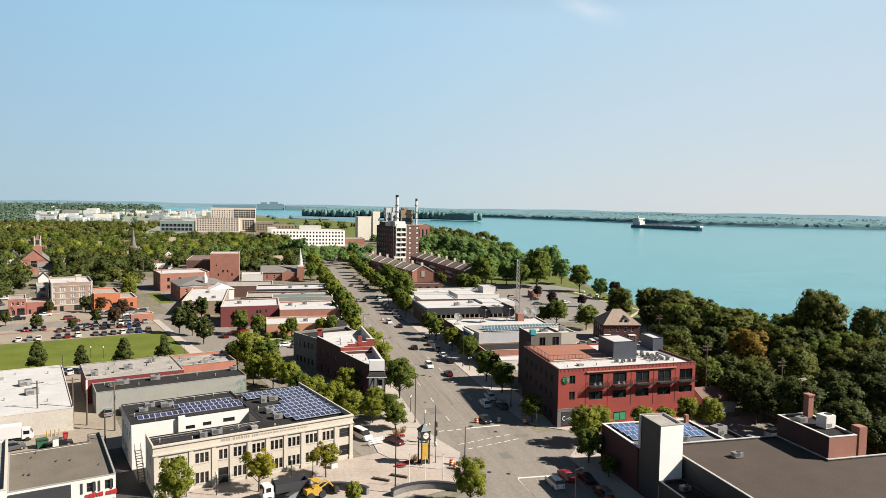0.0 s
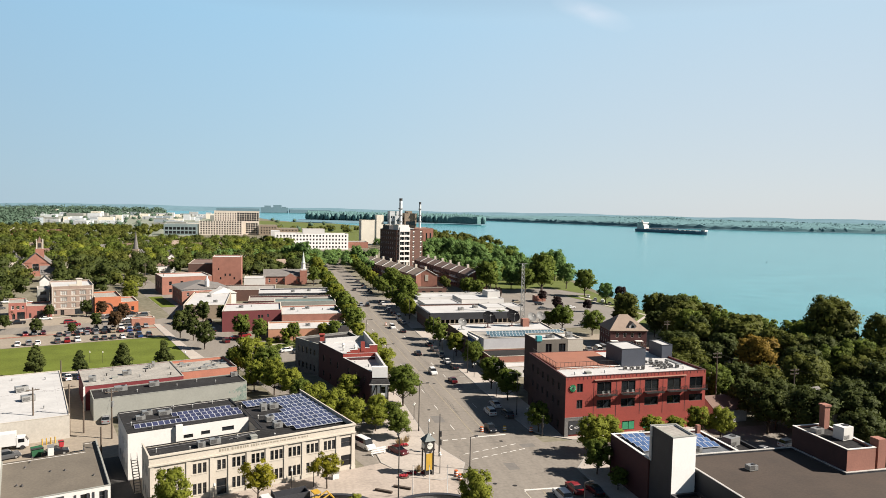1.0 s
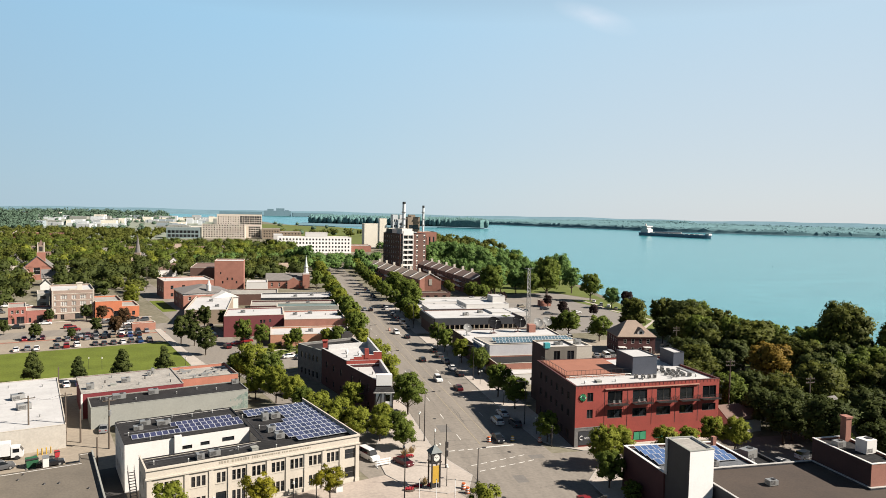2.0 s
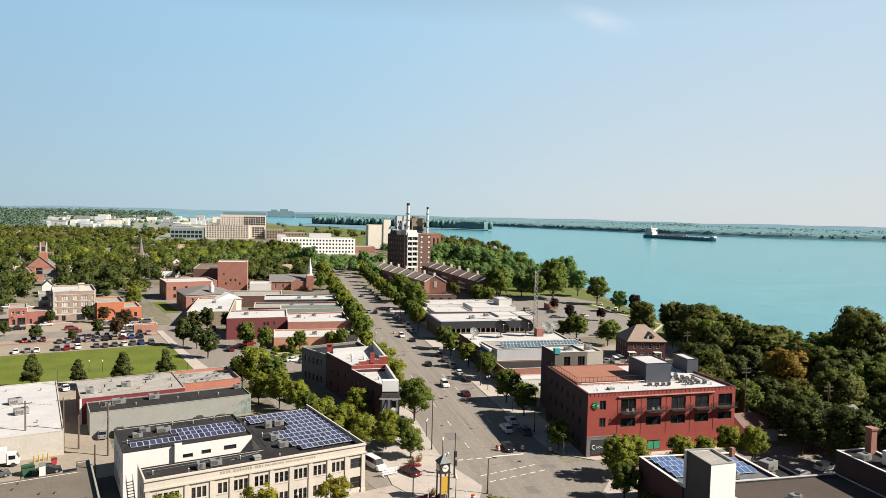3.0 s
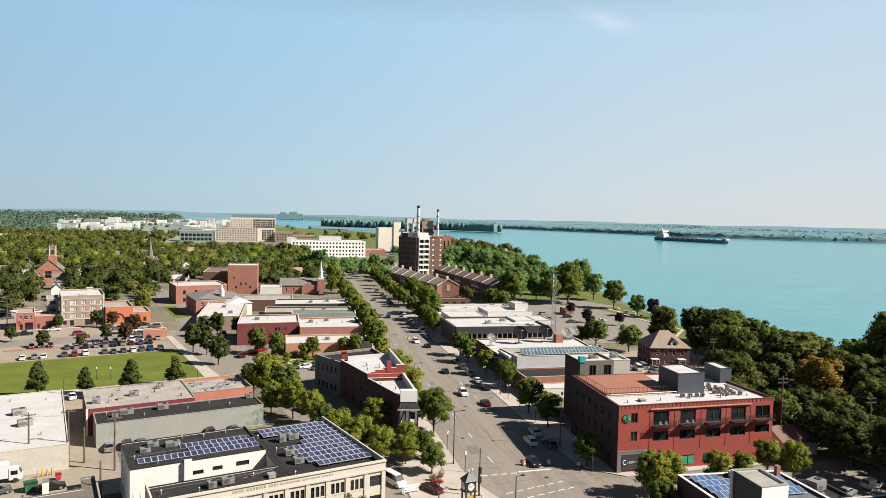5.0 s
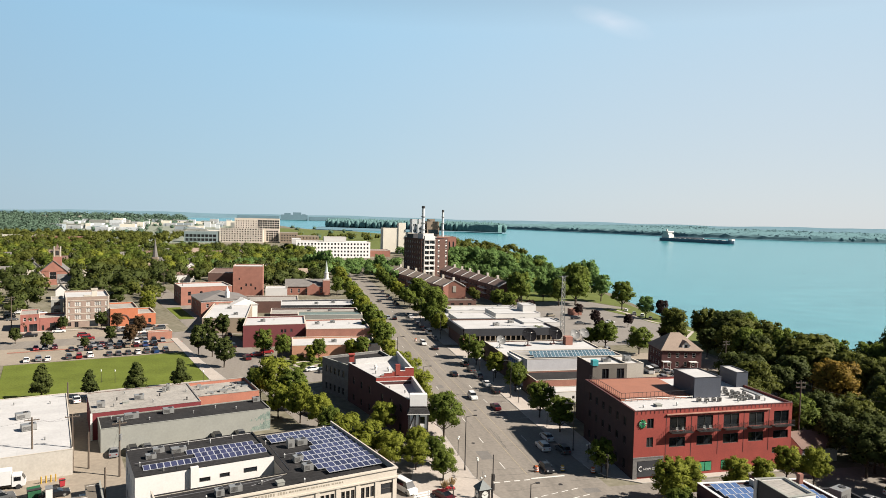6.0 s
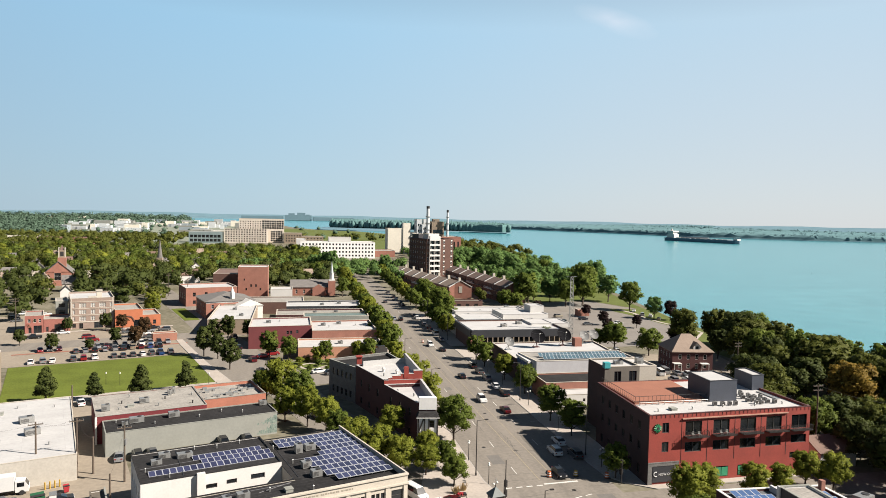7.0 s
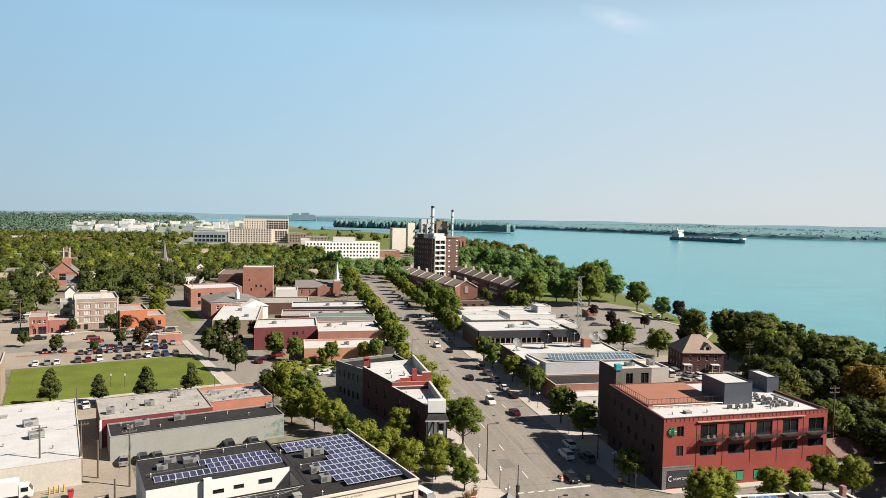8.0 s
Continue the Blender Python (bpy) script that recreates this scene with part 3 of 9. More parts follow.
# curved paths of the landscaped corner
bm = bmesh.new()
for cu, cv, r0, r1, a0, a1 in ((24.0, 113.0, 3.6, 4.7, 20, 330), (30.5, 104.5, 7.0, 8.2, 95, 178)):
    for k in range(24):
        t0, t1 = radians(a0 + (a1 - a0) * k / 24), radians(a0 + (a1 - a0) * (k + 1) / 24)
        q = [town(cu + r * math.cos(t), cv + r * math.sin(t)) for r, t in ((r0, t0), (r1, t0), (r1, t1), (r0, t1))]
        bm.faces.new([bm.verts.new((*p, 0.1)) for p in q])
bmesh.ops.remove_doubles(bm, verts=bm.verts[:], dist=0.001)
tagged(part("pavement_curved_path", bm, CONCRETE), "pale curved concrete paths in the small lawn", "path", kind="structure")

# ---- the stone office with solar roof ----
def roof_unit(at, turn=0.0, size=(2.0, 1.4, 1.1), label="grey rooftop air-conditioning unit with a fan grille", casing=None):
    w, d, h = size
    ob = thing("roof_unit", label, "roof unit", at, turn)
    block("casing", -w / 2, w / 2, -d / 2, d / 2, 0.12, h, casing or STEEL, ob)
    bm = bmesh.new()
    box(bm, -w / 2 + 0.05, -w / 2 + 0.2, -d / 2, d / 2, 0, 0.12)
    box(bm, w / 2 - 0.2, w / 2 - 0.05, -d / 2, d / 2, 0, 0.12)
    part("skid", bm, DARKMETAL, ob)
    bm = bmesh.new()
    tube(bm, (w * 0.2, 0, h), (w * 0.2, 0, h + 0.1), min(w, d) * 0.3, n=12)
    part("fan_cowl", bm, DARKMETAL, ob)
    bm = bmesh.new()
    for k in range(5):
        box(bm, -w / 2 + 0.1, w * 0.1, -d / 2 - 0.02, -d / 2, 0.3 + k * 0.14, 0.37 + k * 0.14)
    part("grille", bm, DARKMETAL, ob)
    return ob


def solar_array(rows, at, turn, label, tilt=8.0, pw=1.65, pd=1.95, gap=0.0, cells=None):
    """rows: lists of (first column, last column) in each row from the front."""
    ob = thing("solar_array", label, "solar panels", at, turn)
    bm = bmesh.new()
    t = radians(tilt)
    box(bm, -pw / 2 + 0.04, pw / 2 - 0.04, 0.04, pd - 0.04, 0.0, 0.05)
    panel = bpy.data.meshes.new("solar_panel")
    bm.to_mesh(panel)
    bm.free()
    panel.materials.append(cells or PANEL)
    bm = bmesh.new()
    for x0, x1, y0, y1 in ((-pw / 2, pw / 2, 0, 0.075), (-pw / 2, pw / 2, pd - 0.075, pd), (-pw / 2, -pw / 2 + 0.075, 0.075, pd - 0.075), (pw / 2 - 0.075, pw / 2, 0.075, pd - 0.075)):
        box(bm, x0, x1, y0, y1, -0.02, 0.06)
    edge = bpy.data.meshes.new("panel_frame")
    bm.to_mesh(edge)
    bm.free()
    edge.materials.append(PANELEDGE)
    legs = bmesh.new()
    for r, (c0, c1) in enumerate(rows):
        for c in range(c0, c1 + 1):
            m = Matrix.Translation((c * pw, r * (pd + gap), 0.25)) @ Matrix.Rotation(t, 4, "X")
            p = share("solar_panel", panel, ob, m)
            share("panel_frame", edge, p, Matrix())
            if c % 2 == 0:
                box(legs, c * pw - 0.03, c * pw + 0.03, r * (pd + gap) + pd * 0.9, r * (pd + gap) + pd * 0.94, 0, 0.25 + pd * math.sin(t) * 0.9)
                box(legs, c * pw - 0.03, c * pw + 0.03, r * (pd + gap) + 0.06, r * (pd + gap) + 0.1, 0, 0.25)
    part("mounting_frame", legs, STEEL, ob)
    return ob


def panes_at(c, n, w=0.6, g=0.2):
    """The n narrow openings of a window group with its middle at c."""
    step = w + g
    return [(c + (k - (n - 1) / 2) * step - w / 2, c + (k - (n - 1) / 2) * step + w / 2) for k in range(n)]


holes = []
OFFICE_BAYS = ((3.4, 4), (7.8, 3), (11.35, 2), (14.2, 3), (17.5, 3), (20.8, 3), (24.05, 3), (27.4, 3), (30.7, 3))
for c, n in OFFICE_BAYS:
    for s0, s1 in panes_at(c, n):
        holes.append((s0, s1, 4.45, 6.15))
        if n != 2:
            holes.append((s0, s1, 0.9, 2.75))
holes += [(10.5, 12.2, 0.15, 2.9), (33.0, 35.0, 4.45, 6.2), (33.0, 35.0, 0.9, 2.9)]
side_holes = grid_holes(27, 6, ((1.0, 2.8), (4.7, 6.4)), 1.1, 1.5)
left_holes = grid_holes(7, 3, ((1.0, 2.8), (4.7, 6.5)), 0.8, 0.8)
L_POLY = [town(-35.8, -0.4), town(0, -0.4), town(-0.8, 27), town(-16, 27), town(-16, 7), town(-35.8, 7)]
office = building("office_building", "two-storey pale limestone office with a lettered frieze", "office building", L_POLY, 8.5, LIMESTONE, TARROOF, 0.9, rim=0.16, low=(2, 3, 4),
                   windows={0: holes, 1: side_holes, 5: left_holes}, roof_label="black tar roof")
rear = building("office_wing", "white rendered rear wing with a black solar roof", "office building", town_rect(-37.2, -16.05, 13.3, 27), 8.5, WHITEWALL, TARROOF, 0.12, rim=0.12, coping=TARROOF,
                windows={0: [(9.3, 11.0, 6.1, 6.8), (12.4, 14.0, 6.3, 7.0), (16.2, 18.4, 6.4, 7.2)], 3: (4, ((1.2, 2.6), (5.0, 6.4)), 1.0)}, bars=(1, 1))
bm = bmesh.new()
prism(bm, town_rect(-29.3, -28.1, 12.6, 13.28), 0, 8.9)
chim = part("white_pier", bm, WHITEWALL, None)
chim.parent = rear
chim.matrix_parent_inverse = rear.matrix_basis.inverted()
court = sheet("pavement_court", town_rect(-37, -16, 7, 13.3), 0.06, LOT, "shaded asphalt light court", "pavement")
deg = 17.5
solar_array([(0, 18), (8, 18), (7, 17)], (*town(-35.2, 16.0), 8.1), deg, "three rows of blue solar panels on a black roof", 9, 1.02, 1.75, 0.35)
solar_array([(1, 9), (0, 9), (0, 9), (-1, 9), (-1, 9), (2, 9), (3, 9), (3, 9), (-3, 9), (-3, 9)], (*town(-10.6, 3.4), 7.75), deg, "stepped field of blue solar panels on a black roof", 5, 1.04, 1.75, 0.45)
for u, v, z, s in ((-32.5, 24, 8.05, (1.8, 1.3, 1.1)), (-29.5, 22.6, 8.05, (2.4, 1.3, 1.1)), (-34, 21.5, 8.05, (1.6, 1.2, 1.0)), (-11.6, 18.4, 7.6, (1.2, 1.2, 1.6)),
                   (-9.4, 19.0, 7.6, (1.8, 1.4, 1.1)), (-12.6, 11.2, 7.6, (1.5, 1.3, 1.1)), (-12.4, 7.0, 7.6, (1.6, 1.4, 1.1)), (-24.6, 3.6, 7.6, (1.8, 1.2, 1.0)), (-27.0, 3.2, 7.6, (1.2, 1.4, 1.0))):
    roof_unit((*town(u, v), z), deg, s)

# ---- hotel-like brick inn ----
INN = [(62.9, 133.2), (98.2, 134.4), (97.4, 158), (64.2, 158)]
holes = []
BAYS = (9.3, 15.3, 21.2, 27.0, 32.8)
for c in BAYS:
    holes += [(c - 1.75, c + 1.75, 8.95, 11.65), (c - 1.75, c + 1.75, 5.8 if c < 30 else 6.1, 7.7)]
holes += [(2.7, 4.1, 9.7, 11.6), (2.7, 4.1, 6.1, 8.0), (30.9, 34.7, 3.1, 4.3), (0.9, 5.4, 0.5, 3.5), (8.0, 10.4, 0.6, 2.6), (14.0, 17.1, 0.6, 2.6), (19.2, 22.3, 0.6, 2.6)]
side = grid_holes(24, 6, ((1.0, 2.8), (5.6, 7.2), (9.3, 11)), 1.2, 1.5)
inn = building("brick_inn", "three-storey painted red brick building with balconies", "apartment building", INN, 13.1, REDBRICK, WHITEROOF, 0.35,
               windows={0: holes, 3: side}, coping=DARKBRICK, bars=(2, 1), roof_label="white membrane roof", flanks={3: (SHADEBRICK, "dark brown brick flank wall with its shade in the colour")})


def on(parent, ob):
    """Makes ob, built in world places, a part of a thing that stands elsewhere."""
    ob.parent = parent
    ob.matrix_parent_inverse = parent.matrix_basis.inverted()
    return ob


on(inn, solid("terrace", [(64.4, 141.6), (80.4, 142.1), (81.6, 157.6), (64.9, 157.6)], 12.7, 13.16, TERRACE, label="terracotta roof terrace"))
pent = building("stair_tower", "charcoal clad stair tower with a white roof", "roof structure", [(80.6, 141.4), (86.9, 141.6), (86.9, 149.8), (80.9, 149.6)], 16.95, SLATEPANEL, WHITEROOF, 0.1, base=12.75, coping=CHARCOAL, rim=0.14)
pent2 = building("lift_tower", "narrow charcoal clad roof tower with a white roof", "roof structure", [(95.5, 148.4), (98.5, 148.6), (98.9, 155.2), (95.9, 155.0)], 16.0, SLATEPANEL, WHITEROOF, 0.1, base=0, coping=CHARCOAL, rim=0.14)
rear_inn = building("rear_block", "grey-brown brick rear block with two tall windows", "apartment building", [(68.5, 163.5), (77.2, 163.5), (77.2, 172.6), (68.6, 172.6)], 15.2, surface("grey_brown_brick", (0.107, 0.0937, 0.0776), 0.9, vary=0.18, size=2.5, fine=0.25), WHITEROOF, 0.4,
                     windows={0: [(2.4, 4.1, 11.7, 14.1), (6.1, 8.0, 11.7, 14.1)]}, bars=(2, 1), coping=LIMESTONE, rim=0.15, flanks={3: (SHADEBRICK, "dark brown brick flank wall with its shade in the colour")})
rear_inn3 = building("plain_block", "plain pale grey flat-roofed block", "building", [(77.25, 163.7), (81.6, 163.7), (81.6, 172.6), (77.25, 172.6)], 15.1, LIMESTONE, WHITEROOF, 0.3)

# ---- shops west of the avenue ----
TANPINK = surface("pink_tan_brick", (0.34, 0.17, 0.105), 0.9, vary=0.18, size=2.5, fine=0.25, bump=0.006)
low_brick = building("low_brick_shop", "low brown brick shop with a pale coping", "shop", [(0.6, 250), (29.2, 250), (29.2, 266), (0.6, 266)], 4.2, TANPINK, WHITEROOF, 0.5, windows={0: [(5.5, 8.6, 1.6, 2.7)]})
white_top = building("brick_store", "brick store with a white membrane roof", "shop", [(5.6, 266.05), (28.8, 266.05), (28.4, 290), (5.6, 288)], 7.0, BRICK, WHITEROOF, 0.5)
purple = building("purple_store", "purple-red rendered store with small windows", "shop", [(-16.5, 270), (5.5, 272), (5.5, 292), (-16.5, 290)], 8.0, surface("purple_render", (0.102, 0.0203, 0.0214), 0.85, vary=0.15, size=3), WHITEROOF, 0.4,
                  windows={0: [(13.2, 14.0, 5.0, 6.2), (14.4, 15.2, 5.0, 6.2), (16.6, 17.4, 5.2, 6.4)]})
green_row = building("green_roof_store", "long store with a ribbed green-grey roof", "shop", [(3.0, 292.1), (28.5, 292.1), (28.8, 302), (3.0, 302)], 8.2, GREYWALL, surface("ribbed_green_roof", (0.0857, 0.118, 0.107), 0.6, vary=0.3, size=3), 0.3)
row_d = building("dark_red_store", "dark red store with a pale roof", "shop", [(-8, 308), (29, 308), (29, 325), (-8, 325)], 6.5, DARKBRICK, GREYROOF, 0.6)
row_e = building("white_roof_store", "low store with a bright white roof", "shop", [(-4, 332), (29, 332), (30, 352), (-4, 350)], 6.8, CHARCOAL, WHITEROOF, 0.6, windows={0: (10, ((2.4, 5.2),), 2.4)}, frame=WHITEFRAME, coping=WHITEROOF)
row_f = building("low_store", "low tan brick store with a white roof", "shop", [(-34, 300), (-17, 300), (-17, 345), (-34, 345)], 6.2, TANBRICK, WHITEROOF, 0.5)
row_g = building("brown_flat_store", "long low brown brick block with a grey roof", "shop", [(-28, 356), (4, 356), (4, 378), (-28, 378)], 5.6, BROWNBRICK, GREYROOF, 0.4)
row_h = building("white_annex", "small plain white block", "building", [(-13, 398), (-1.5, 398), (-1.5, 412), (-13, 412)], 7.0, WHITEWALL, WHITEROOF, 0.4)

# ---- yards and warehouses west ----
WALLGREEN = surface("green_teal_patches", (0.05, 0.11, 0.1), 0.85, vary=0.5, size=0.9, fine=0.25, other=(0.2, 0.24, 0.2))
grey_shed = building("grey_warehouse", "long grey block warehouse with a tar roof", "warehouse", town_rect(-39.4, -5.2, 53, 62), 4.8, GREYWALL, TARROOF, 0.12, coping=GREYWALL, rim=0.1)
red_shed = building("red_warehouse", "long dark red warehouse with a weathered grey roof", "warehouse", town_rect(-40.6, -18.5, 62.05, 80), 5.8, surface("crimson_paint", (0.107, 0.00964, 0.0128), 0.8, vary=0.2, size=3), GREYROOF, 0.1, coping=GREYROOF, rim=0.1)
orange_shed = building("orange_shed", "salmon-painted block annex with a cluttered grey roof", "warehouse", town_rect(-18.45, -4.2, 66.05, 80), 5.8, surface("salmon_paint", (0.268, 0.102, 0.0642), 0.85, vary=0.15, size=3), GREYROOF, 0.7, coping=GREYROOF, rim=0.14)
white_shed = building("white_warehouse", "white rendered warehouse with a bright white roof", "warehouse", town_rect(-66, -44.6, 43, 86), 4.8, CREAMWALL, WHITEROOF, 0.08, rim=0.1,
                      windows={0: [(6.6, 8.8, 0.2, 2.6)]})
diner = building("corner_diner", "white-fronted diner with a gravel roof and red sign", "restaurant", [town(-56, 1), town(-41.2, 1), town(-41.2, 25), town(-43.4, 25), town(-43.4, 20.3), town(-56, 20.3)], 4.6, WHITEWALL, BROWNROOF, 0.5, rim=0.16,
                 windows={0: [(10.6, 11.9, 2.4, 3.9), (13.2, 14.4, 2.4, 3.9)]}, coping=GREYWALL, low=(2, 3, 4), low_edge=BROWNROOF)
diner_w = building("white_shop", "white rendered shop beside the diner", "shop", town_rect(-75, -56.05, -2, 23), 6.2, WHITEWALL, GREYROOF, 0.5)

lawn_house = building("lawn_block", "three-storey beige block beside the lawn", "apartment building", town_rect(-76, -60.4, 108, 124), 10.0, TANBRICK, GREYROOF, 0.4, rim=0.15, windows={1: (5, ((1.0, 2.6), (4.2, 5.8), (7.2, 8.8)), 1.1), 0: (5, ((1.0, 2.6), (4.2, 5.8), (7.2, 8.8)), 1.1)}, frame=WHITEFRAME)
# ---- far side of the car park ----
CURTAIN = surface("curtained_pane", (0.3, 0.29, 0.265), 0.5, vary=0.3, size=0.5, random_tint=0.4)
sashes = [(c + k * 0.8 - n * 0.4, c + k * 0.8 - n * 0.4 + 0.74) for c, n in ((1.3, 1), (4.5, 3), (8.2, 2), (11.7, 3), (14.8, 1)) for k in range(n)]
holes = [(a, b, z, z + 1.7) for z in (3.3, 6.0, 8.7) for a, b in sashes]
bank = building("old_hotel", "four-storey brown brick block with pale trim", "apartment building", town_rect(-42, -26, 216, 240), 12.4, surface("brown_face_brick", (0.2, 0.148, 0.118), 0.9, vary=0.18, size=2.5, fine=0.25), WHITEROOF, 0.6, frame=WHITEFRAME, coping=LIMESTONE, glass=CURTAIN,
                windows={0: holes, 3: (5, ((3.3, 5.0), (6.0, 7.7), (8.7, 10.4)), 1.2)}, bars=(1, 2), rim=0.15, doors={0: [(3.2, 4.6, 0.1, 2.3), (8.6, 11.8, 0.1, 2.5), (0.8, 2.0, 0.6, 2.2), (13.4, 14.8, 0.6, 2.2)]})
annex = building("stair_annex", "grey metal-clad stair block behind the old hotel", "building", town_rect(-47.0, -42.6, 226, 238), 10.4, GREYWALL, GREYROOF, 0.3, windows={0: (2, ((2.0, 3.6), (5.0, 6.6), (8.0, 9.4)), 1.3)}, bars=(2, 2))
tall_wing = building("carriage_wing", "two-storey pink-red brick wing with a wide arched gateway", "building", town_rect(-57.4, -51.2, 211.4, 226), 6.9, surface("pink_red_brick", (0.21, 0.078, 0.06), 0.9, vary=0.2, size=2.5), GREYROOF, 0.4, rim=0.15, coping=LIMESTONE, windows={0: [(1.0, 1.9, 4.2, 5.6), (2.9, 3.8, 4.2, 5.6), (4.6, 5.4, 4.2, 5.6)]}, doors={0: [(1.2, 2.2, 0.1, 2.2), (2.9, 5.6, 0.1, 3.0)]}, frame=WHITEFRAME)
wing = building("low_wing", "low red brick wing with arched doors", "building", town_rect(-51.1, -42.1, 212, 225), 5.2, surface("dull_red_brick", (0.2, 0.075, 0.058), 0.9, vary=0.2, size=2.5), GREYROOF, 0.5, rim=0.15, doors={0: [(0.8, 1.6, 0.3, 2.2), (3.6, 6.6, 0.1, 3.0)]})
orange = building("orange_tavern", "orange brick tavern with an arched entrance", "restaurant", town_rect(-25.9, -15.5, 213, 233), 7.4, ORANGEBRICK, GREYROOF, 0.6, rim=0.15, windows={0: [(7.0, 9.6, 0.2, 3.0)]})
tavern_low = building("tavern_wing", "lower orange brick tavern wing with a pale roof", "restaurant", town_rect(-15.45, -8.5, 213.5, 231), 4.8, ORANGEBRICK, GREYROOF, 0.5, windows={0: (2, ((0.8, 2.6),), 1.2)})
on_arch = bmesh.new()
cx, cy = town(-21.0, 212.95)
for k in range(12):
    a, b = math.pi * k / 12, math.pi * (k + 1) / 12
    tube(on_arch, (cx + 2.2 * math.cos(a) * math.cos(TURN), cy + 2.2 * math.cos(a) * math.sin(TURN), 2.4 + 2.2 * math.sin(a)), (cx + 2.2 * math.cos(b) * math.cos(TURN), cy + 2.2 * math.cos(b) * math.sin(TURN), 2.4 + 2.2 * math.sin(b)), 0.28, n=5)
arch = part("arch", on_arch, BROWNBRICK, None, "round brick entrance arch")
arch.parent = orange
arch.matrix_parent_inverse = orange.matrix_basis.inverted()
theatre = building("theatre", "long flat-roofed brick school building", "building", town_rect(10.5, 36, 268, 290), 9.4, BRICK, WHITEROOF, 0.5, windows={3: (3, ((3.0, 6.0),), 3.0), 0: (4, ((1.2, 3.0), (5.0, 7.0)), 1.4)})
town_hall = building("town_hall", "two-storey brick town hall with white trim", "public building", town_rect(12, 34, 224, 248), 7.6, BRICK, SHINGLE, 0.2, windows={0: (6, ((1.0, 2.8), (4.4, 6.2)), 1.1), 3: (6, ((1.0, 2.8), (4.4, 6.2)), 1.1)}, frame=WHITEFRAME, coping=WHITEFRAME)
fly = building("fly_tower", "tall plain brick stage tower with a pale rim", "theatre", [(-31, 412), (-15, 412), (-15, 428), (-31, 428)], 18, BRICK, WHITEROOF, 0.4, windows={0: [(4.0, 4.9, 5.0, 6.4), (6.6, 7.5, 7.0, 8.4), (9.2, 10.1, 7.0, 8.4), (11.6, 12.5, 5.0, 6.4), (3.0, 3.7, 10.5, 11.6)]})
fly2 = building("auditorium", "low brick auditorium beside the stage tower", "theatre", [(-45, 420), (-31.05, 420), (-31.05, 455), (-45, 455)], 13.5, BROWNBRICK, BROWNSHINGLE, 0.3)

# ---- east of the avenue ----
dishes = building("dish_roof_block", "low flat-roofed block carrying satellite dishes", "office building", [(64.6, 214), (99, 214), (101, 240), (64.6, 240)], 6.4, BROWNBRICK, WHITEROOF, 0.3)
blue = building("blue_front_shop", "pale brick shop with solar panels on its roof", "shop", [(66, 201), (97, 201), (97, 213.9), (64.8, 213.9)], 8.4, surface("pale_grey_paint", (0.34, 0.335, 0.34), 0.8, vary=0.1, size=3), GREYROOF, 0.3)
low_white = building("low_white_shop", "low white-fronted shop with a white roof", "shop", [(64.8, 184.8), (84, 184.8), (84, 190.25), (64.8, 190.25)], 3.1, WHITEWALL, WHITEROOF, 0.1, rim=0.12, windows={0: [(8.2, 8.9, 1.2, 2.0), (10.4, 11.0, 0.9, 1.7), (12.6, 13.3, 1.3, 2.1)], 3: [(1.2, 3.0, 0.3, 2.4), (4.0, 5.8, 0.3, 2.4)]})
small_brick = building("small_brick_shop", "small brick shop with a tar roof", "shop", [(64.8, 190.3), (86, 190.3), (86, 200.9), (64.8, 200.9)], 5.0, BRICK, TARROOF, 0.35, rim=0.16)
bank_e = building("bank_branch", "dark-banded bank with a bright white roof", "bank", [(62.5, 260), (99, 260), (99, 284), (62.5, 284)], 7.2, BROWNBRICK, WHITEROOF, 0.5, coping=CHARCOAL)
bank_n = building("white_store", "long white-roofed store with roof plant", "shop", [(64, 284.1), (104, 284.1), (104, 330), (64, 330)], 6.4, WHITEWALL, WHITEROOF, 0.5)

# ---- the distance ----
PALEBRICK = surface("pale_buff_brick", (0.44, 0.39, 0.325), 0.9, vary=0.1, size=6, fine=0.8)
hospital = building("white_hospital", "long white hospital with ribbon windows", "hospital", [(6, 760), (86, 764), (86, 790), (6, 786)], 17.5, BRIGHTWHITE, WHITEROOF, 0.6, windows={0: (22, ((2, 4), (6, 8), (10, 12), (14, 16)), 1.8), 3: (5, ((2, 4), (6, 8), (10, 12), (14, 16)), 1.8)}, bars=(1, 1))
beige = building("grain_elevator", "tall blank beige concrete block", "factory", [(113, 860), (141, 860), (141, 885), (113, 885)], 31, BEIGE, WHITEROOF, 0.5)
apt1 = building("hospital_block", "long beige block with rows of windows", "apartment building", [(-104, 1100), (-40, 1100), (-40, 1125), (-104, 1125)], 21, PALEBRICK, GREYROOF, 0.6, windows={0: (16, tuple((2 + 3.4 * k, 4 + 3.4 * k) for k in range(6)), 2.2)}, bars=(1, 1))
apt2 = building("hospital_tower", "tall beige and dark slab block", "apartment building", [(-84, 1126), (-16, 1126), (-16, 1150), (-84, 1150)], 37, PALEBRICK, GREYROOF, 0.6, windows={0: [(1.5 + 3.7 * i + (0.4 if i < 9 else 0.0), 3.3 + 3.7 * i + (0.0 if i < 9 else 1.3), 21.5 + 3.4 * k, 23.4 + 3.4 * k + (0.0 if i < 9 else 0.9)) for k in range(4) for i in range(18)] + [(48 + 3.7 * i, 51 + 3.7 * i, 2 + 3.4 * k, 4.6 + 3.4 * k) for k in range(5) for i in range(5)]}, bars=(1, 1))

# ---- the inn's balconies, terrace, plant and signs ----
INN_E = Vector((98.2 - 62.9, 134.4 - 133.2, 0)).normalized()
INN_TURN = math.degrees(math.atan2(INN_E.y, INN_E.x))


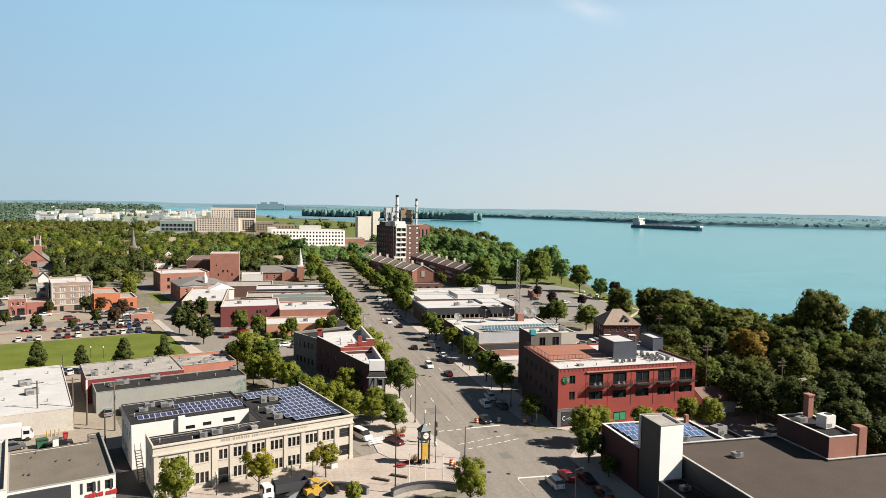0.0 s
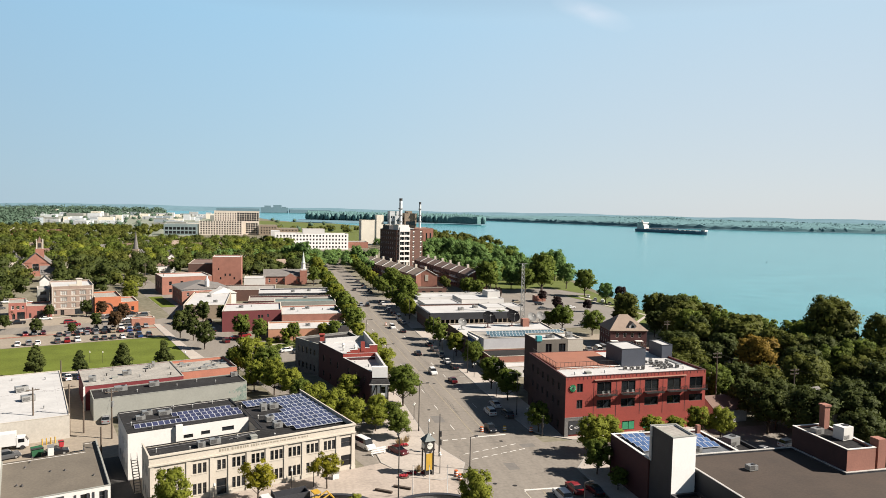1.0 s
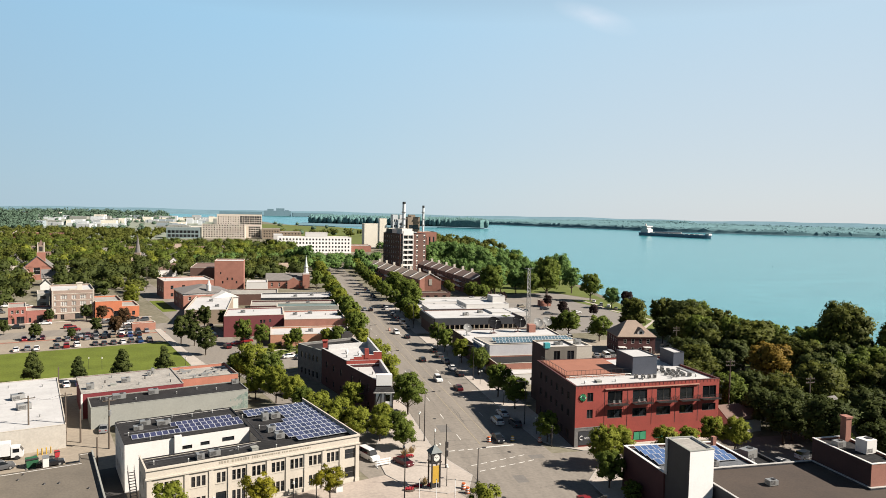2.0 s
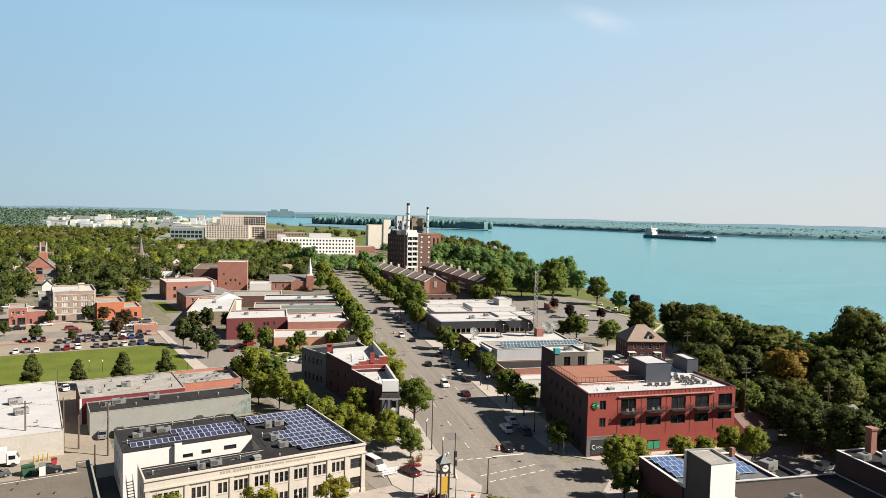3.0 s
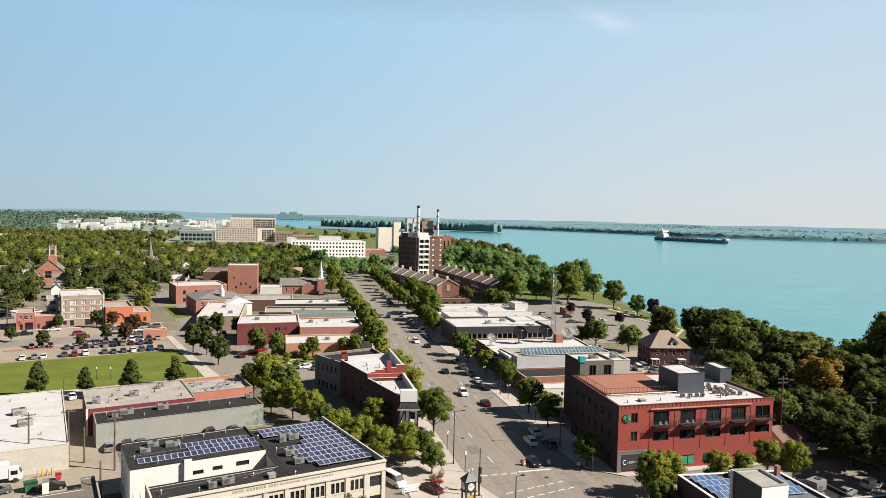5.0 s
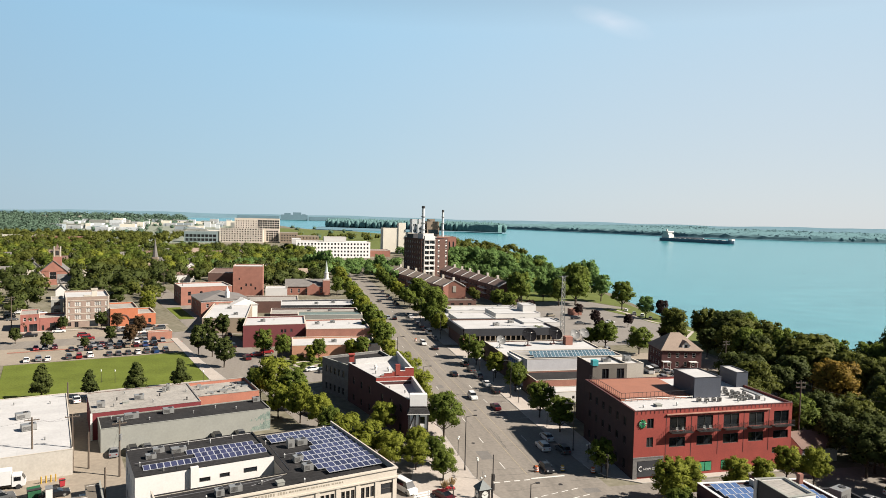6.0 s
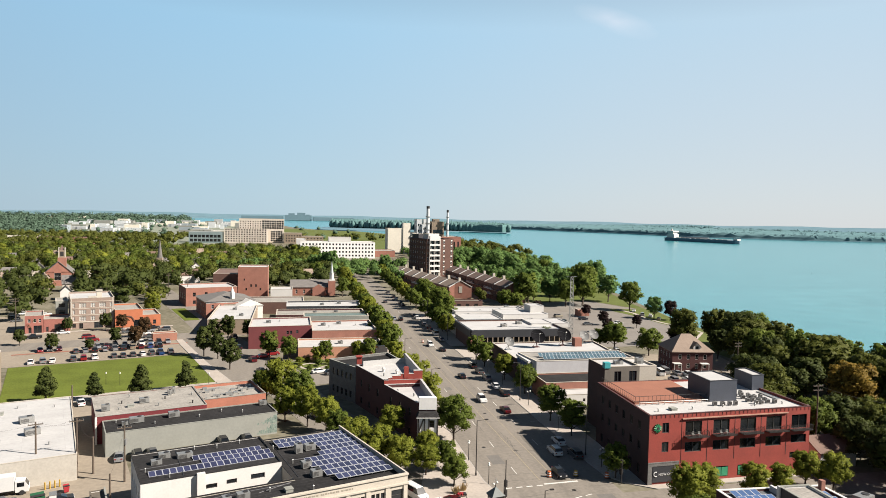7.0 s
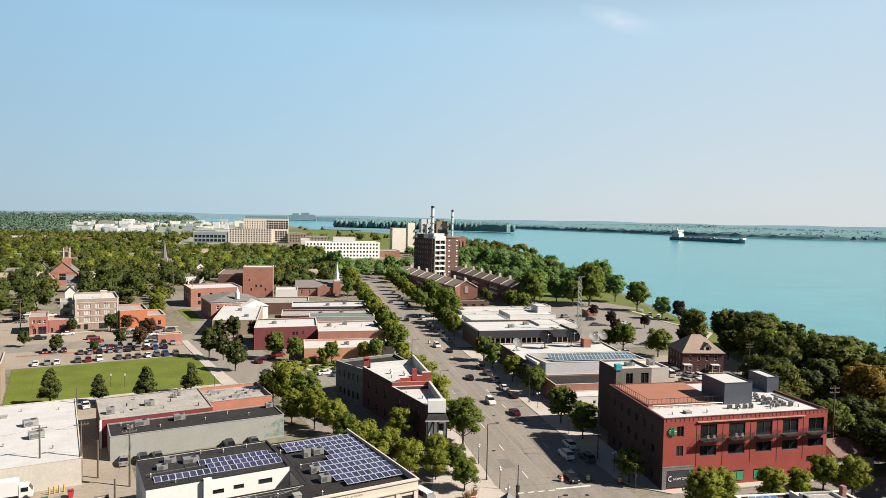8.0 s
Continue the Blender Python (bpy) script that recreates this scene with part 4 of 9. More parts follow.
def inn_at(s, out, z):
    """A place s metres along the inn's front, out metres in front of it."""
    p = Vector((62.9, 133.2, 0)) + INN_E * s + Vector((INN_E.y, -INN_E.x, 0)) * out
    return (p.x, p.y, z)


def rail(bm, p, q, h=1.05, step=0.45, r=0.025):
    p, q = Vector(p), Vector(q)
    n = max(1, int((q - p).length / step))
    for k in range(n + 1):
        a = p.lerp(q, k / n)
        tube(bm, a, a + Vector((0, 0, h)), r, n=4)
    for z in (h, 0.12):
        tube(bm, p + Vector((0, 0, z)), q + Vector((0, 0, z)), r * 1.4, n=4)


for i, c in enumerate(BAYS):
    bal = thing("balcony", "black steel balcony with a barred railing on red brick", "balcony", inn_at(c + 0.35 if i < 4 else c - 0.05, 0, 8.78), INN_TURN, "inn balconies")
    block("platform", -2.3, 2.3, -1.3, -0.02, 0, 0.14, DARKMETAL, bal)
    bm = bmesh.new()
    rail(bm, (-2.25, -1.25, 0.14), (2.25, -1.25, 0.14), 1.0, 0.2, 0.018)
    rail(bm, (-2.25, -1.2, 0.14), (-2.25, -0.1, 0.14), 1.0, 0.2, 0.018)
    rail(bm, (2.25, -1.2, 0.14), (2.25, -0.1, 0.14), 1.0, 0.2, 0.018)
    part("railing", bm, DARKMETAL, bal)
    if i in (0, 1):
        for k in (-0.8, 0.5):
            bm = bmesh.new()
            box(bm, k - 0.25, k + 0.25, -0.95, -0.45, 0.5, 0.56)
            box(bm, k - 0.25, k + 0.25, -0.48, -0.43, 0.56, 1.0)
            for dx in (-0.22, 0.18):
                for dy in (-0.92, -0.5):
                    box(bm, k + dx, k + dx + 0.04, dy, dy + 0.04, 0.14, 0.5)
            part("chair", bm, STEEL, bal, "pale metal chair")
bm = bmesh.new()
box(bm, 6.8, 30.0, -0.3, -0.02, 12.12, 12.3)
light_bar = on(inn, part("sunshade", bm, surface("salmon_metal", (0.294, 0.161, 0.118), 0.6, vary=0.1, size=2), None, "long salmon metal sunshade"))
light_bar.matrix_parent_inverse = inn.matrix_basis.inverted() @ pose(62.9, 133.2, 0, 0, 0, INN_TURN)
for s in (6.8, 12.3, 18.25, 24.1, 29.9):
    pipe = on(inn, block("downpipe", s - 0.05, s + 0.05, -0.035, -0.004, 3.9, 12.2, DARKBRICK, None, "dark red downpipe"))
    pipe.matrix_parent_inverse = light_bar.matrix_parent_inverse
bm = bmesh.new()
box(bm, -0.05, 0.85, -0.12, -0.01, 0, 4.1)
box(bm, 5.45, 6.4, -0.12, -0.01, 0, 4.1)
box(bm, 0.85, 5.45, -0.12, -0.01, 3.55, 4.1)
box(bm, -0.05, 6.4, -0.16, -0.01, 4.1, 4.3)
base = on(inn, part("stone_base", bm, STONE, None, "grey stone corner base"))
base.matrix_parent_inverse = light_bar.matrix_parent_inverse
FILM = surface("green_film", (0.0268, 0.187, 0.0964), 0.5, vary=0.3, size=0.8)
for s0, s1 in ((8.1, 10.3), (14.1, 15.5), (15.65, 17.0), (19.3, 20.7), (20.85, 22.2)):
    film = on(inn, block("window_film", s0, s1, -0.06, -0.01, 0.75, 2.4, FILM, None, "green printed window film"))
    film.matrix_parent_inverse = light_bar.matrix_parent_inverse


def lettering(text, size, m, material, parent, depth=0.02, spacing=1.0):
    cu = bpy.data.curves.new("lettering", "FONT")
    cu.body, cu.size, cu.extrude, cu.align_x, cu.space_character = text, size, depth, "CENTER", spacing
    tmp = bpy.data.objects.new("lettering_curve", cu)
    me = bpy.data.meshes.new_from_object(tmp)
    bpy.data.objects.remove(tmp)
    me.materials.append(material)
    ob = new("lettering", me)
    ob.parent = parent
    ob.matrix_basis = m
    return ob


SIGNWHITE = surface("sign_white", (0.482, 0.482, 0.47), 0.6, vary=0.05, size=1)
sign = thing("shop_sign", "black shop window sign with white lettering", "sign", inn_at(3.1, 0.14, 0.55), INN_TURN)
block("sign_board", -2.2, 2.2, -0.02, 0.1, 0, 2.9, CHARCOAL, sign)
lettering("NOW OPEN", 0.62, Matrix.Translation((0.75, -0.04, 1.25)) @ Matrix.Rotation(radians(90), 4, "X"), SIGNWHITE, sign)
bm = bmesh.new()
for k in range(10):
    a = radians(60 + 24 * k)
    b2 = radians(60 + 24 * (k + 1))
    tube(bm, (-1.55 + 0.42 * math.cos(a), -0.04, 1.55 + 0.42 * math.sin(a)), (-1.55 + 0.42 * math.cos(b2), -0.04, 1.55 + 0.42 * math.sin(b2)), 0.09, n=6)
part("round_mark", bm, SIGNWHITE, sign)
badge = thing("wall_badge", "round green petal-shaped sign on red brick", "sign", inn_at(1.7, 0.08, 10.7), INN_TURN)
bm = bmesh.new()
for k in range(12):
    a = 2 * math.pi * k / 12
    tube(bm, (0.3 * math.cos(a), 0, 0.3 * math.sin(a)), (0.82 * math.cos(a), -0.05, 0.82 * math.sin(a)), 0.16, 0.1, 6)
tube(bm, (0, 0.02, 0), (0, -0.1, 0), 0.42, n=14)
part("petals", bm, surface("sign_green", (0.0107, 0.161, 0.0642), 0.5, vary=0.2, size=0.3), badge)
bm = bmesh.new()
tube(bm, (0, -0.08, 0), (0, -0.16, 0), 0.22, n=12)
part("hub", bm, CHARCOAL, badge)
fence = thing("terrace_railing", "dark steel railing round the roof terrace", "railing", (0, 0, 13.15))
for p, q in (((64.5, 141.7), (80.4, 142.2)), ((64.5, 141.7), (65.0, 157.5))):
    bm = bmesh.new()
    rail(bm, (*p, 0), (*q, 0), 1.15, 0.9, 0.035)
    part("railing_run", bm, DARKMETAL, fence)
bm = bmesh.new()
for k in range(12):
    a, b2 = Vector((65.0, 140.9, 0)), Vector((80.2, 141.3, 0))
    c = a.lerp(b2, k / 11)
    box(bm, c.x - 0.06, c.x + 0.06, c.y - 0.05, c.y + 0.05, -0.4, 0.15)
tube(bm, (65.0, 140.9, 0.1), (80.2, 141.3, 0.1), 0.07, n=6)
part("pipe_run", bm, STEEL, fence, "pale pipe run below the railing")
rnd = random.Random(5)
rows = ((138.7, (80.0, 81.4, 83.0, 84.4, 89.0, 90.4, 91.8, 93.3)), (140.5, (88.4, 89.8, 91.1, 92.6)), (142.3, (88.9, 90.2, 91.7, 93.0)), (144.1, (88.3, 89.9, 91.3)), (145.8, (89.0, 90.6)))
for y, xs in rows:
    for x in xs:
        u = thing("condenser", "small grey rooftop condenser unit", "roof unit", (x + rnd.uniform(-0.2, 0.2), y + rnd.uniform(-0.25, 0.25), 12.75), rnd.uniform(-8, 8), "inn condensers")
        w, h = rnd.uniform(0.3, 0.4), rnd.uniform(0.7, 0.95)
        block("casing", -w, w, -0.3, 0.3, 0.1, h, STEEL, u)
        bm = bmesh.new()
        tube(bm, (0, 0, h), (0, 0, h + 0.05), 0.25, n=10)
        part("fan_guard", bm, DARKMETAL, u)
        bm = bmesh.new()
        box(bm, -w + 0.05, w - 0.05, -0.32, -0.3, 0.2, h - 0.1)
        part("grille", bm, DARKMETAL, u)
on(inn, solid("roof_pad", [(95.6, 141), (96.5, 141), (96.3, 147), (95.5, 147)], 12.75, 12.95, STEEL))

# ---- wedge-shaped brick shop between two streets ----
shop = building("wedge_shop", "wedge-shaped dark brick shop with a white roof", "shop", [(24.9, 162.3), (28.8, 161.5), (29, 178.6), (19.9, 178.6)], 9.0, DARKBRICK, WHITEROOF, 0.7, coping=WHITEROOF,
                windows={3: (3, ((1.0, 2.6), (5.2, 7.0)), 1.1)})
hall = building("red_hall", "taller red brick block with a stepped parapet", "shop", [(19.9, 178.65), (29, 178.65), (28.6, 199), (14.8, 195.5)], 10.0, DARKBRICK, WHITEROOF, 0.3,
                windows={3: (3, ((1.0, 2.6), (5.2, 7.0)), 1.1)}, coping=WHITEROOF)
tar_block = building("tar_roof_block", "grey stone block with a black tar roof", "shop", [(14.7, 195.6), (28.6, 199.1), (25.5, 214), (8.6, 207)], 9.3, STONE, TARROOF, 0.6, windows={3: (5, ((1.0, 2.8), (5.6, 7.4)), 1.0)}, coping=GREYWALL)
bm = bmesh.new()
steps = ((19.9, 20.9, 10.0), (20.9, 21.8, 10.5), (21.8, 23.8, 11.0), (23.8, 26.9, 11.4), (26.9, 29.02, 12.1))
for x0, x1, z in steps:
    box(bm, x0, x1, 178.62, 179.05, 8.2, z)
on(hall, part("stepped_parapet", bm, REDBRICK, None, "bright red stepped brick parapet"))
bm = bmesh.new()
for x0, x1, z in steps:
    box(bm, x0 - 0.04, x1 + 0.04, 178.56, 179.12, z, z + 0.1)
on(hall, part("parapet_cap", bm, WHITEFRAME, None, "pale parapet cap"))
on(hall, block("chimney", 24.6, 25.7, 178.5, 179.4, 10.5, 13.0, REDBRICK, None, "red brick chimney"))
on(hall, solid("avenue_parapet", [(28.3, 179.1), (28.85, 179.1), (28.4, 199), (27.9, 199)], 9.6, 12.1, WHITEROOF, None, "tall white avenue parapet"))
on(hall, solid("rear_parapet", [(16.6, 195.0), (28.0, 198.0), (27.9, 198.4), (16.5, 195.4)], 9.6, 11.0, WHITEROOF, None, "white rear parapet"))
on(shop, solid("avenue_parapet", [(28.3, 163), (28.85, 163), (28.95, 178.5), (28.4, 178.5)], 8.2, 10.1, WHITEROOF, None, "white avenue parapet"))
on(shop, solid("front_parapet", [(25.2, 161.7), (28.9, 161.2), (28.95, 162.6), (25.3, 163)], 7.6, 10.2, BRIGHTWHITE, None, "tall white front parapet"))
on(tar_block, block("chimney", 15.2, 16.5, 197.7, 199.0, 8.4, 11.6, REDBRICK, None, "bright red chimney"))
on(tar_block, block("chimney_cap", 15.0, 16.7, 197.4, 199.1, 11.6, 11.8, REDBRICK))
bm = bmesh.new()
prism(bm, [(22.0, 212.6), (25.4, 213.8), (25.2, 214.3), (21.8, 213.1)], 8.6, 10.7)
prism(bm, [(22.7, 212.9), (24.7, 213.6), (24.5, 214.1), (22.5, 213.4)], 10.7, 11.4)
on(tar_block, part("peaked_parapet", bm, DARKMETAL, None, "dark peaked parapet"))
for x, y in ((24, 186), (21, 188.5)):
    bm = bmesh.new()
    tube(bm, (x, y, 9.6), (x, y, 10.5), 0.3, n=8)
    tube(bm, (x, y, 10.4), (x, y, 10.9), 0.5, 0.2, n=8)
    on(hall, part("roof_vent", bm, WHITEFRAME))
bay = thing("timbered_bay", "white half-timbered shop bay with a dark hipped roof", "shop front", (26.9, 160.8, 0), -8)
bm = bmesh.new()
holes = [(0.5, 1.6, 0.9, 2.6), (2.5, 3.6, 0.9, 2.6), (2.4, 3.5, 4.3, 5.9)]
facade(bm, (-2.1, -1.2), (2.1, -1.2), 0, 6.6, holes)
facade(bm, (2.1, -1.2), (2.1, 1.2), 0, 6.6, [])
facade(bm, (-2.1, 1.2), (-2.1, -1.2), 0, 6.6, [(0.7, 1.7, 4.2, 5.8)])
part("wall", bm, BRIGHTWHITE, bay)
window_set(bay, (-2.1, -1.2), (2.1, -1.2), holes, bars=(1, 2))
window_set(bay, (-2.1, 1.2), (-2.1, -1.2), [(0.7, 1.7, 4.2, 5.8)], bars=(1, 2))
for k, (x0, z0, x1, z1) in enumerate(((-2.0, 3.2, -0.9, 6.3), (-2.0, 0.2, -0.8, 3.0), (0.2, 3.3, 0.2, 6.4), (-2.05, 3.1, 2.05, 3.1), (-2.0, 0, -2.0, 6.5), (2.0, 0, 2.0, 6.5), (-0.7, 0.2, -0.7, 6.4))):
    bm = bmesh.new()
    tube(bm, (x0, -1.23, z0), (x1, -1.23, z1), 0.2, n=4)
    part("timber", bm, DARKMETAL, bay)
bm = bmesh.new()
vs = [bm.verts.new(c) for c in ((-2.4, -1.6, 6.5), (2.4, -1.6, 6.5), (2.4, 1.0, 6.5), (-2.4, 1.0, 6.5), (-1.9, -0.6, 7.3), (1.9, -0.6, 7.3), (1.9, 1.0, 7.3), (-1.9, 1.0, 7.3))]
for q in ((0, 1, 5, 4), (1, 2, 6, 5), (2, 3, 7, 6), (3, 0, 4, 7), (4, 5, 6, 7), (3, 2, 1, 0)):
    bm.faces.new([vs[i] for i in q])
part("roof", bm, TARROOF, bay, "dark hipped roof")
bm = bmesh.new()
box(bm, -2.45, 2.45, -1.66, -1.56, 6.4, 6.56)
part("eaves_board", bm, WHITEFRAME, bay)

# frieze bars and pilasters on the stone office
def office_front(s, out, z):
    p = Vector(town(-35.8, -0.4)) + Vector((math.cos(TURN), math.sin(TURN))) * s + Vector((math.sin(TURN), -math.cos(TURN))) * out
    return (p.x, p.y, z)


trim = thing("facade_trim", "pale limestone pilasters, cornice and carved frieze bars", "facade trim", office_front(0, 0.0, 0), 17.5)
for s in (0.45, 6.0, 9.75, 12.75, 15.85, 19.15, 22.45, 25.75, 29.05, 32.3, 35.4):
    bm = bmesh.new()
    box(bm, s - 0.34, s + 0.34, -0.16, -0.003, 0, 6.9)
    box(bm, s - 0.42, s + 0.42, -0.22, -0.003, 0, 0.7)
    part("pilaster", bm, LIMESTONE, trim)
bm = bmesh.new()
box(bm, -0.1, 35.9, -0.3, -0.003, 6.9, 7.15)
box(bm, -0.1, 35.9, -0.22, -0.003, 8.3, 8.52)
part("cornice", bm, LIMESTONE, trim)
bm = bmesh.new()
s = 11.0
for w in (0.42, 0.5, 0.4, 0.45, 0, 0.55, 0.45, 0.5, 0.5, 0.3, 0.4, 0.4, 0, 0.25, 0.5, 0.45):
    if w:
        box(bm, s, s + w * 0.55, -0.03, -0.004, 7.52, 7.92)
    s += (w or 0.3) * 0.75 + 0.1
part("frieze_bars", bm, surface("bronze_letters", (0.2, 0.175, 0.135), 0.6, vary=0.2, size=1), trim, "bronze bars across the frieze")
bm = bmesh.new()
s = 17.6
for k in range(22):
    w = 0.18 + 0.12 * ((k * 7) % 3)
    box(bm, s, s + w * 0.8, -0.03, -0.004, 7.58, 7.82)
    s += w + (0.09 if k % 8 else 0.3)
part("small_frieze_bars", bm, bpy.data.materials["bronze_letters"], trim)
bm = bmesh.new()
for c, n in OFFICE_BAYS:
    for z in (0.72, 4.27) if n != 2 else (4.27,):
        box(bm, c - 0.42 * n, c + 0.42 * n, -0.07, -0.003, z, z + 0.14)
part("sill_band", bm, LIMESTONE, trim)
esc = thing("fire_escape", "rusty dark steel fire stair in the light court", "stair", (*town(-36.4, 9.9), 0), 17.5)
bm = bmesh.new()
for k in range(12):
    box(bm, -0.5, 0.5, -2.6 + 0.4 * k, -2.35 + 0.4 * k, 0.35 * k + 0.2, 0.35 * k + 0.26)
part("treads", bm, DARKMETAL, esc)
for x in (-0.5, 0.5):
    bm = bmesh.new()
    tube(bm, (x, -2.7, 0.0), (x, 2.2, 4.3), 0.06, n=5)
    tube(bm, (x, -2.7, 1.0), (x, 2.2, 5.3), 0.03, n=5)
    for k in range(6):
        tube(bm, (x, -2.6 + 0.95 * k, 0.1 + 0.83 * k), (x, -2.6 + 0.95 * k, 1.1 + 0.83 * k), 0.025, n=4)
    part("stringer", bm, DARKMETAL, esc)

# ---- warehouse roofs and walls ----
for u, v, s in ((-53.0, 68, (2.6, 1.6, 1.3)), (-51.8, 59, (2.6, 1.6, 1.3))):
    roof_unit((*town(u, v), 4.72), 30, s, "pale rooftop cooling unit on a white roof")
for u, v, z, s in ((-33.2, 58.6, 4.68, (2.8, 1.4, 1.2)), (-35.5, 57.6, 4.68, (1.2, 1.0, 0.8)), (-25.8, 59.4, 4.68, (2.2, 1.4, 1.2)), (-6.5, 60.4, 4.68, (1.6, 1.2, 1.1)), (-30.5, 70, 5.7, (2.0, 1.4, 1.1)), (-23.5, 75.5, 5.7, (0.7, 0.7, 1.6)), (-24.6, 74.2, 5.7, (0.8, 0.8, 1.2)), (-38.5, 66.6, 5.7, (1.6, 1.2, 1.4))):
    roof_unit((*town(u, v), z), 17.5, s)
for k in range(22):
    u, v = -17.5 + (k * 7 % 12), 69.5 + (k * 5 % 9)
    on(orange_shed, solid("roof_board", town_rect(u, u + 0.5 + (k % 3) * 0.5, v, v + 0.25 + (k % 2) * 0.4), 5.1, 5.35 + (k % 4) * 0.12, STEEL))
bm = bmesh.new()
prism(bm, town_rect(-40.8, -40.4, 61.7, 62.0), 0, 5.8)
on(red_shed, part("downpipe", bm, WHITEFRAME))

# the diner's front
bm = bmesh.new()
s = 0.0
for k, w in enumerate((0.5, 0.4, 0.45, 0.3, 0.5, 0.0, 0.45, 0.5, 0.4)):
    if w:
        prism(bm, town_rect(-45.6 + s, -45.6 + s + w, 0.86, 0.98), 1.5, 1.5 + 0.55 + 0.08 * (k % 3))
    s += (w or 0.25) + 0.1
on(diner, part("sign_bars", bm, surface("sign_red", (0.268, 0.0161, 0.0161), 0.5, vary=0.1, size=1), None, "red sign bars"))
on(diner, solid("dark_cladding", town_rect(-55.9, -47.6, 0.7, 0.99), 0.2, 4.2, CHARCOAL, None, "charcoal clad shopfront"))
for u in (-45.9, -43.4):
    bm = bmesh.new()
    for a, b2 in ((-0.35, -0.05), (1.35, 1.65)):
        prism(bm, town_rect(u + a, u + b2, 0.9, 0.99), 2.3, 4.0)
    on(diner, part("shutter", bm, CHARCOAL, None, "black window shutters"))
rnd = random.Random(8)
for k in range(9):
    u, v = rnd.uniform(-54, -43), rnd.uniform(4, 22)
    pot = thing("roof_vent", "small metal vent on a gravel roof", "roof vent", (*town(u, v), 3.9))
    bm = bmesh.new()
    tube(bm, (0, 0, 0), (0, 0, 0.35), 0.12, n=7)
    part("pipe", bm, STEEL, pot)
    bm = bmesh.new()
    tube(bm, (0, 0, 0.33), (0, 0, 0.5), 0.22, 0.08, n=7)
    part("cap", bm, DARKMETAL, pot)

# ---- vents, pipes and cables on the near roofs ----
rnd = random.Random(88)


def vent(parent, x, y, z, r, h, cap=True, material=None):
    bm = bmesh.new()
    tube(bm, (x, y, z - 0.03), (x, y, z + h), r, r * 0.9, 8)
    if cap:
        tube(bm, (x, y, z + h), (x, y, z + h + 0.14), r * 1.7, r * 0.5, 8)
    on(parent, part("roof_vent", bm, material or STEEL, None, "small capped roof vent"))


def hatch(parent, x, y, z, w, d, h, turn):
    bm = bmesh.new()
    m = Matrix.Translation((x, y, z)) @ Matrix.Rotation(radians(turn), 4, "Z")
    box(bm, -w / 2, w / 2, -d / 2, d / 2, -0.02, h, m)
    box(bm, -w / 2 - 0.06, w / 2 + 0.06, -d / 2 - 0.06, d / 2 + 0.06, h, h + 0.08, m)
    on(parent, part("roof_hatch", bm, GREYWALL, None, "low square roof hatch"))


for u, v in ((-62, 50), (-57, 56), (-49, 51), (-60, 71), (-48, 78), (-55, 80), (-63, 62)):
    vent(white_shed, *town(u, v), 4.72, 0.13, 0.5)
for u, v in ((-36, 66), (-33, 76), (-28, 66), (-26, 71), (-21, 65), (-20, 72), (-35, 71)):
    vent(red_shed, *town(u, v), 5.7, 0.14, 0.55, material=DARKMETAL if int(v) % 2 else STEEL)
for u, v in ((-30, 56), (-21, 57), (-16, 59), (-12, 56.5), (-37, 60)):
    vent(grey_shed, *town(u, v), 4.68, 0.12, 0.5)
for u, v in ((-34, 4), (-29, 2.4), (-20.5, 4.4), (-14.5, 2.2), (-14, 14), (-12, 24), (-3, 25.4), (-15, 22)):
    vent(office, *town(u, v), 7.6, 0.11, 0.6)
for u, v in ((-36, 18.4), (-33, 14.6), (-24, 24.6), (-20, 25.4), (-27.5, 25.6)):
    vent(rear, *town(u, v), 8.38, 0.11, 0.55)
for x, y in ((66.5, 136.5), (74, 137), (81, 137.6), (88, 137.4), (94.5, 137.8), (87, 155), (94.6, 156)):
    vent(inn, x, y, 12.75, 0.12, 0.5)
for x, y, z, b in ((20.5, 184, 9.7, hall), (26.4, 190, 9.7, hall), (25.5, 170, 8.3, shop), (22.5, 174, 8.3, shop), (12, 276, 6.5, white_top), (22, 279, 6.5, white_top), (-6, 284, 7.6, purple), (20, 255, 3.7, low_brick), (9, 260, 3.7, low_brick)):
    vent(b, x, y, z, 0.16, 0.6)
hatch(white_shed, *town(-58, 76), 4.72, 1.2, 1.2, 0.5, 17.5)
hatch(office, *town(-18, 3.2), 7.6, 1.1, 1.1, 0.5, 17.5)
hatch(red_shed, *town(-33.5, 67.5), 5.7, 1.3, 1.0, 0.45, 17.5)
hatch(inn, 70, 137.2, 12.75, 1.2, 1.2, 0.4, 2)
# cables and seams lying on the office roofs
for parent, z, runs in ((office, 7.62, ((-35, 5.6, -17, 6.0), (-30, 1.6, -2, 1.4), (-15, 8, -14.4, 26), (-11, 21.6, -1.6, 22.2), (-13.5, 15.4, -10.6, 15.4), (-22, 4.6, -16.6, 6.4))), (rear, 8.4, ((-36.6, 19.8, -17, 20.6), (-31, 14.2, -30.4, 26.4), (-24, 22.4, -16.6, 22.0)))):
    for u0, v0, u1, v1 in runs:
        bm = bmesh.new()
        tube(bm, (*town(u0, v0), z), (*town(u1, v1), z), 0.06, n=5)
        on(parent, part("roof_conduit", bm, CHARCOAL, None, "thin dark roof conduit"))
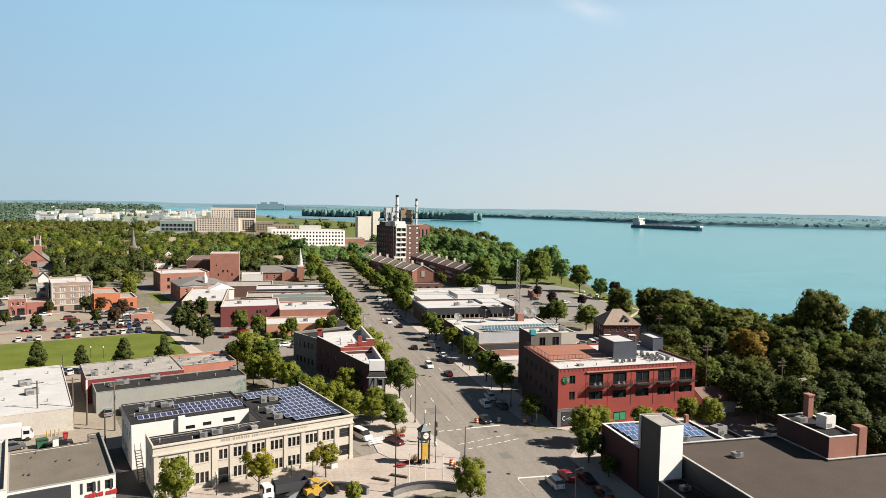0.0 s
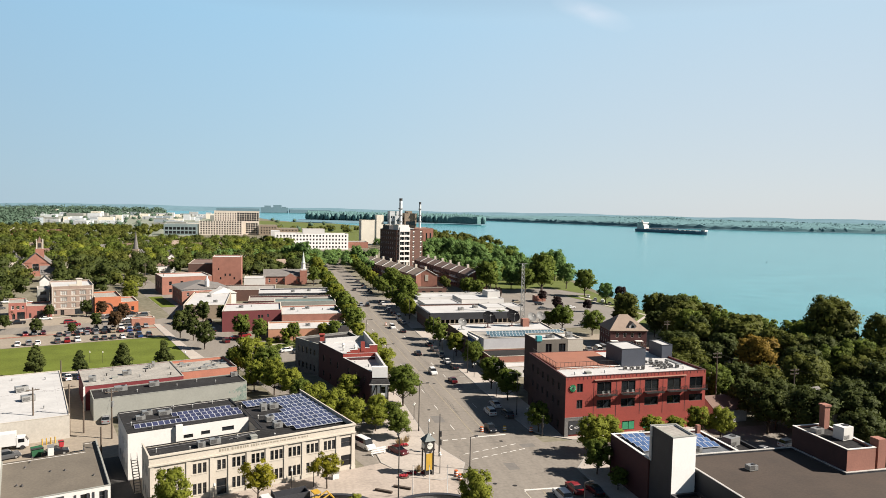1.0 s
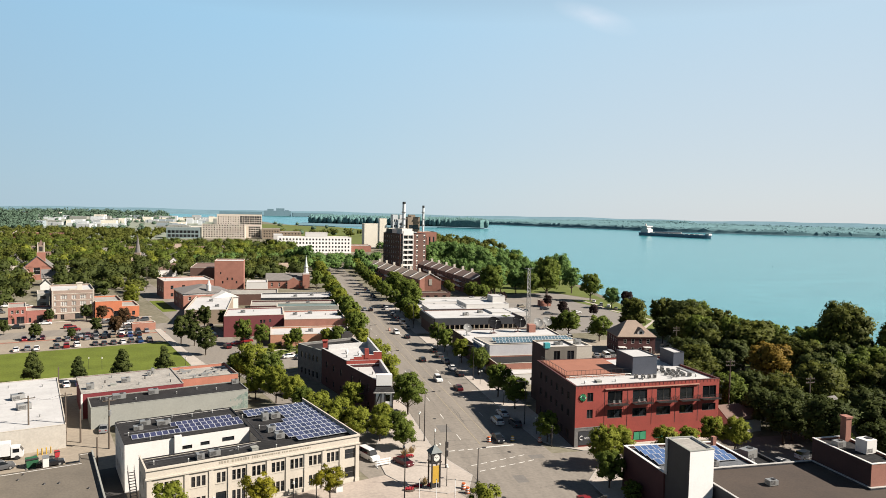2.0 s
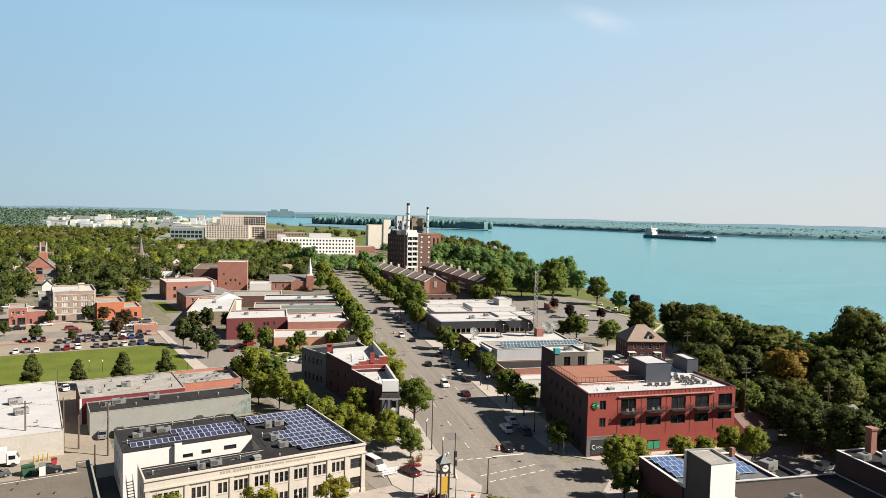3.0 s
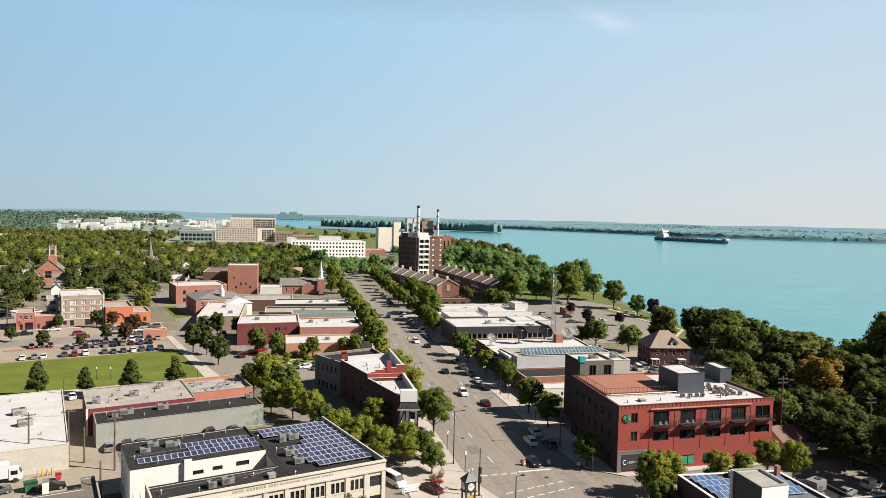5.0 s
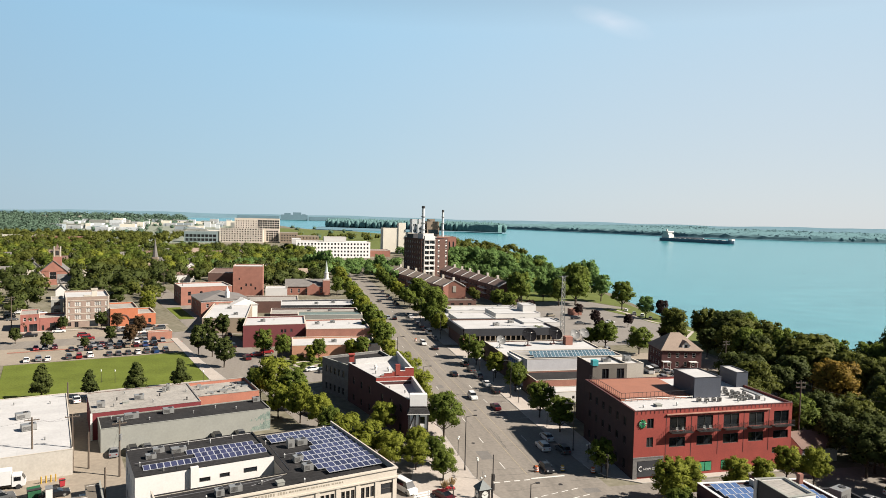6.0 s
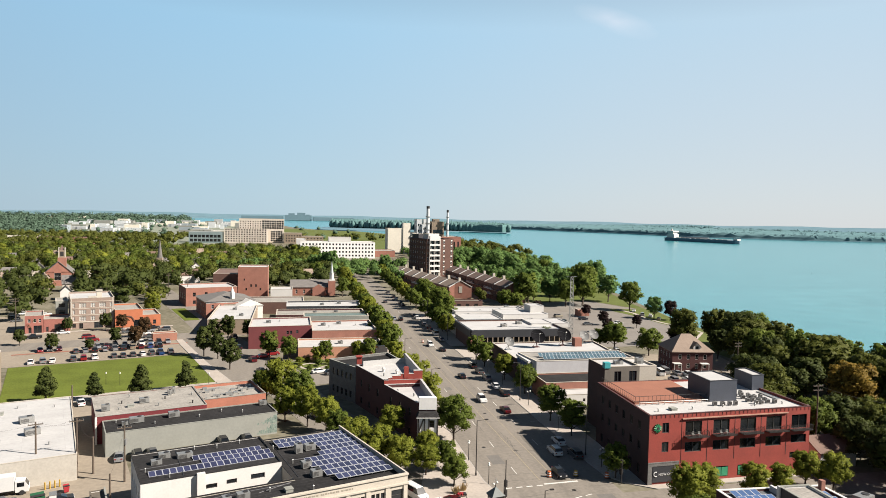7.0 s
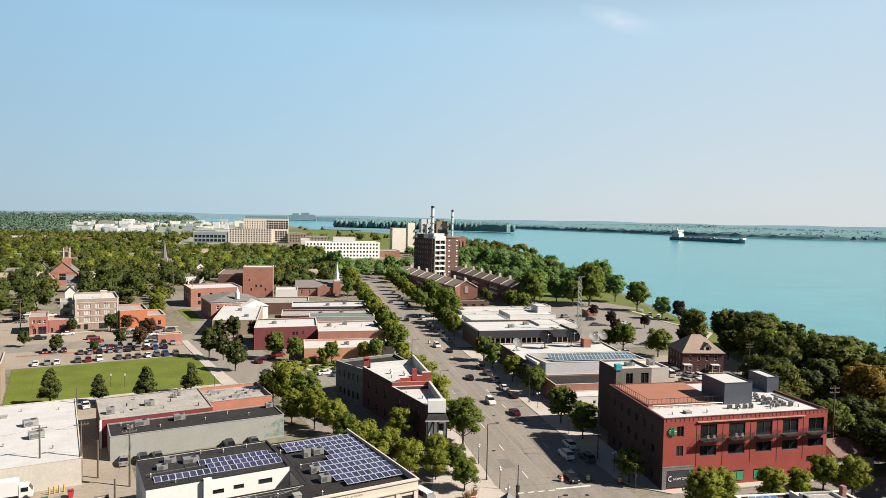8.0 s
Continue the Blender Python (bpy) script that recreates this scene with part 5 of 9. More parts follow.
# standing seams under the inn's roof line
bm = bmesh.new()
for k in range(38):
    s = 0.5 + 0.93 * k
    box(bm, s, s + 0.07, -0.05, -0.005, 12.52, 13.08)
seams = on(inn, part("seam_band", bm, DARKBRICK, None, "ribbed red band under the roof line", kind="stuff"))
seams.matrix_parent_inverse = light_bar.matrix_parent_inverse

# ---- pitched roofs ----
def house(name, label, category, at, turn, w, d, eave, ridge, wall, roof, hip=0.0, windows=None, group="", over=0.4, frame=None):
    """A house with a ridge along its width; hip: how far the ridge ends stand in."""
    ob = thing(name, label, category, at, turn, group)
    x, y = w / 2, d / 2
    pts = [(-x, -y), (x, -y), (x, y), (-x, y)]
    bm = bmesh.new()
    for i in range(4):
        p, q = pts[i], pts[(i + 1) % 4]
        spec = (windows or {}).get(i, [])
        holes = grid_holes((Vector(q) - Vector(p)).length, *spec) if isinstance(spec, tuple) else spec
        facade(bm, p, q, 0, eave, holes)
        if holes:
            window_set(ob, p, q, holes, frame=frame or WHITEFRAME, bars=(1, 2))
    if not hip:
        for s in (-x, x):
            tri = [bm.verts.new(c) for c in ((s, -y, eave), (s, y, eave), (s, 0, ridge))]
            bm.faces.new(tri if s > 0 else tri[::-1])
    part("wall", bm, wall, ob)
    bm = bmesh.new()
    xo, yo, zo = x + over, y + over, eave - (ridge - eave) / y * over
    r = x + over - hip if hip else x + over
    lo = [(-xo, -yo, zo), (xo, -yo, zo), (xo, yo, zo), (-xo, yo, zo)]
    top = [(-r, 0, ridge), (r, 0, ridge)]
    v = [bm.verts.new(c) for c in lo + top]
    u = [bm.verts.new((c[0], c[1], c[2] + 0.18)) for c in lo + top]
    for q in ((0, 1, 5, 4), (2, 3, 4, 5)):
        bm.faces.new([u[i] for i in q])
        bm.faces.new([v[i] for i in q][::-1])
    for q in ((1, 2, 5), (3, 0, 4)):
        if hip:
            bm.faces.new([u[i] for i in q])
            bm.faces.new([v[i] for i in q][::-1])
    for i, j in ((0, 1), (1, 2), (2, 3), (3, 0)) if hip else ((0, 1), (2, 3), (1, 5), (5, 2), (3, 4), (4, 0)):
        bm.faces.new((v[i], v[j], u[j], u[i]))
    part("roof", bm, roof, ob)
    return ob


# ---- the hip-roofed brick house behind the inn ----
home = house("brick_house", "dark red brick house with a tan hipped roof and dormer", "house", (127.2, 224.5, 0), -10, 13.4, 12.6, 6.4, 11.0, DARKBRICK, TANSHINGLE, 5.5,
             windows={0: (4, ((0.9, 2.5), (3.8, 5.4)), 1.1), 3: (4, ((0.9, 2.5), (3.8, 5.4)), 1.1)})
outline = [(-1.2, 6.8), (1.2, 6.8), (1.2, 7.9), (0.0, 9.1), (-1.2, 7.9)]
bm = bmesh.new()
front, back = [[bm.verts.new((x + 1.6, y, z)) for x, z in outline] for y in (-5.7, -2.4)]
bm.faces.new(front)
bm.faces.new(back[::-1])
for i in range(5):
    bm.faces.new((front[i], front[i - 1], back[i - 1], back[i]))
bmesh.ops.recalc_face_normals(bm, faces=bm.faces[:])
dormer = part("dormer", bm, WHITEFRAME, home, "white gabled dormer")
block("dormer_window", 1.15, 2.05, -5.76, -5.69, 7.1, 8.0, GLASS, dormer)
for k in (-1, 1):
    bm = bmesh.new()
    lo, hi = (1.6 + k * 1.5, 7.62), (1.6, 9.12)
    v = [bm.verts.new(c) for y in (-5.95, -2.2) for c in ((lo[0], y, lo[1]), (hi[0], y, hi[1]), (hi[0], y, hi[1] + 0.16), (lo[0], y, lo[1] + 0.16))]
    for q in ((0, 1, 2, 3), (7, 6, 5, 4), (3, 2, 6, 7), (0, 4, 5, 1), (0, 3, 7, 4), (1, 5, 6, 2)):
        bm.faces.new([v[i] for i in q])
    bmesh.ops.recalc_face_normals(bm, faces=bm.faces[:])
    part("dormer_roof", bm, TANSHINGLE, home)
for x in (-5.5, 3.5):
    bm = bmesh.new()
    box(bm, x - 1.3, x + 1.3, -8.4, -6.45, 2.6, 2.8)
    for dx in (-1.2, 1.1):
        box(bm, x + dx, x + dx + 0.12, -8.3, -8.18, 0, 2.6)
    part("porch", bm, WHITEFRAME, home, "white painted porch")

# ---- dishes, mast, cornice and panels east of the avenue ----
DISHBLACK = surface("black_mesh_dish", (0.00428, 0.00428, 0.00535), 0.9, vary=0.3, size=1, spec=0.1)
DISHGREY = surface("grey_mesh_dish", (0.107, 0.107, 0.102), 0.7, vary=0.3, size=1)


def dish(x, y, z0, r, dark, tilt, turn):
    ob = thing("satellite_dish", ("large black" if dark else "large pale grey") + " satellite dish on a steel roof stand", "satellite dish", (x, y, z0), turn, "roof dishes")
    mat = DISHBLACK if dark else DISHGREY
    bm = bmesh.new()
    m = Matrix.Translation((0, -0.3, r + 0.9)) @ Matrix.Rotation(radians(90 - tilt), 4, "X")
    rings = []
    for k in range(6):
        a = k / 5
        rings.append([bm.verts.new(m @ Vector((r * a * math.cos(t), r * a * math.sin(t), 0.35 * r * a * a))) for t in [2 * math.pi * i / 24 for i in range(24)]] if k else [bm.verts.new(m @ Vector((0, 0, 0)))] * 24)
    for k in range(5):
        for i in range(24):
            j = (i + 1) % 24
            q = [rings[k][i], rings[k + 1][i], rings[k + 1][j], rings[k][j]]
            q = list(dict.fromkeys(q))
            bm.faces.new(q)
    bmesh.ops.recalc_face_normals(bm, faces=bm.faces[:])
    bmesh.ops.solidify(bm, geom=bm.faces[:], thickness=0.06)
    part("reflector", bm, mat, ob)
    bm = bmesh.new()
    for t in (0.4, 2.5, 4.6):
        tube(bm, m @ Vector((r * 0.9 * math.cos(t), r * 0.9 * math.sin(t), 0.28 * r)), m @ Vector((0, 0, r * 0.85)), 0.03, n=4)
    part("feed_arm", bm, STEEL, ob)
    bm = bmesh.new()
    tube(bm, m @ Vector((0, 0, r * 0.78)), m @ Vector((0, 0, r * 0.95)), 0.16, n=8)
    part("feed_horn", bm, WHITEFRAME, ob)
    bm = bmesh.new()
    tube(bm, (0, 0.3, 0), (0, 0.0, r + 0.8), 0.14, n=8)
    for dx in (-0.9, 0.9):
        tube(bm, (dx, 1.0, 0), (0, 0.1, r * 0.9), 0.06, n=5)
    box(bm, -1.1, 1.1, -0.6, 1.2, 0, 0.12)
    part("stand", bm, DARKBRICK if dark else STEEL, ob)


for x, y, r, dk in ((66.9, 229.5, 1.6, 0), (77.6, 232.5, 2.5, 1), (87.6, 234.5, 2.5, 1), (95.8, 236.5, 1.8, 0), (100.0, 238.2, 1.8, 0)):
    dish(x, y, 6.1, r, dk, 38, 8)
on(dishes, block("brick_shaft", 90.9, 93.4, 232, 234.6, 6.1, 8.9, BRICK, None, "red brick roof shaft"))
mast = thing("lattice_mast", "tall grey steel lattice radio mast", "mast", (101.6, 261.5, 0))
legs = [(-1.1, -1.1), (1.1, -1.1), (0, 1.2)]
for x, y in legs:
    bm = bmesh.new()
    tube(bm, (x, y, 0), (x * 0.62, y * 0.62, 30.5), 0.14, 0.1, 5)
    part("leg", bm, STEEL, mast)
for k in range(15):
    z0, z1 = 30.5 * k / 15, 30.5 * (k + 1) / 15
    f0, f1 = 1 - 0.38 * k / 15, 1 - 0.38 * (k + 1) / 15
    for i in range(3):
        (ax, ay), (bx, by) = legs[i], legs[(i + 1) % 3]
        for p, q in (((ax * f0, ay * f0, z0), (bx * f1, by * f1, z1)), ((bx * f0, by * f0, z0), (ax * f1, ay * f1, z1)), ((ax * f1, ay * f1, z1), (bx * f1, by * f1, z1))):
            bm = bmesh.new()
            tube(bm, p, q, 0.07, n=4)
            part("brace", bm, STEEL, mast)
bm = bmesh.new()
for k in range(4):
    tube(bm, (0.9, -0.6 + 0.3 * k, 30.4), (2.4, -0.6 + 0.3 * k, 30.6), 0.05, n=4)
    tube(bm, (-2.2, -0.6 + 0.3 * k, 30.5), (-0.7, -0.6 + 0.3 * k, 30.3), 0.05, n=4)
part("antenna", bm, STEEL, mast)
mast.matrix_basis = mast.matrix_basis @ Matrix.Diagonal((0.85, 0.85, 0.88, 1))
solar_array([(0, 22), (0, 22)], (69.6, 203.4, 8.15), 0.0, "two rows of pale teal solar panels on a white roof", 26, 1.12, 2.0, 1.4, surface("pale_teal_cells", (0.0428, 0.0803, 0.102), 0.4, vary=0.2, size=0.8, random_tint=0.5))
BLUEPAINT = surface("blue_paint", (0.0268, 0.0642, 0.161), 0.6, vary=0.2, size=1)
corn = thing("shop_cornice", "ornate blue and white painted cornice", "cornice", (65.1, 208.4, 5.8), 90.6)
block("frieze", -4.9, 4.9, 0.02, 0.5, 0, 1.6, WHITEFRAME, corn)
block("crown_moulding", -5.1, 5.1, 0.0, 0.9, 1.6, 2.3, WHITEFRAME, corn)
for k in range(6):
    bm = bmesh.new()
    box(bm, -4.6 + 1.65 * k, -3.9 + 1.65 * k, 0.5, 0.8, 0.3, 1.6)
    part("bracket", bm, BLUEPAINT, corn, "blue painted bracket")
block("blue_band", -4.95, 4.95, 0.5, 0.62, 0.0, 0.3, BLUEPAINT, corn)
on(rear_inn, block("teal_cap", 68.4, 69.8, 163.3, 164.6, 14.9, 16.2, surface("teal_paint", (0.0268, 0.225, 0.241), 0.6, vary=0.15, size=1), None, "bright teal corner cap"))
roof_unit((79.4, 168, 14.6), 0, (1.6, 1.4, 1.6))
roof_unit((74, 168, 14.7), 0, (2.0, 1.5, 0.9))
# bank front and roofs
bm = bmesh.new()
box(bm, 62.0, 99.4, 259.4, 260.0, 4.6, 7.3)
box(bm, 61.9, 62.5, 259.4, 284, 4.6, 7.3)
on(bank_e, part("fascia", bm, CHARCOAL, None, "deep charcoal fascia"))
for k in range(16):
    bm = bmesh.new()
    box(bm, 66.4 + 2.0 * k, 66.75 + 2.0 * k, 259.3, 259.95, 0, 4.6)
    on(bank_e, part("column", bm, TANBRICK, None))
bm = bmesh.new()
box(bm, 66.5, 98, 259.85, 259.98, 0.4, 4.4)
on(bank_e, part("glazing", bm, GLASS, None, "dark shop glazing"))
on(bank_e, block("brick_pier", 62.2, 66.2, 259.2, 260.0, 0, 4.6, BRICK, None, "brick corner pier"))
on(bank_e, block("sign_panel", 63.3, 65.3, 259.05, 259.18, 2.9, 3.8, CHARCOAL))
sheds = ((66, 82, 284.2, 300, 7.4), (84, 103.8, 290, 306, 8.4), (98, 104, 296, 304, 11.0), (68, 100, 308, 320, 7.2), (90, 106, 272, 283.9, 7.4))
for x0, x1, y0, y1, z in sheds:
    building("roof_penthouse", "low white plant room on a white roof", "roof structure", rect(x0, x1, y0, y1), z, WHITEWALL, WHITEROOF, 0.2, base=5.7, coping=WHITEROOF)
for x, y in ((74, 292), (80, 313), (90, 316), (72, 303), (86, 276), (78, 270), (95, 287), (70, 325), (97, 326)):
    roof_unit((x, y, 5.9 if y > 284 else 6.7), 10, (2.2, 1.5, 1.2))
for x, y, z in ((10, 280, 6.5), (16, 283, 6.5), (12, 340, 6.2), (20, 344, 6.2), (-10, 281, 7.6), (8, 316, 5.9), (17, 318, 5.9), (-26, 330, 5.7), (-22, 312, 5.7), (15, 258, 3.7), (24, 258, 3.7)):
    roof_unit((x, y, z), 0, (1.8, 1.2, 1.0))
kiosk_e = building("brick_kiosk", "small red brick booth in the car park", "kiosk", rect(138, 144, 337, 341), 3.2, BRICK, BRICK, 0.2)
kiosk_w = building("brick_booth", "low pink brick shelter beside the car park", "kiosk", town_rect(-16, -7.5, 176.2, 180), 2.9, surface("pink_brick", (0.225, 0.102, 0.0696), 0.9, vary=0.15, size=2), BRICK, 0.2)

building("long_low_shop", "long low shop with a dark brown roof", "shop", [(66.4, 366.8), (97.0, 367.6), (97.4, 376.0), (66.8, 376.4)], 3.9, BROWNBRICK, BROWNROOF, 0.3, coping=DARKBRICK, windows={0: (6, ((0.8, 2.6),), 2.0)})

# ---- near east roofs ----
sol_e = building("solar_shop", "dark brick shop with a grey solar roof", "shop", [(62.4, 98.95), (80.2, 98.95), (80.2, 110.9), (62.4, 111.9)], 7.9, DARKBRICK, SLATEROOF, 0.35, coping=WHITEFRAME, rim=0.4)
solar_array([(0, 3), (0, 4), (0, 4), (0, 3)], (64.3, 102.6, 7.55), 0, "solar panels on a shop roof, tinted pale blue like reflected sky", 9, 1.15, 1.95, 0.12, PALECELLS)
solar_array([(0, 3), (0, 3), (0, 3), (0, 2)], (74.6, 102.2, 7.55), 0, "solar panels on a shop roof, tinted pale blue like reflected sky", 9, 1.15, 1.95, 0.12, PALECELLS)
on(sol_e, solid("party_wall", [(71.0, 99.5), (71.35, 99.5), (71.35, 111.0), (71.0, 111.0)], 7.5, 8.5, WHITEFRAME, None, "low white wall between two roofs"))
on(sol_e, block("chimney_stub", 78.6, 79.3, 109.0, 109.7, 7.5, 9.4, BRICK, None, "short red brick chimney"))
roof_unit((73.0, 101.0, 7.55), 0, (1.5, 1.1, 0.9), "small white rooftop unit beside solar panels")
back_e = building("dark_back_store", "low dark store with a black roof", "shop", [(80.3, 103.2), (87.6, 103.0), (87.6, 110.2), (80.3, 110.6)], 6.2, CHARCOAL, TARROOF, 0.35, coping=DARKMETAL)
roof_unit((84.6, 107.2, 5.85), 20, (2.9, 1.9, 1.7), "bulky grey rooftop cooling unit with twin fans")
roof_unit((82.6, 104.4, 5.85), 5, (1.6, 1.1, 0.9))
# the charcoal flank is the white wall's shadow side, put into the colour
tall_wall = building("white_gable", "tall white party wall with a dark flank", "building", [(62.5, 92.3), (66.9, 92.6), (67.1, 98.6), (62.6, 98.8)], 13.7, BRIGHTWHITE, GREYROOF, 0.2, coping=GREYWALL, flanks={3: (CHARCOAL, "flank wall with its shadow put into charcoal colour")})
on(tall_wall, solid("edge_strip", [(62.38, 98.3), (62.56, 98.3), (62.57, 98.85), (62.4, 98.85)], 7.9, 13.8, WHITEFRAME, None, "white corner strip"))
brown_roof = building("gravel_roof_store", "long dark store with a brown gravel roof", "shop", [(67.3, 50), (104, 50), (104, 86.9), (90.5, 86.9), (90.5, 98.7), (67.3, 98.85)], 8.1, CHARCOAL, DARKGRAVEL, 0.3, coping=PALECOPING, rim=0.28)
low_e = building("dark_side_shed", "low dark lean-to with a tarred roof", "shop", [(62.5, 50), (67.2, 50), (67.2, 92.2), (62.5, 92.2)], 4.6, CHARCOAL, TARROOF, 0.3, coping=CHARCOAL)
for k, (y, w) in enumerate(((88.5, 1.6), (83.0, 1.1), (77.5, 1.8))):
    roof_unit((64.8 + 0.4 * (k % 2), y, 4.35), 4, (w, 1.0, 0.9))
brick_e = building("brick_annex", "red brick annex rising over a brown roof, black tar roof", "building", [(90.6, 87.0), (96.2, 87.0), (97.6, 99.3), (91.0, 99.3)], 11.7, BRICK, TARROOF, 0.3, coping=WHITEFRAME, flanks={3: (SHADEBRICK, "dark brick flank wall with its shade in the colour")})
on(brick_e, block("brick_pier", 96.9, 98.5, 87.2, 88.9, 7.6, 12.9, BRICK, None, "tall brick pier on the roof"))
on(brick_e, block("chimney", 95.9, 97.0, 97.4, 98.6, 11, 15.4, BRICK, None, "tall red brick chimney"))
on(brick_e, block("chimney_cap", 95.75, 97.15, 97.25, 98.75, 15.4, 15.7, BRICK))
roof_unit((95.0, 92.4, 11.4), 8, (2.3, 2.0, 2.3), "tall white rooftop cooling unit with twin fans", WHITEFRAME)
roof_unit((92.6, 95.4, 11.4), 8, (1.8, 1.3, 1.1))
roof_unit((76.5, 91.5, 7.8), 4, (1.6, 1.2, 0.9))
house("white_cottage", "small house with a brown shingled roof behind the inn", "house", (106, 139.5, 0), 4, 9, 8, 3.2, 5.4, WHITEWALL, BROWNSHINGLE)
house("shaded_house", "weathered grey house under the trees", "house", (122, 131, 0), 12, 10, 9, 5.4, 8.4, GREYWALL, SHINGLE, windows={0: (3, ((1, 2.4), (3.4, 4.8)), 0.9)})
house("shaded_house", "weathered white house under the trees", "house", (139, 150, 0), -8, 10, 9, 5.4, 8.4, WHITEWALL, SHINGLE, windows={0: (3, ((1, 2.4), (3.4, 4.8)), 0.9)})

# green-teal patches on the warehouse's end wall, ragged towards the bare blocks
rnd = random.Random(41)
bm = bmesh.new()
u = -9.6
while u < -5.25:
    w = rnd.uniform(0.25, 0.5)
    f = (u + 9.6) / 4.3
    for z0, z1 in ((0.3, 0.9 + 1.6 * f + rnd.uniform(-0.3, 0.4)), (2.6 + rnd.uniform(-0.3, 0.3), 2.8 + 1.7 * f + rnd.uniform(-0.4, 0.2))):
        if z1 > z0 + 0.1:
            a, b2 = town(u, 52.985), town(min(u + w * 0.85, -5.22), 52.985)
            bm.faces.new([bm.verts.new(c) for c in ((*a, z0), (*b2, z0 + 0.1), (*b2, min(z1, 4.5)), (*a, min(z1, 4.5) - 0.2))])
    u += w
on(grey_shed, part("wall_patches", bm, WALLGREEN, None, "ragged green-teal patches on the end wall", kind="stuff"))

# ---- public buildings west ----
def spire(parent, x, y, z0, z1, r, material, n=8, name="spire"):
    bm = bmesh.new()
    tube(bm, (x, y, z0), (x, y, z1), r, 0.04, n)
    return part(name, bm, material, parent)


church = house("church", "brick church with a grey roof and white steeple", "church", (9.5, 436, 0), 0, 24, 15, 5.0, 8.6, BRICK, SHINGLE, windows={0: (5, ((1.2, 3.6),), 1.0)})
block("tower", 9.6, 13.8, -8.5, -4.3, 0, 8.6, BRICK, church, "square brick church tower")
block("belfry_base", 9.9, 13.5, -8.2, -4.6, 8.6, 9.5, WHITEFRAME, church)
bm = bmesh.new()
tube(bm, (11.7, -6.4, 9.5), (11.7, -6.4, 13.0), 1.35, 1.2, 8)
tube(bm, (11.7, -6.4, 13.0), (11.7, -6.4, 13.3), 1.5, 1.5, 8)
part("belfry", bm, WHITEFRAME, church, "white octagonal belfry")
spire(church, 11.7, -6.4, 13.3, 20.2, 1.0, surface("pale_copper", (0.331, 0.373, 0.349), 0.6, vary=0.1, size=1))
bm = bmesh.new()
v = [bm.verts.new(c) for c in ((0.5, -9.8, 0), (7.5, -9.8, 0), (7.5, -9.8, 4.6), (4, -9.8, 7.0), (0.5, -9.8, 4.6))]
bm.faces.new(v)
part("gable_front", bm, BRICK, church)
block("front_wing", 0.5, 7.5, -9.75, -7.5, 0, 4.6, BRICK, church)
on(town_hall, solid("trim_band", inset([town(12, 224), town(34, 224), town(34, 248), town(12, 248)], -0.1), 7.0, 7.5, WHITEFRAME, None, "white cornice band"))
bm = bmesh.new()
c = Vector((*town(23, 236), 0))
poly = inset([town(11.6, 223.6), town(34.4, 223.6), town(34.4, 248.4), town(11.6, 248.4)], -0.2)
lo = [bm.verts.new((*p, 7.75)) for p in poly]
r0, r1 = bm.verts.new((*town(23, 233), 10.6)), bm.verts.new((*town(23, 239), 10.6))
for f in ((lo[0], lo[1], r0), (lo[1], lo[2], r1, r0), (lo[2], lo[3], r1), (lo[3], lo[0], r0, r1)):
    bm.faces.new(f)
on(town_hall, part("hipped_roof", bm, SHINGLE, None, "grey hipped roof"))
bm = bmesh.new()
ux, uy = town(24, 226)
tube(bm, (ux, uy, 8.5), (ux, uy, 11.5), 1.1, n=8)
tube(bm, (ux, uy, 11.5), (ux, uy, 14.0), 0.9, 0.05, 8)
on(town_hall, part("cupola", bm, WHITEFRAME, None, "small white cupola"))
on(town_hall, solid("white_gable_wing", town_rect(24.5, 36.0, 218, 223.9), 0, 5.8, WHITEWALL, None, "white columned portico"))
bm = bmesh.new()
a = [Vector((*town(u, v), z)) for u, v, z in ((24.0, 217.6, 5.8), (36.5, 217.6, 5.8), (30.25, 217.6, 8.6), (24.0, 226.4, 5.8), (36.5, 226.4, 5.8), (30.25, 226.4, 8.6))]
v = [bm.verts.new(p) for p in a]
for q in ((0, 1, 2), (5, 4, 3), (0, 2, 5, 3), (2, 1, 4, 5)):
    bm.faces.new([v[i] for i in q])
on(town_hall, part("pediment_roof", bm, WHITEFRAME, None, "white pedimented roof"))
bm = bmesh.new()
prism(bm, town_rect(-35.5, -32.5, 215.95, 216.5), 12.4, 13.1)
on(bank, part("crest", bm, LIMESTONE, None, "raised pale crest"))
bm = bmesh.new()
prism(bm, town_rect(-32.2, -30.2, 222, 224), 11.8, 14.6)
prism(bm, town_rect(-32.5, -29.9, 221.7, 224.3), 14.6, 14.9)
on(bank, part("roof_turret", bm, LIMESTONE, None, "small pale stone roof turret"))
bm = bmesh.new()
prism(bm, town_rect(-42, -26, 215.9, 215.99), 2.6, 3.0)
on(bank, part("shop_band", bm, LIMESTONE, None, "pale stone band over the ground floor"))
for u in (-41.8, -26.7):
    bm = bmesh.new()
    prism(bm, town_rect(u, u + 0.4, 215.9, 216), 0, 12.4)
    on(bank, part("corner_quoin", bm, LIMESTONE, None))
bm = bmesh.new()
for z in (5.45, 8.15, 10.9):
    prism(bm, town_rect(-42, -26, 215.9, 215.99), z, z + 0.2)
on(bank, part("string_course", bm, LIMESTONE, None))
chapel = house("red_church", "red brick church with a square tower", "church", (-147, 498, 0), 104, 26, 15.5, 8.0, 15.0, BRICK, SHINGLE, windows={0: (5, ((2, 5.5),), 1.2), 3: [(5.4, 9.1, 3.5, 8.6), (1.5, 3.0, 0.2, 3.4), (11.4, 12.9, 2, 6)]})
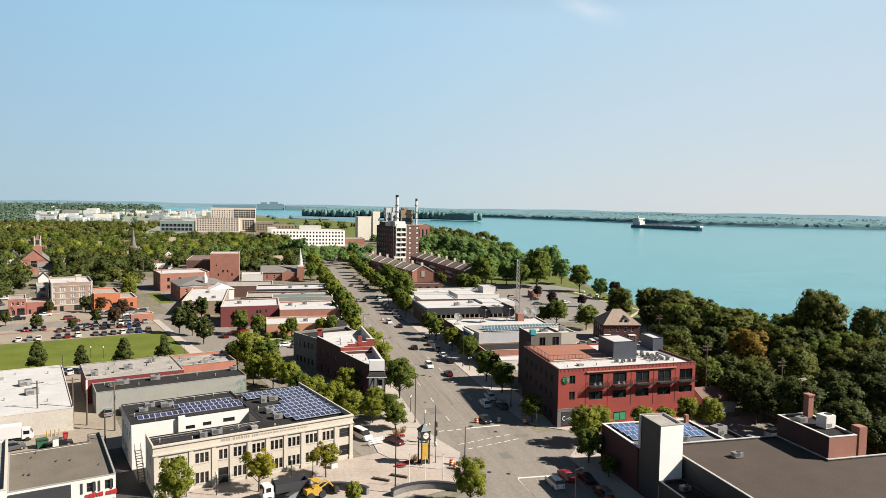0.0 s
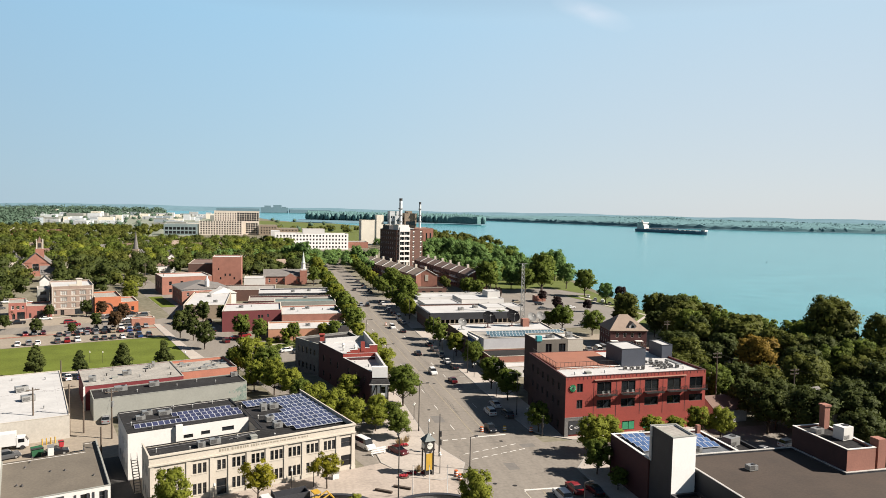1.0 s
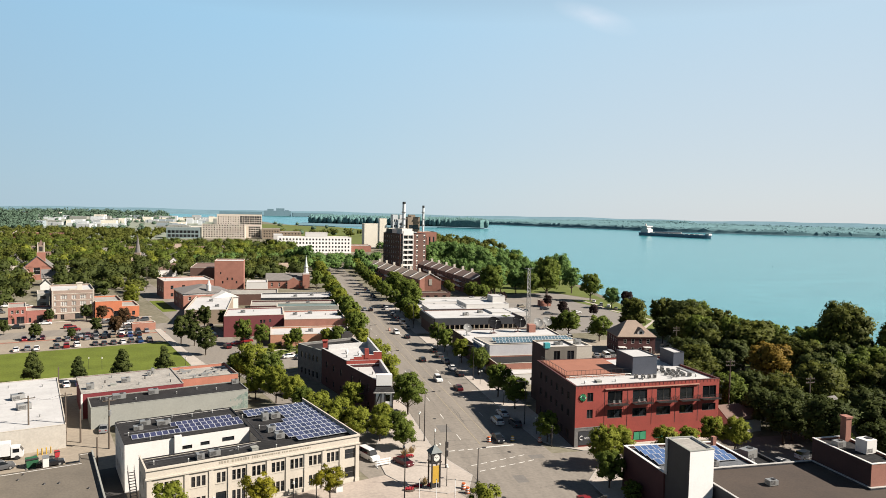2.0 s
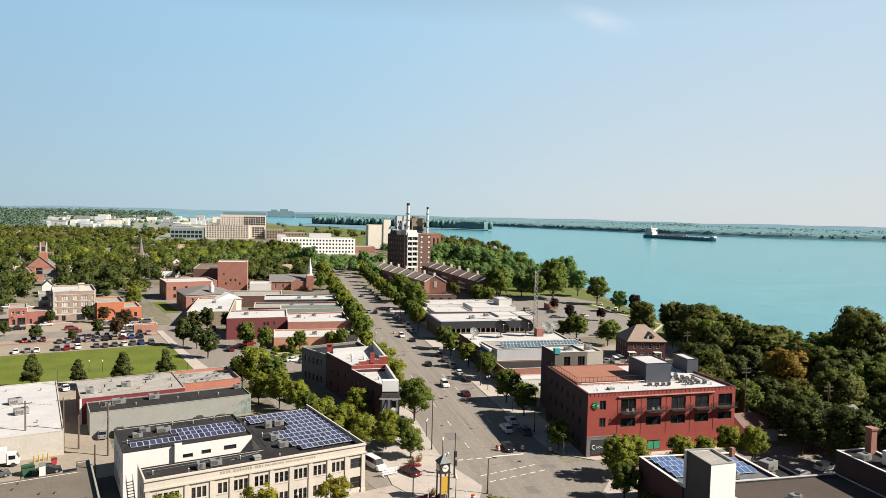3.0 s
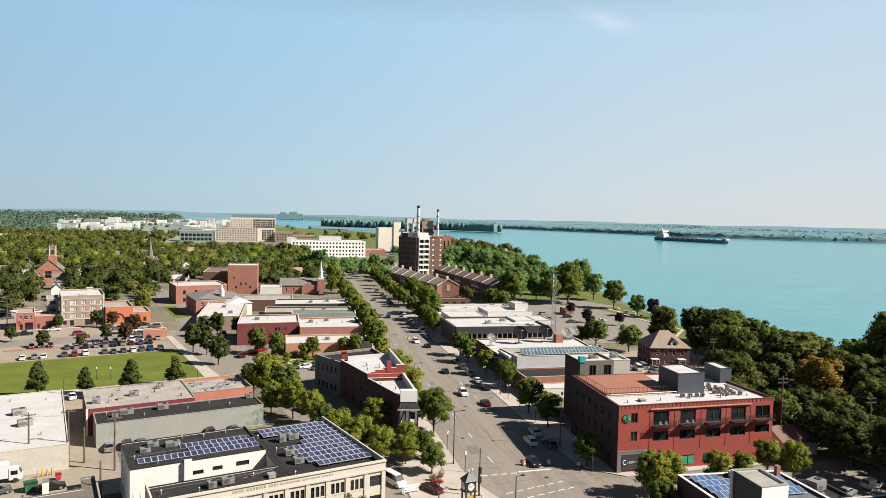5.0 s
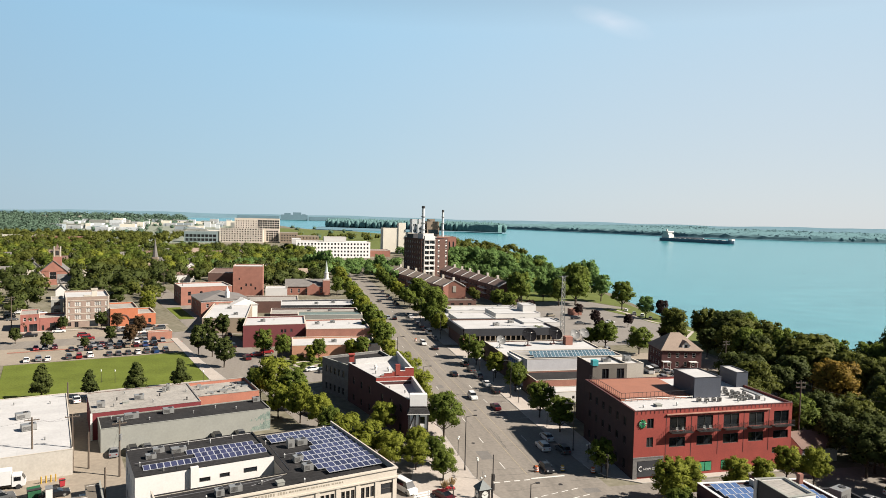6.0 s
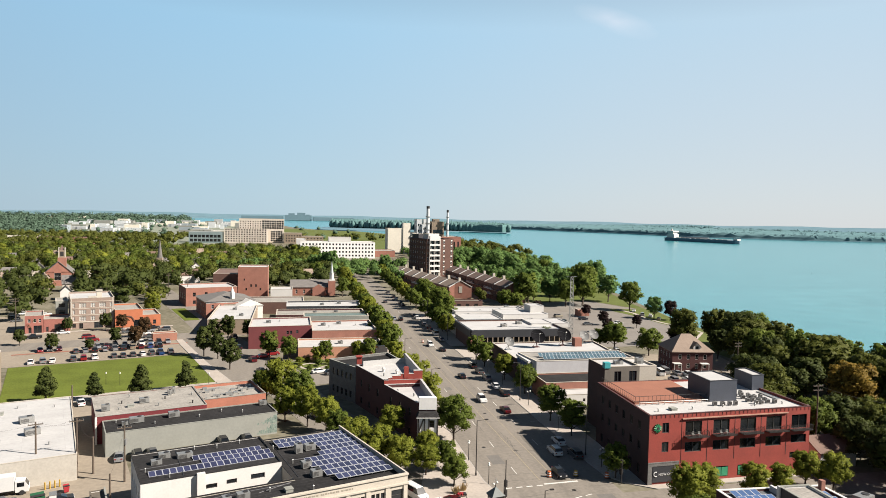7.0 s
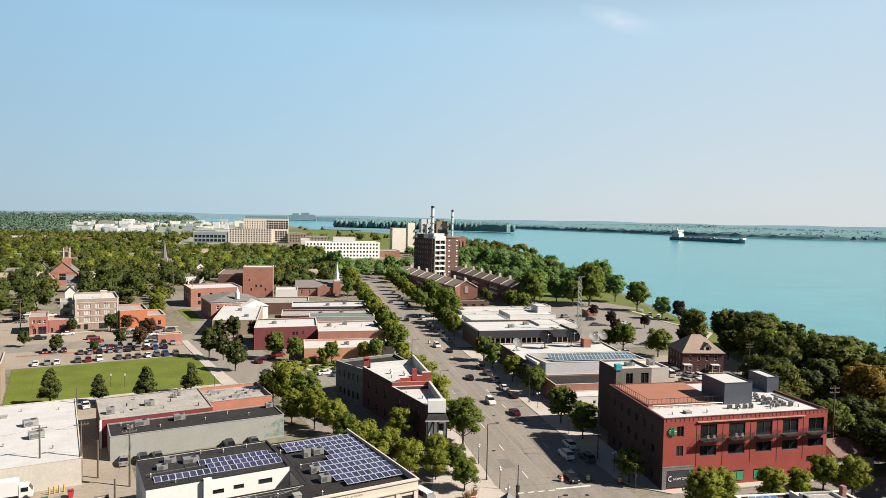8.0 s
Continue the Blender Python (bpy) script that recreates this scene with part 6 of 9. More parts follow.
block("tower", -11.5, -6.8, -4.2, 0.5, 0, 17.5, BRICK, chapel, "square brick church tower")
block("belfry", -11.1, -7.2, -3.8, 0.1, 17.5, 22.0, TANBRICK, chapel)
spire(chapel, -9.15, -1.85, 22.0, 25.5, 2.2, BROWNSHINGLE, 4)
bm = bmesh.new()
for x in (-11.14, -7.64):
    for y in (-3.84, -0.36):
        box(bm, x, x + 0.5, y, y + 0.5, 17.5, 23.8)
part("pinnacle", bm, LIMESTONE, chapel)
bm = bmesh.new()
box(bm, -11.18, -11.1, -2.8, -0.9, 18.4, 21.2)
part("louvre", bm, DARKMETAL, chapel)
rnd = random.Random(23)
tones = (WHITEWALL, TANBRICK, GREYWALL, BRICK, LIMESTONE)
roofs = (SHINGLE, BROWNSHINGLE, TANSHINGLE, SHINGLE)
HOMES = []
for i in range(14):
    for j in range(7):
        x, y = -330 + i * 26 + rnd.uniform(-6, 6), 455 + j * 46 + rnd.uniform(-8, 8)
        if x > 8 or x < -0.72 * y or math.dist((x, y), (-141, 500)) < 34 or (x > -75 and y < 480):
            continue
        HOMES.append((x, y))
for x, y in HOMES:
    house("dwelling", ("white", "tan brick", "grey", "red brick", "cream")[k] + " pitched-roof house among the trees" if (k := rnd.randrange(5)) >= 0 else "", "house", (x, y, 0), 17.5 + 90 * rnd.randrange(2), rnd.uniform(9, 13), rnd.uniform(8, 10), rnd.uniform(4.5, 6.5), rnd.uniform(8.5, 11), tones[k], roofs[rnd.randrange(4)],
          windows={0: (2, ((3.0, 4.2),), 0.9)} if int(x) % 4 == 0 else None, group="houses in the woods")
house("white_cottage", "small white house in front of the red church", "house", (-119, 416, 0), 107.5, 7, 5.5, 4.6, 7.4, WHITEWALL, SHINGLE, windows={0: (2, ((1.0, 2.2), (2.9, 4.1)), 0.8)})
steeple = thing("far_steeple", "slender grey church spire among trees", "church", (-98, 560, 0))
block("tower", -2, 2, -2, 2, 0, 13, TANBRICK, steeple)
spire(steeple, 0, 0, 13, 27, 2.0, SHINGLE, 8)

# ---- terraces, tower and plant by the avenue's end ----
def terrace(p, q, depth, units, label, tone, group, eave=6.6, ridge=10.0, tiles=None):
    p, q = Vector(p), Vector(q)
    e = (q - p).normalized()
    ang = math.degrees(math.atan2(e.y, e.x))
    step = (q - p).length / units
    for k in range(units):
        c = p + e * step * (k + 0.5)
        w = step
        ob = house("townhouse", label, "townhouse", (c.x, c.y, 0), ang, w - 0.06, depth, eave, ridge, tone, tiles or BROWNSHINGLE, over=0.02, group=group,
                   windows={2: (3, ((0.9, 2.6), (3.8, 5.4)) + (((6.4, 8.2),) if eave > 8 else ()), 1.3)}, frame=FRAME)
        bm = bmesh.new()
        x = -w / 2 + 0.2
        for s in (-1, 1):
            v = [bm.verts.new(c2) for c2 in ((x - 0.42, s * depth / 2 * 1.02, eave), (x + 0.42, s * depth / 2 * 1.02, eave), (x + 0.42, 0, ridge + 0.1), (x - 0.42, 0, ridge + 0.1), (x - 0.42, s * depth / 2 * 1.02, eave + 0.5), (x + 0.42, s * depth / 2 * 1.02, eave + 0.5), (x + 0.42, 0, ridge + 0.6), (x - 0.42, 0, ridge + 0.6))]
            for qd in ((4, 5, 6, 7), (0, 1, 5, 4), (1, 2, 6, 5), (3, 0, 4, 7)):
                bm.faces.new([v[i] for i in qd])
        part("party_wall", bm, WHITEFRAME, ob, "white party wall coping")
        block("chimney", x - 0.5, x + 0.9, -0.6, 0.8, ridge - 0.8, ridge + 2.2, LIMESTONE, ob, "pale chimney")
        for z in (3.0, 5.9)[:2 if eave > 8 else 1]:
            bm = bmesh.new()
            box(bm, -w * 0.36, w * 0.36, depth / 2, depth / 2 + 1.6, z, z + 0.2)
            rail(bm, (-w * 0.36, depth / 2 + 1.5, z + 0.2), (w * 0.36, depth / 2 + 1.5, z + 0.2), 1.0, 0.6, 0.05)
            part("balcony", bm, WHITEFRAME if k % 2 else DARKMETAL, ob)
    return ob


terrace((95, 411), (77, 529), 13, 7, "brick townhouse with a brown roof and white coping", BRICK, "west townhouses", tiles=TANSHINGLE)
# darker brick than the west row: its shade is put into the colour
terrace((121, 386), (113, 504), 12, 7, "shaded brick townhouse with a brown roof and balconies", BROWNBRICK, "east townhouses", 9.0, 12.0)
gab = thing("terrace_gable", "brick end gable with a white blind window", "gable", (95.4, 410.4, 0), -8.7)
bm = bmesh.new()
prism2 = [(-6.6, 0), (6.6, 0), (6.6, 7.0), (0, 10.6), (-6.6, 7.0)]
a = [bm.verts.new((x, -0.4, z)) for x, z in prism2]
b2 = [bm.verts.new((x, 0.0, z)) for x, z in prism2]
bm.faces.new(a)
bm.faces.new(b2[::-1])
for i in range(5):
    bm.faces.new((a[i], a[i - 1], b2[i - 1], b2[i]))
part("gable_wall", bm, BRICK, gab)
bm = bmesh.new()
for x0, z0, x1, z1 in ((-6.7, 7.0, 0, 10.7), (6.7, 7.0, 0, 10.7)):
    tube(bm, (x0, -0.45, z0), (x1, -0.45, z1), 0.28, n=4)
part("gable_trim", bm, WHITEFRAME, gab, "white gable trim")
block("blind_window", -1.0, 1.0, -0.55, -0.4, 3.4, 7.2, LIMESTONE, gab)
T_A = Vector((100.2, 541))
T_E, T_N = Vector((math.cos(TURN), math.sin(TURN))), Vector((-math.sin(TURN), math.cos(TURN)))
T_POLY = [tuple(T_A), tuple(T_A + T_E * 24), tuple(T_A + T_E * 24 + T_N * 30), tuple(T_A + T_N * 30)]
floors = tuple((1.9 + 4.1 * k, 3.7 + 4.1 * k) for k in range(7))
holes = [(s - 0.6, s + 0.6, a, b) for a, b in floors for s in (0.9, 15.4, 22.2)] + [(s, s + 3.9, a - 0.3, b + 0.5) for a, b in floors for s in (2.3, 7.0)]
tower = building("apartment_tower", "tall brown brick apartment tower with white balconies", "apartment building", T_POLY, 30.2, BROWNBRICK, WHITEROOF, 0.8, windows={0: holes, 3: (7, floors, 1.1)}, frame=WHITEFRAME, bars=(2, 1), coping=CHARCOAL)


def on_tower(x0, x1, y0, y1, z0, z1, name, material, label=""):
    """A block in the tower's own directions, along its front and inwards."""
    bm = bmesh.new()
    box(bm, x0, x1, y0, y1, z0, z1, Matrix.Translation((*T_A, 0)) @ Matrix.Rotation(TURN, 4, "Z"))
    return on(tower, part(name, bm, material, None, label))


for k in range(8):
    on_tower(2.0, 11.2, -1.5, -0.01, 0.2 + 4.1 * k, 1.55 + 4.1 * k if k < 7 else 32.4, "balcony", WHITEWALL, "white balcony parapet")
for x in (1.85, 6.3, 11.0):
    on_tower(x, x + 0.35, -1.45, -0.02, 0, 30.4, "balcony_pier", WHITEFRAME, "white pier between balconies")
for x in (15.4, 22.2):
    for k in range(7):
        on_tower(x - 0.75, x + 0.75, -0.12, -0.01, 3.75 + 4.1 * k, 4.7 + 4.1 * k, "spandrel", WHITEFRAME, "white panel between windows")
building("tower_penthouse", "white plant room on the tower roof", "roof structure", [tuple(T_A + T_E * a + T_N * b) for a, b in ((3, 3), (12.5, 3), (12.5, 12), (3, 12))], 34.2, WHITEWALL, WHITEROOF, 0.3, base=29.4)
building("tower_tank_room", "dark low plant room on the tower roof", "roof structure", [tuple(T_A + T_E * a + T_N * b) for a, b in ((1, 16), (9, 16), (9, 27), (1, 27))], 33.4, CHARCOAL, GREYROOF, 0.3, base=29.4)
PLANT = surface("pale_plant_cladding", (0.42, 0.44, 0.44), 0.6, vary=0.15, size=10)
building("boiler_house", "brown brick boiler house behind the tower", "power plant", rect(176, 204, 850, 890), 22.0, BRICK, GREYROOF, 0.5, windows={0: (5, ((4, 16),), 2.0)})
building("boiler_tower", "pale clad boiler tower", "power plant", rect(149.5, 156, 862, 880), 43, PLANT, GREYROOF, 0.4, windows={0: (2, ((27, 30), (34, 37)), 1.6)})
building("boiler_tower", "lower pale clad boiler tower", "power plant", rect(156.1, 164.5, 860, 880), 37, PLANT, GREYROOF, 0.4, windows={0: (3, ((24, 27), (30, 32)), 1.5)})
building("boiler_tower", "narrow pale clad boiler tower", "power plant", rect(161.5, 166, 880.1, 890), 43, PLANT, GREYROOF, 0.4)
coal = building("boiler_tower", "tan clad boiler tower with dark lower louvres", "power plant", rect(167.5, 183, 856, 880), 40.5, TANBRICK, GREYROOF, 0.4, windows={0: [(1.5, 14, 25, 30.5)]})
on(coal, block("roof_box", 170, 178, 860, 870, 40, 43.5, TANBRICK, None, "tan box on the boiler tower roof"))
building("turbine_hall", "white turbine hall below the stacks", "power plant", rect(140, 175.9, 838, 849.5), 22, PLANT, WHITEROOF, 0.4, windows={0: (6, ((4, 14),), 2.4)})
for x, z, r in ((161.6, 59.5, 2.3), (186.6, 55.3, 1.6)):
    st = thing("chimney_stack", "tall pale steel chimney stack with a dark top", "chimney", (x, 852, 0), 0, "plant stacks")
    bm = bmesh.new()
    tube(bm, (0, 0, 0), (0, 0, z - 3), r, r * 0.85, 14)
    part("shaft", bm, PLANT, st)
    bm = bmesh.new()
    tube(bm, (0, 0, z - 3), (0, 0, z), r * 0.9, r * 0.9, 14)
    part("dark_top", bm, DARKMETAL, st)
    bm = bmesh.new()
    for h in (30, 38, 46):
        tube(bm, (0, 0, h), (0, 0, h + 0.9), r * 1.35, r * 1.35, 14)
    part("gallery", bm, STEEL, st, "round service gallery")
building("elevator_lift", "taller beige shaft on the blank block", "factory", rect(132, 141, 859, 870), 38, BEIGE, WHITEROOF, 0.4)
building("elevator_low", "lower beige block with small windows", "factory", rect(141.1, 149, 862, 885), 26, BEIGE, WHITEROOF, 0.4, windows={0: (2, ((4, 6), (12, 14)), 1.2)})
building("hospital_wing", "white angled hospital wing", "hospital", [(2, 790.1), (12, 790.1), (12, 830), (2, 830)], 18.5, WHITEWALL, WHITEROOF, 0.4)
building("hospital_penthouse", "white plant room on the hospital roof", "roof structure", rect(36, 60, 768, 782), 22.5, WHITEWALL, WHITEROOF, 0.3, base=17)
building("garden_block", "low brick block beside the hospital", "building", rect(88, 112, 790, 820), 7, BRICK, GREYROOF, 0.4)
building("hospital_annex", "stepped beige hospital annex", "hospital", rect(-15, 12, 1100, 1130), 16, TANBRICK, GREYROOF, 0.4, windows={0: (6, ((3, 5), (7, 9), (11, 13)), 2.0)})
building("hospital_annex", "stepped beige hospital annex", "hospital", rect(12.1, 45, 1110, 1140), 11, TANBRICK, GREYROOF, 0.4, windows={0: (6, ((3, 5), (7, 9)), 2.0)})
building("glass_block", "low modern building with blue-green glass bands", "office building", rect(-153, -106, 1090, 1120), 16.5, surface("teal_glass", (0.16, 0.2, 0.2), 0.25, vary=0.2, size=8), WHITEROOF, 0.6, windows={0: (8, ((2, 6), (8, 12)), 4.5)})

# ---- pale works on the plain ----
rnd = random.Random(31)
# the white and blue claddings are dimmed to carry haze in their colour
whites = (surface("hazed_white_cladding", (0.301, 0.313, 0.313), 0.7, vary=0.15, size=12), BEIGE, PLANT, surface("hazed_blue_cladding", (0.193, 0.225, 0.241), 0.7, vary=0.15, size=12), GREYWALL)
for k in range(185):
    f = rnd.random()
    y = rnd.uniform(1500, 2500) if k % 3 else rnd.uniform(2300, 2800)
    x = -0.36 * y + rnd.uniform(-0.02, 0.42) * y * 0.9
    if x > -75 or (x > -170 and y < 1180) or x < -0.31 * y:
        continue
    w, d, h = rnd.uniform(10, 48), rnd.uniform(12, 34), rnd.choice((5, 6, 7, 8, 9, 11, 15))
    m = rnd.randrange(5)
    building("works_shed", ("haze-dulled white", "beige", "pale metal", "pale blue-grey", "grey")[m] + " flat-roofed works building on the plain", "factory", rect(x, x + min(w, 75 if h < 15 else 30), y, y + d), h * 1.05, whites[m], WHITEROOF, 0.4,
             windows={0: (max(2, int(w / 9)), ((2, h * 0.6),), 3.0)} if k % 12 == 0 else None, bars=(1, 1), coping=False)
building("works_hall", "long red-brown works hall", "factory", rect(-330, -262, 1010, 1030), 9, BRICK, BRICK, 0.4)
building("works_hall", "long beige works hall", "factory", rect(-390, -335, 1060, 1085), 9, BEIGE, WHITEROOF, 0.4)
mill = thing("steel_mill", "hazy dark steelworks on the horizon", "factory", (10, 4000, 0))
# horizon haze is put into this blue base colour
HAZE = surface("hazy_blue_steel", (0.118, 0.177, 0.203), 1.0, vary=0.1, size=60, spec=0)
for x0, x1, z in ((-60, 90, 30), (-40, -5, 40), (10, 55, 44), (60, 80, 34), (-300, -70, 22), (100, 330, 20)):
    block("works_block", x0, x1, z * 0.7, 100 + z, 0, z, HAZE, mill)

# ---- trees ----
def foliage(seed, lumps, count, leaf, spread=1.0, inner=0.74, heart=None):
    """Small leaf sprays round a set of limbs' ends; lumps: (x, y, z, radius). Returns vertices, faces and normals."""
    rng = np.random.default_rng(seed)
    lum = np.array(lumps, float)
    weight = lum[:, 3] ** 2
    pick = rng.choice(len(lum), count, p=weight / weight.sum())
    d = rng.normal(size=(count, 3))
    d /= np.linalg.norm(d, axis=1)[:, None]
    d[:, 2] = np.where(d[:, 2] < -0.55, -d[:, 2], d[:, 2])
    rad = lum[pick, 3] * (inner + (1.2 - inner) * rng.random(count) ** 1.5)
    c = lum[pick, :3] + d * rad[:, None] * np.array([1, 1, 0.85]) * spread
    n = d + rng.normal(size=(count, 3)) * 0.4
    n /= np.linalg.norm(n, axis=1)[:, None]
    a = np.cross(n, rng.normal(size=(count, 3)))
    a /= np.linalg.norm(a, axis=1)[:, None]
    b = np.cross(n, a)
    s = (leaf * (0.7 + 0.8 * rng.random(count)))[:, None]
    w = s * (0.6 + 0.4 * rng.random((count, 1)))
    vs = np.stack([c + a * s * 1.2, c - a * s * 0.7 + b * w, c - a * s * 0.7 - b * w], 1).reshape(-1, 3)
    fs = np.arange(count * 3).reshape(-1, 3)
    soft = d * 0.8 + n * 0.3 + np.array([0, 0, 0.1])
    if heart is not None:
        out = c - np.array(heart)
        soft = d * 0.42 + n * 0.28 + out / np.linalg.norm(out, axis=1)[:, None] * 0.5 + np.array([0, 0, 0.08])
    soft /= np.linalg.norm(soft, axis=1)[:, None]
    return vs, fs, np.repeat(soft, 3, axis=0)


def ball(fine):
    """A unit ball of 20 or 80 faces, the core of a limb's foliage."""
    bm = bmesh.new()
    bmesh.ops.create_icosphere(bm, subdivisions=fine, radius=1)
    bm.verts.ensure_lookup_table()
    v = np.array([p.co[:] for p in bm.verts])
    f = np.array([[p.index for p in q.verts] for q in bm.faces])
    bm.free()
    return v, f


BALLS = {k: ball(k) for k in (1, 2)}


def core(x, y, z, r, flat, heart, rng):
    """The dense inside of one limb's foliage."""
    bv, bf = BALLS[1]
    v = bv * np.array([r, r, r * flat]) * (1 + 0.16 * rng.normal(size=(len(bv), 1))) + np.array([x, y, z])
    out = v - np.array(heart)
    n = bv * 0.45 + out / (np.linalg.norm(out, axis=1)[:, None] + 1e-6) * 0.55
    return v, bf, n / (np.linalg.norm(n, axis=1)[:, None] + 1e-6)


def leafy_mesh(name, pieces, material):
    """One mesh of (vertices, faces, normals); the leaves are shaded by the crown's roundness."""
    vs, fs, ns, k = [], [], [], 0
    for v, f, n in pieces:
        vs.append(v)
        ns.append(n)
        fs += (np.asarray(f) + k).tolist()
        k += len(v)
    me = bpy.data.meshes.new(name)
    me.from_pydata(np.concatenate(vs).tolist(), [], fs)
    me.materials.append(material)
    me.polygons.foreach_set("use_smooth", [True] * len(me.polygons))
    me.normals_split_custom_set_from_vertices(np.concatenate(ns).tolist())
    return me


def crown_lumps(seed, radius, low, high, count, shape):
    rnd = random.Random(seed)
    out = []
    for i in range(count):
        f = (i + 0.5) / count
        z = low + (high - low) * (0.12 + 0.76 * f)
        g = (z - low) / (high - low)
        if shape == "cone":
            reach = radius * (1.05 - g) * 0.75
            size = radius * (0.42 - 0.26 * g)
        else:
            reach = radius * math.sqrt(max(0.03, 1 - (2 * g - 0.85) ** 2 / 1.35)) * 0.82
            size = radius * rnd.uniform(0.17, 0.36) * (1.0 if g < 0.7 else 0.85)
        t = i * 2.4 + rnd.uniform(-0.5, 0.5)
        k = reach * rnd.uniform(0.55, 1.05) if i % 4 else reach * 0.2
        out.append((math.cos(t) * k, math.sin(t) * k, z, size))
    return out


CROWNS = {}


def tree_meshes(shape, variant, leafmat, fine=False):
    """A tree 10 m high and about 7 m across."""
    key = (shape, variant, leafmat.name, fine)
    if key in CROWNS:
        return CROWNS[key]
    seed = 11 * variant + len(shape)
    radius, low = (3.5, 2.3) if shape == "round" else (2.7, 1.2) if shape == "cone" else (2.8, 2.0) if shape == "oval" else (3.9, 3.2)
    lumps = crown_lumps(seed, radius, low, 10.0, {"open": 22, "cone": 30, "oval": 44}.get(shape, 56), shape)
    heart = (0, 0, low + (10.0 - low) * 0.42)
    rng = np.random.default_rng(seed + 5)
    count = (6200 if fine else 3000) if shape != "open" else 5200
    pieces = [foliage(seed, lumps, count, 0.185 if fine else 0.27, inner=0.5 if shape != "open" else 0.3, heart=heart)]
    for x, y, z, r in lumps:
        pieces.append(core(x, y, z, r * (0.56 if shape != "open" else 0.15), 0.85, heart, rng))
    crown = leafy_mesh("crown", pieces, leafmat)
    bm = bmesh.new()
    tube(bm, (0, 0, 0), (0.08, 0.05, 2.6), 0.2, 0.15, 7)
    tube(bm, (0.08, 0.05, 2.5), (0.0, 0.0, 7.5), 0.15, 0.05, 6)
    for x, y, z, r in lumps[1:9]:
        tube(bm, (0.05, 0.03, max(1.8, z - 2.2)), (x, y, z), 0.08, 0.03, 5)
    trunk = bpy.data.meshes.new("trunk")
    bm.to_mesh(trunk)
    bm.free()
    trunk.materials.append(BARK)
    CROWNS[key] = (trunk, crown)
    return CROWNS[key]


TREE_RND = random.Random(42)


def tree(x, y, height, label="leafy green street tree with a rounded crown", shape="round", leafmat=None, wide=1.0, group="street trees", z=0.0):
    leafmat = leafmat or LEAF
    trunk, crown = tree_meshes(shape, TREE_RND.randrange(3), leafmat, math.hypot(x, y) < (225 if height < 16 else 330))
    s = height / 10.0
    ob = thing("tree", label, "tree", (x, y, z), TREE_RND.uniform(0, 360), group)
    m = Matrix.Diagonal((s * wide, s * wide, s, 1))
    share("trunk", trunk, ob, m)
    share("crown", crown, ob, m)
    return ob


DG = "dark green tree with a dense crown"
PU = "small purple-leaved ornamental tree"
PK = "large dark green tree in the park"

# by the stone office and plaza
for x, y, h, w in ((-0.7, 112.6, 7.2, 0.95), (10.8, 116.4, 6.4, 0.95)):
    tree(x, y, h, "young yellow-green tree in a pavement pit", "open", LEAF_YELLOW, w * 1.2, "plaza trees")
for x, y, h in ((-13.6, 108.4, 8.6), (32.7, 99.8, 8.3), (14.2, 104.0, 4.0)):
    tree(x, y, h, "leafy green tree on the plaza", "round", LEAF_OLIVE, 1.0, "plaza trees")
# along the side street behind the office
for x, y, h, w in ((11.0, 154.4, 9.0, 1.0), (15.1, 150.4, 8.4, 1.0), (18.8, 146.2, 7.6, 1.0), (25.2, 152.0, 6.4, 1.0), (27.6, 138.9, 6.2, 1.0), (20.0, 166.0, 8.0, 0.95),
                   (23.5, 144.6, 6.2, 1.0), (13.5, 148.7, 6.8, 1.0), (27.6, 146.6, 6.0, 1.0)):
    tree(x, y, h, "leafy green tree lining the side street", "round", LEAF_OLIVE if TREE_RND.random() < 0.6 else LEAF, w * 1.2, "side street trees")
for x, y, h, w in ((-10.2, 213.2, 5.6, 0.9), (-4.6, 195.8, 12.4, 1.1), (0.7, 188.0, 10.8, 1.1), (2.3, 177.8, 9.6, 1.05), (6.2, 172.6, 8.4, 1.0), (-7.6, 200.4, 8.2, 0.95), (8.3, 166.0, 7.4, 1.1), (-2.8, 182.3, 8.4, 1.1)):
    tree(x, y, h, "broad green tree beside the cross street", "round", LEAF_OLIVE if TREE_RND.random() < 0.4 else LEAF, w, "side street trees")
for x, y, h, w in ((-30.3, 259.9, 12.6, 0.9), (-25.3, 254.9, 10.6, 0.95), (-20.1, 238.6, 11.8, 0.95), (-18.0, 291.7, 9.0, 1.0), (-25.1, 288.4, 11.8, 1.0), (-30.4, 289.0, 10.0, 1.0)):
    tree(x, y, h * 0.85, DG, "oval", LEAF_DARK, w * 1.15, "side street trees")
for x, y, h in ((-8.8, 254.2, 9.6), (-2.4, 249.6, 8.4), (9.3, 246.0, 7.4), (23.8, 247.2, 7.8), (20.0, 248.4, 6.6), (6.4, 245.4, 5.6)):
    tree(x, y, h, "green tree in front of the brick shops", "round", LEAF if h > 7 else LEAF_OLIVE, 1.0, "shop trees")
# shrubs of the landscaped corner
for u, v, h in ((20.5, 107, 1.9), (22.2, 110.8, 1.5), (25.4, 112.2, 2.3), (28.0, 109.0, 1.7), (27.0, 117.0, 2.2), (21.0, 117.5, 2.6), (24.2, 119.6, 1.8), (29.0, 113.6, 2.0), (19.6, 113.0, 1.6), (26.0, 106.0, 1.5)):
    tree(*town(u, v), h, "low rounded green shrub in the small lawn", "round", LEAF if int(h * 10) % 2 else LEAF_OLIVE, 1.6, "corner shrubs")
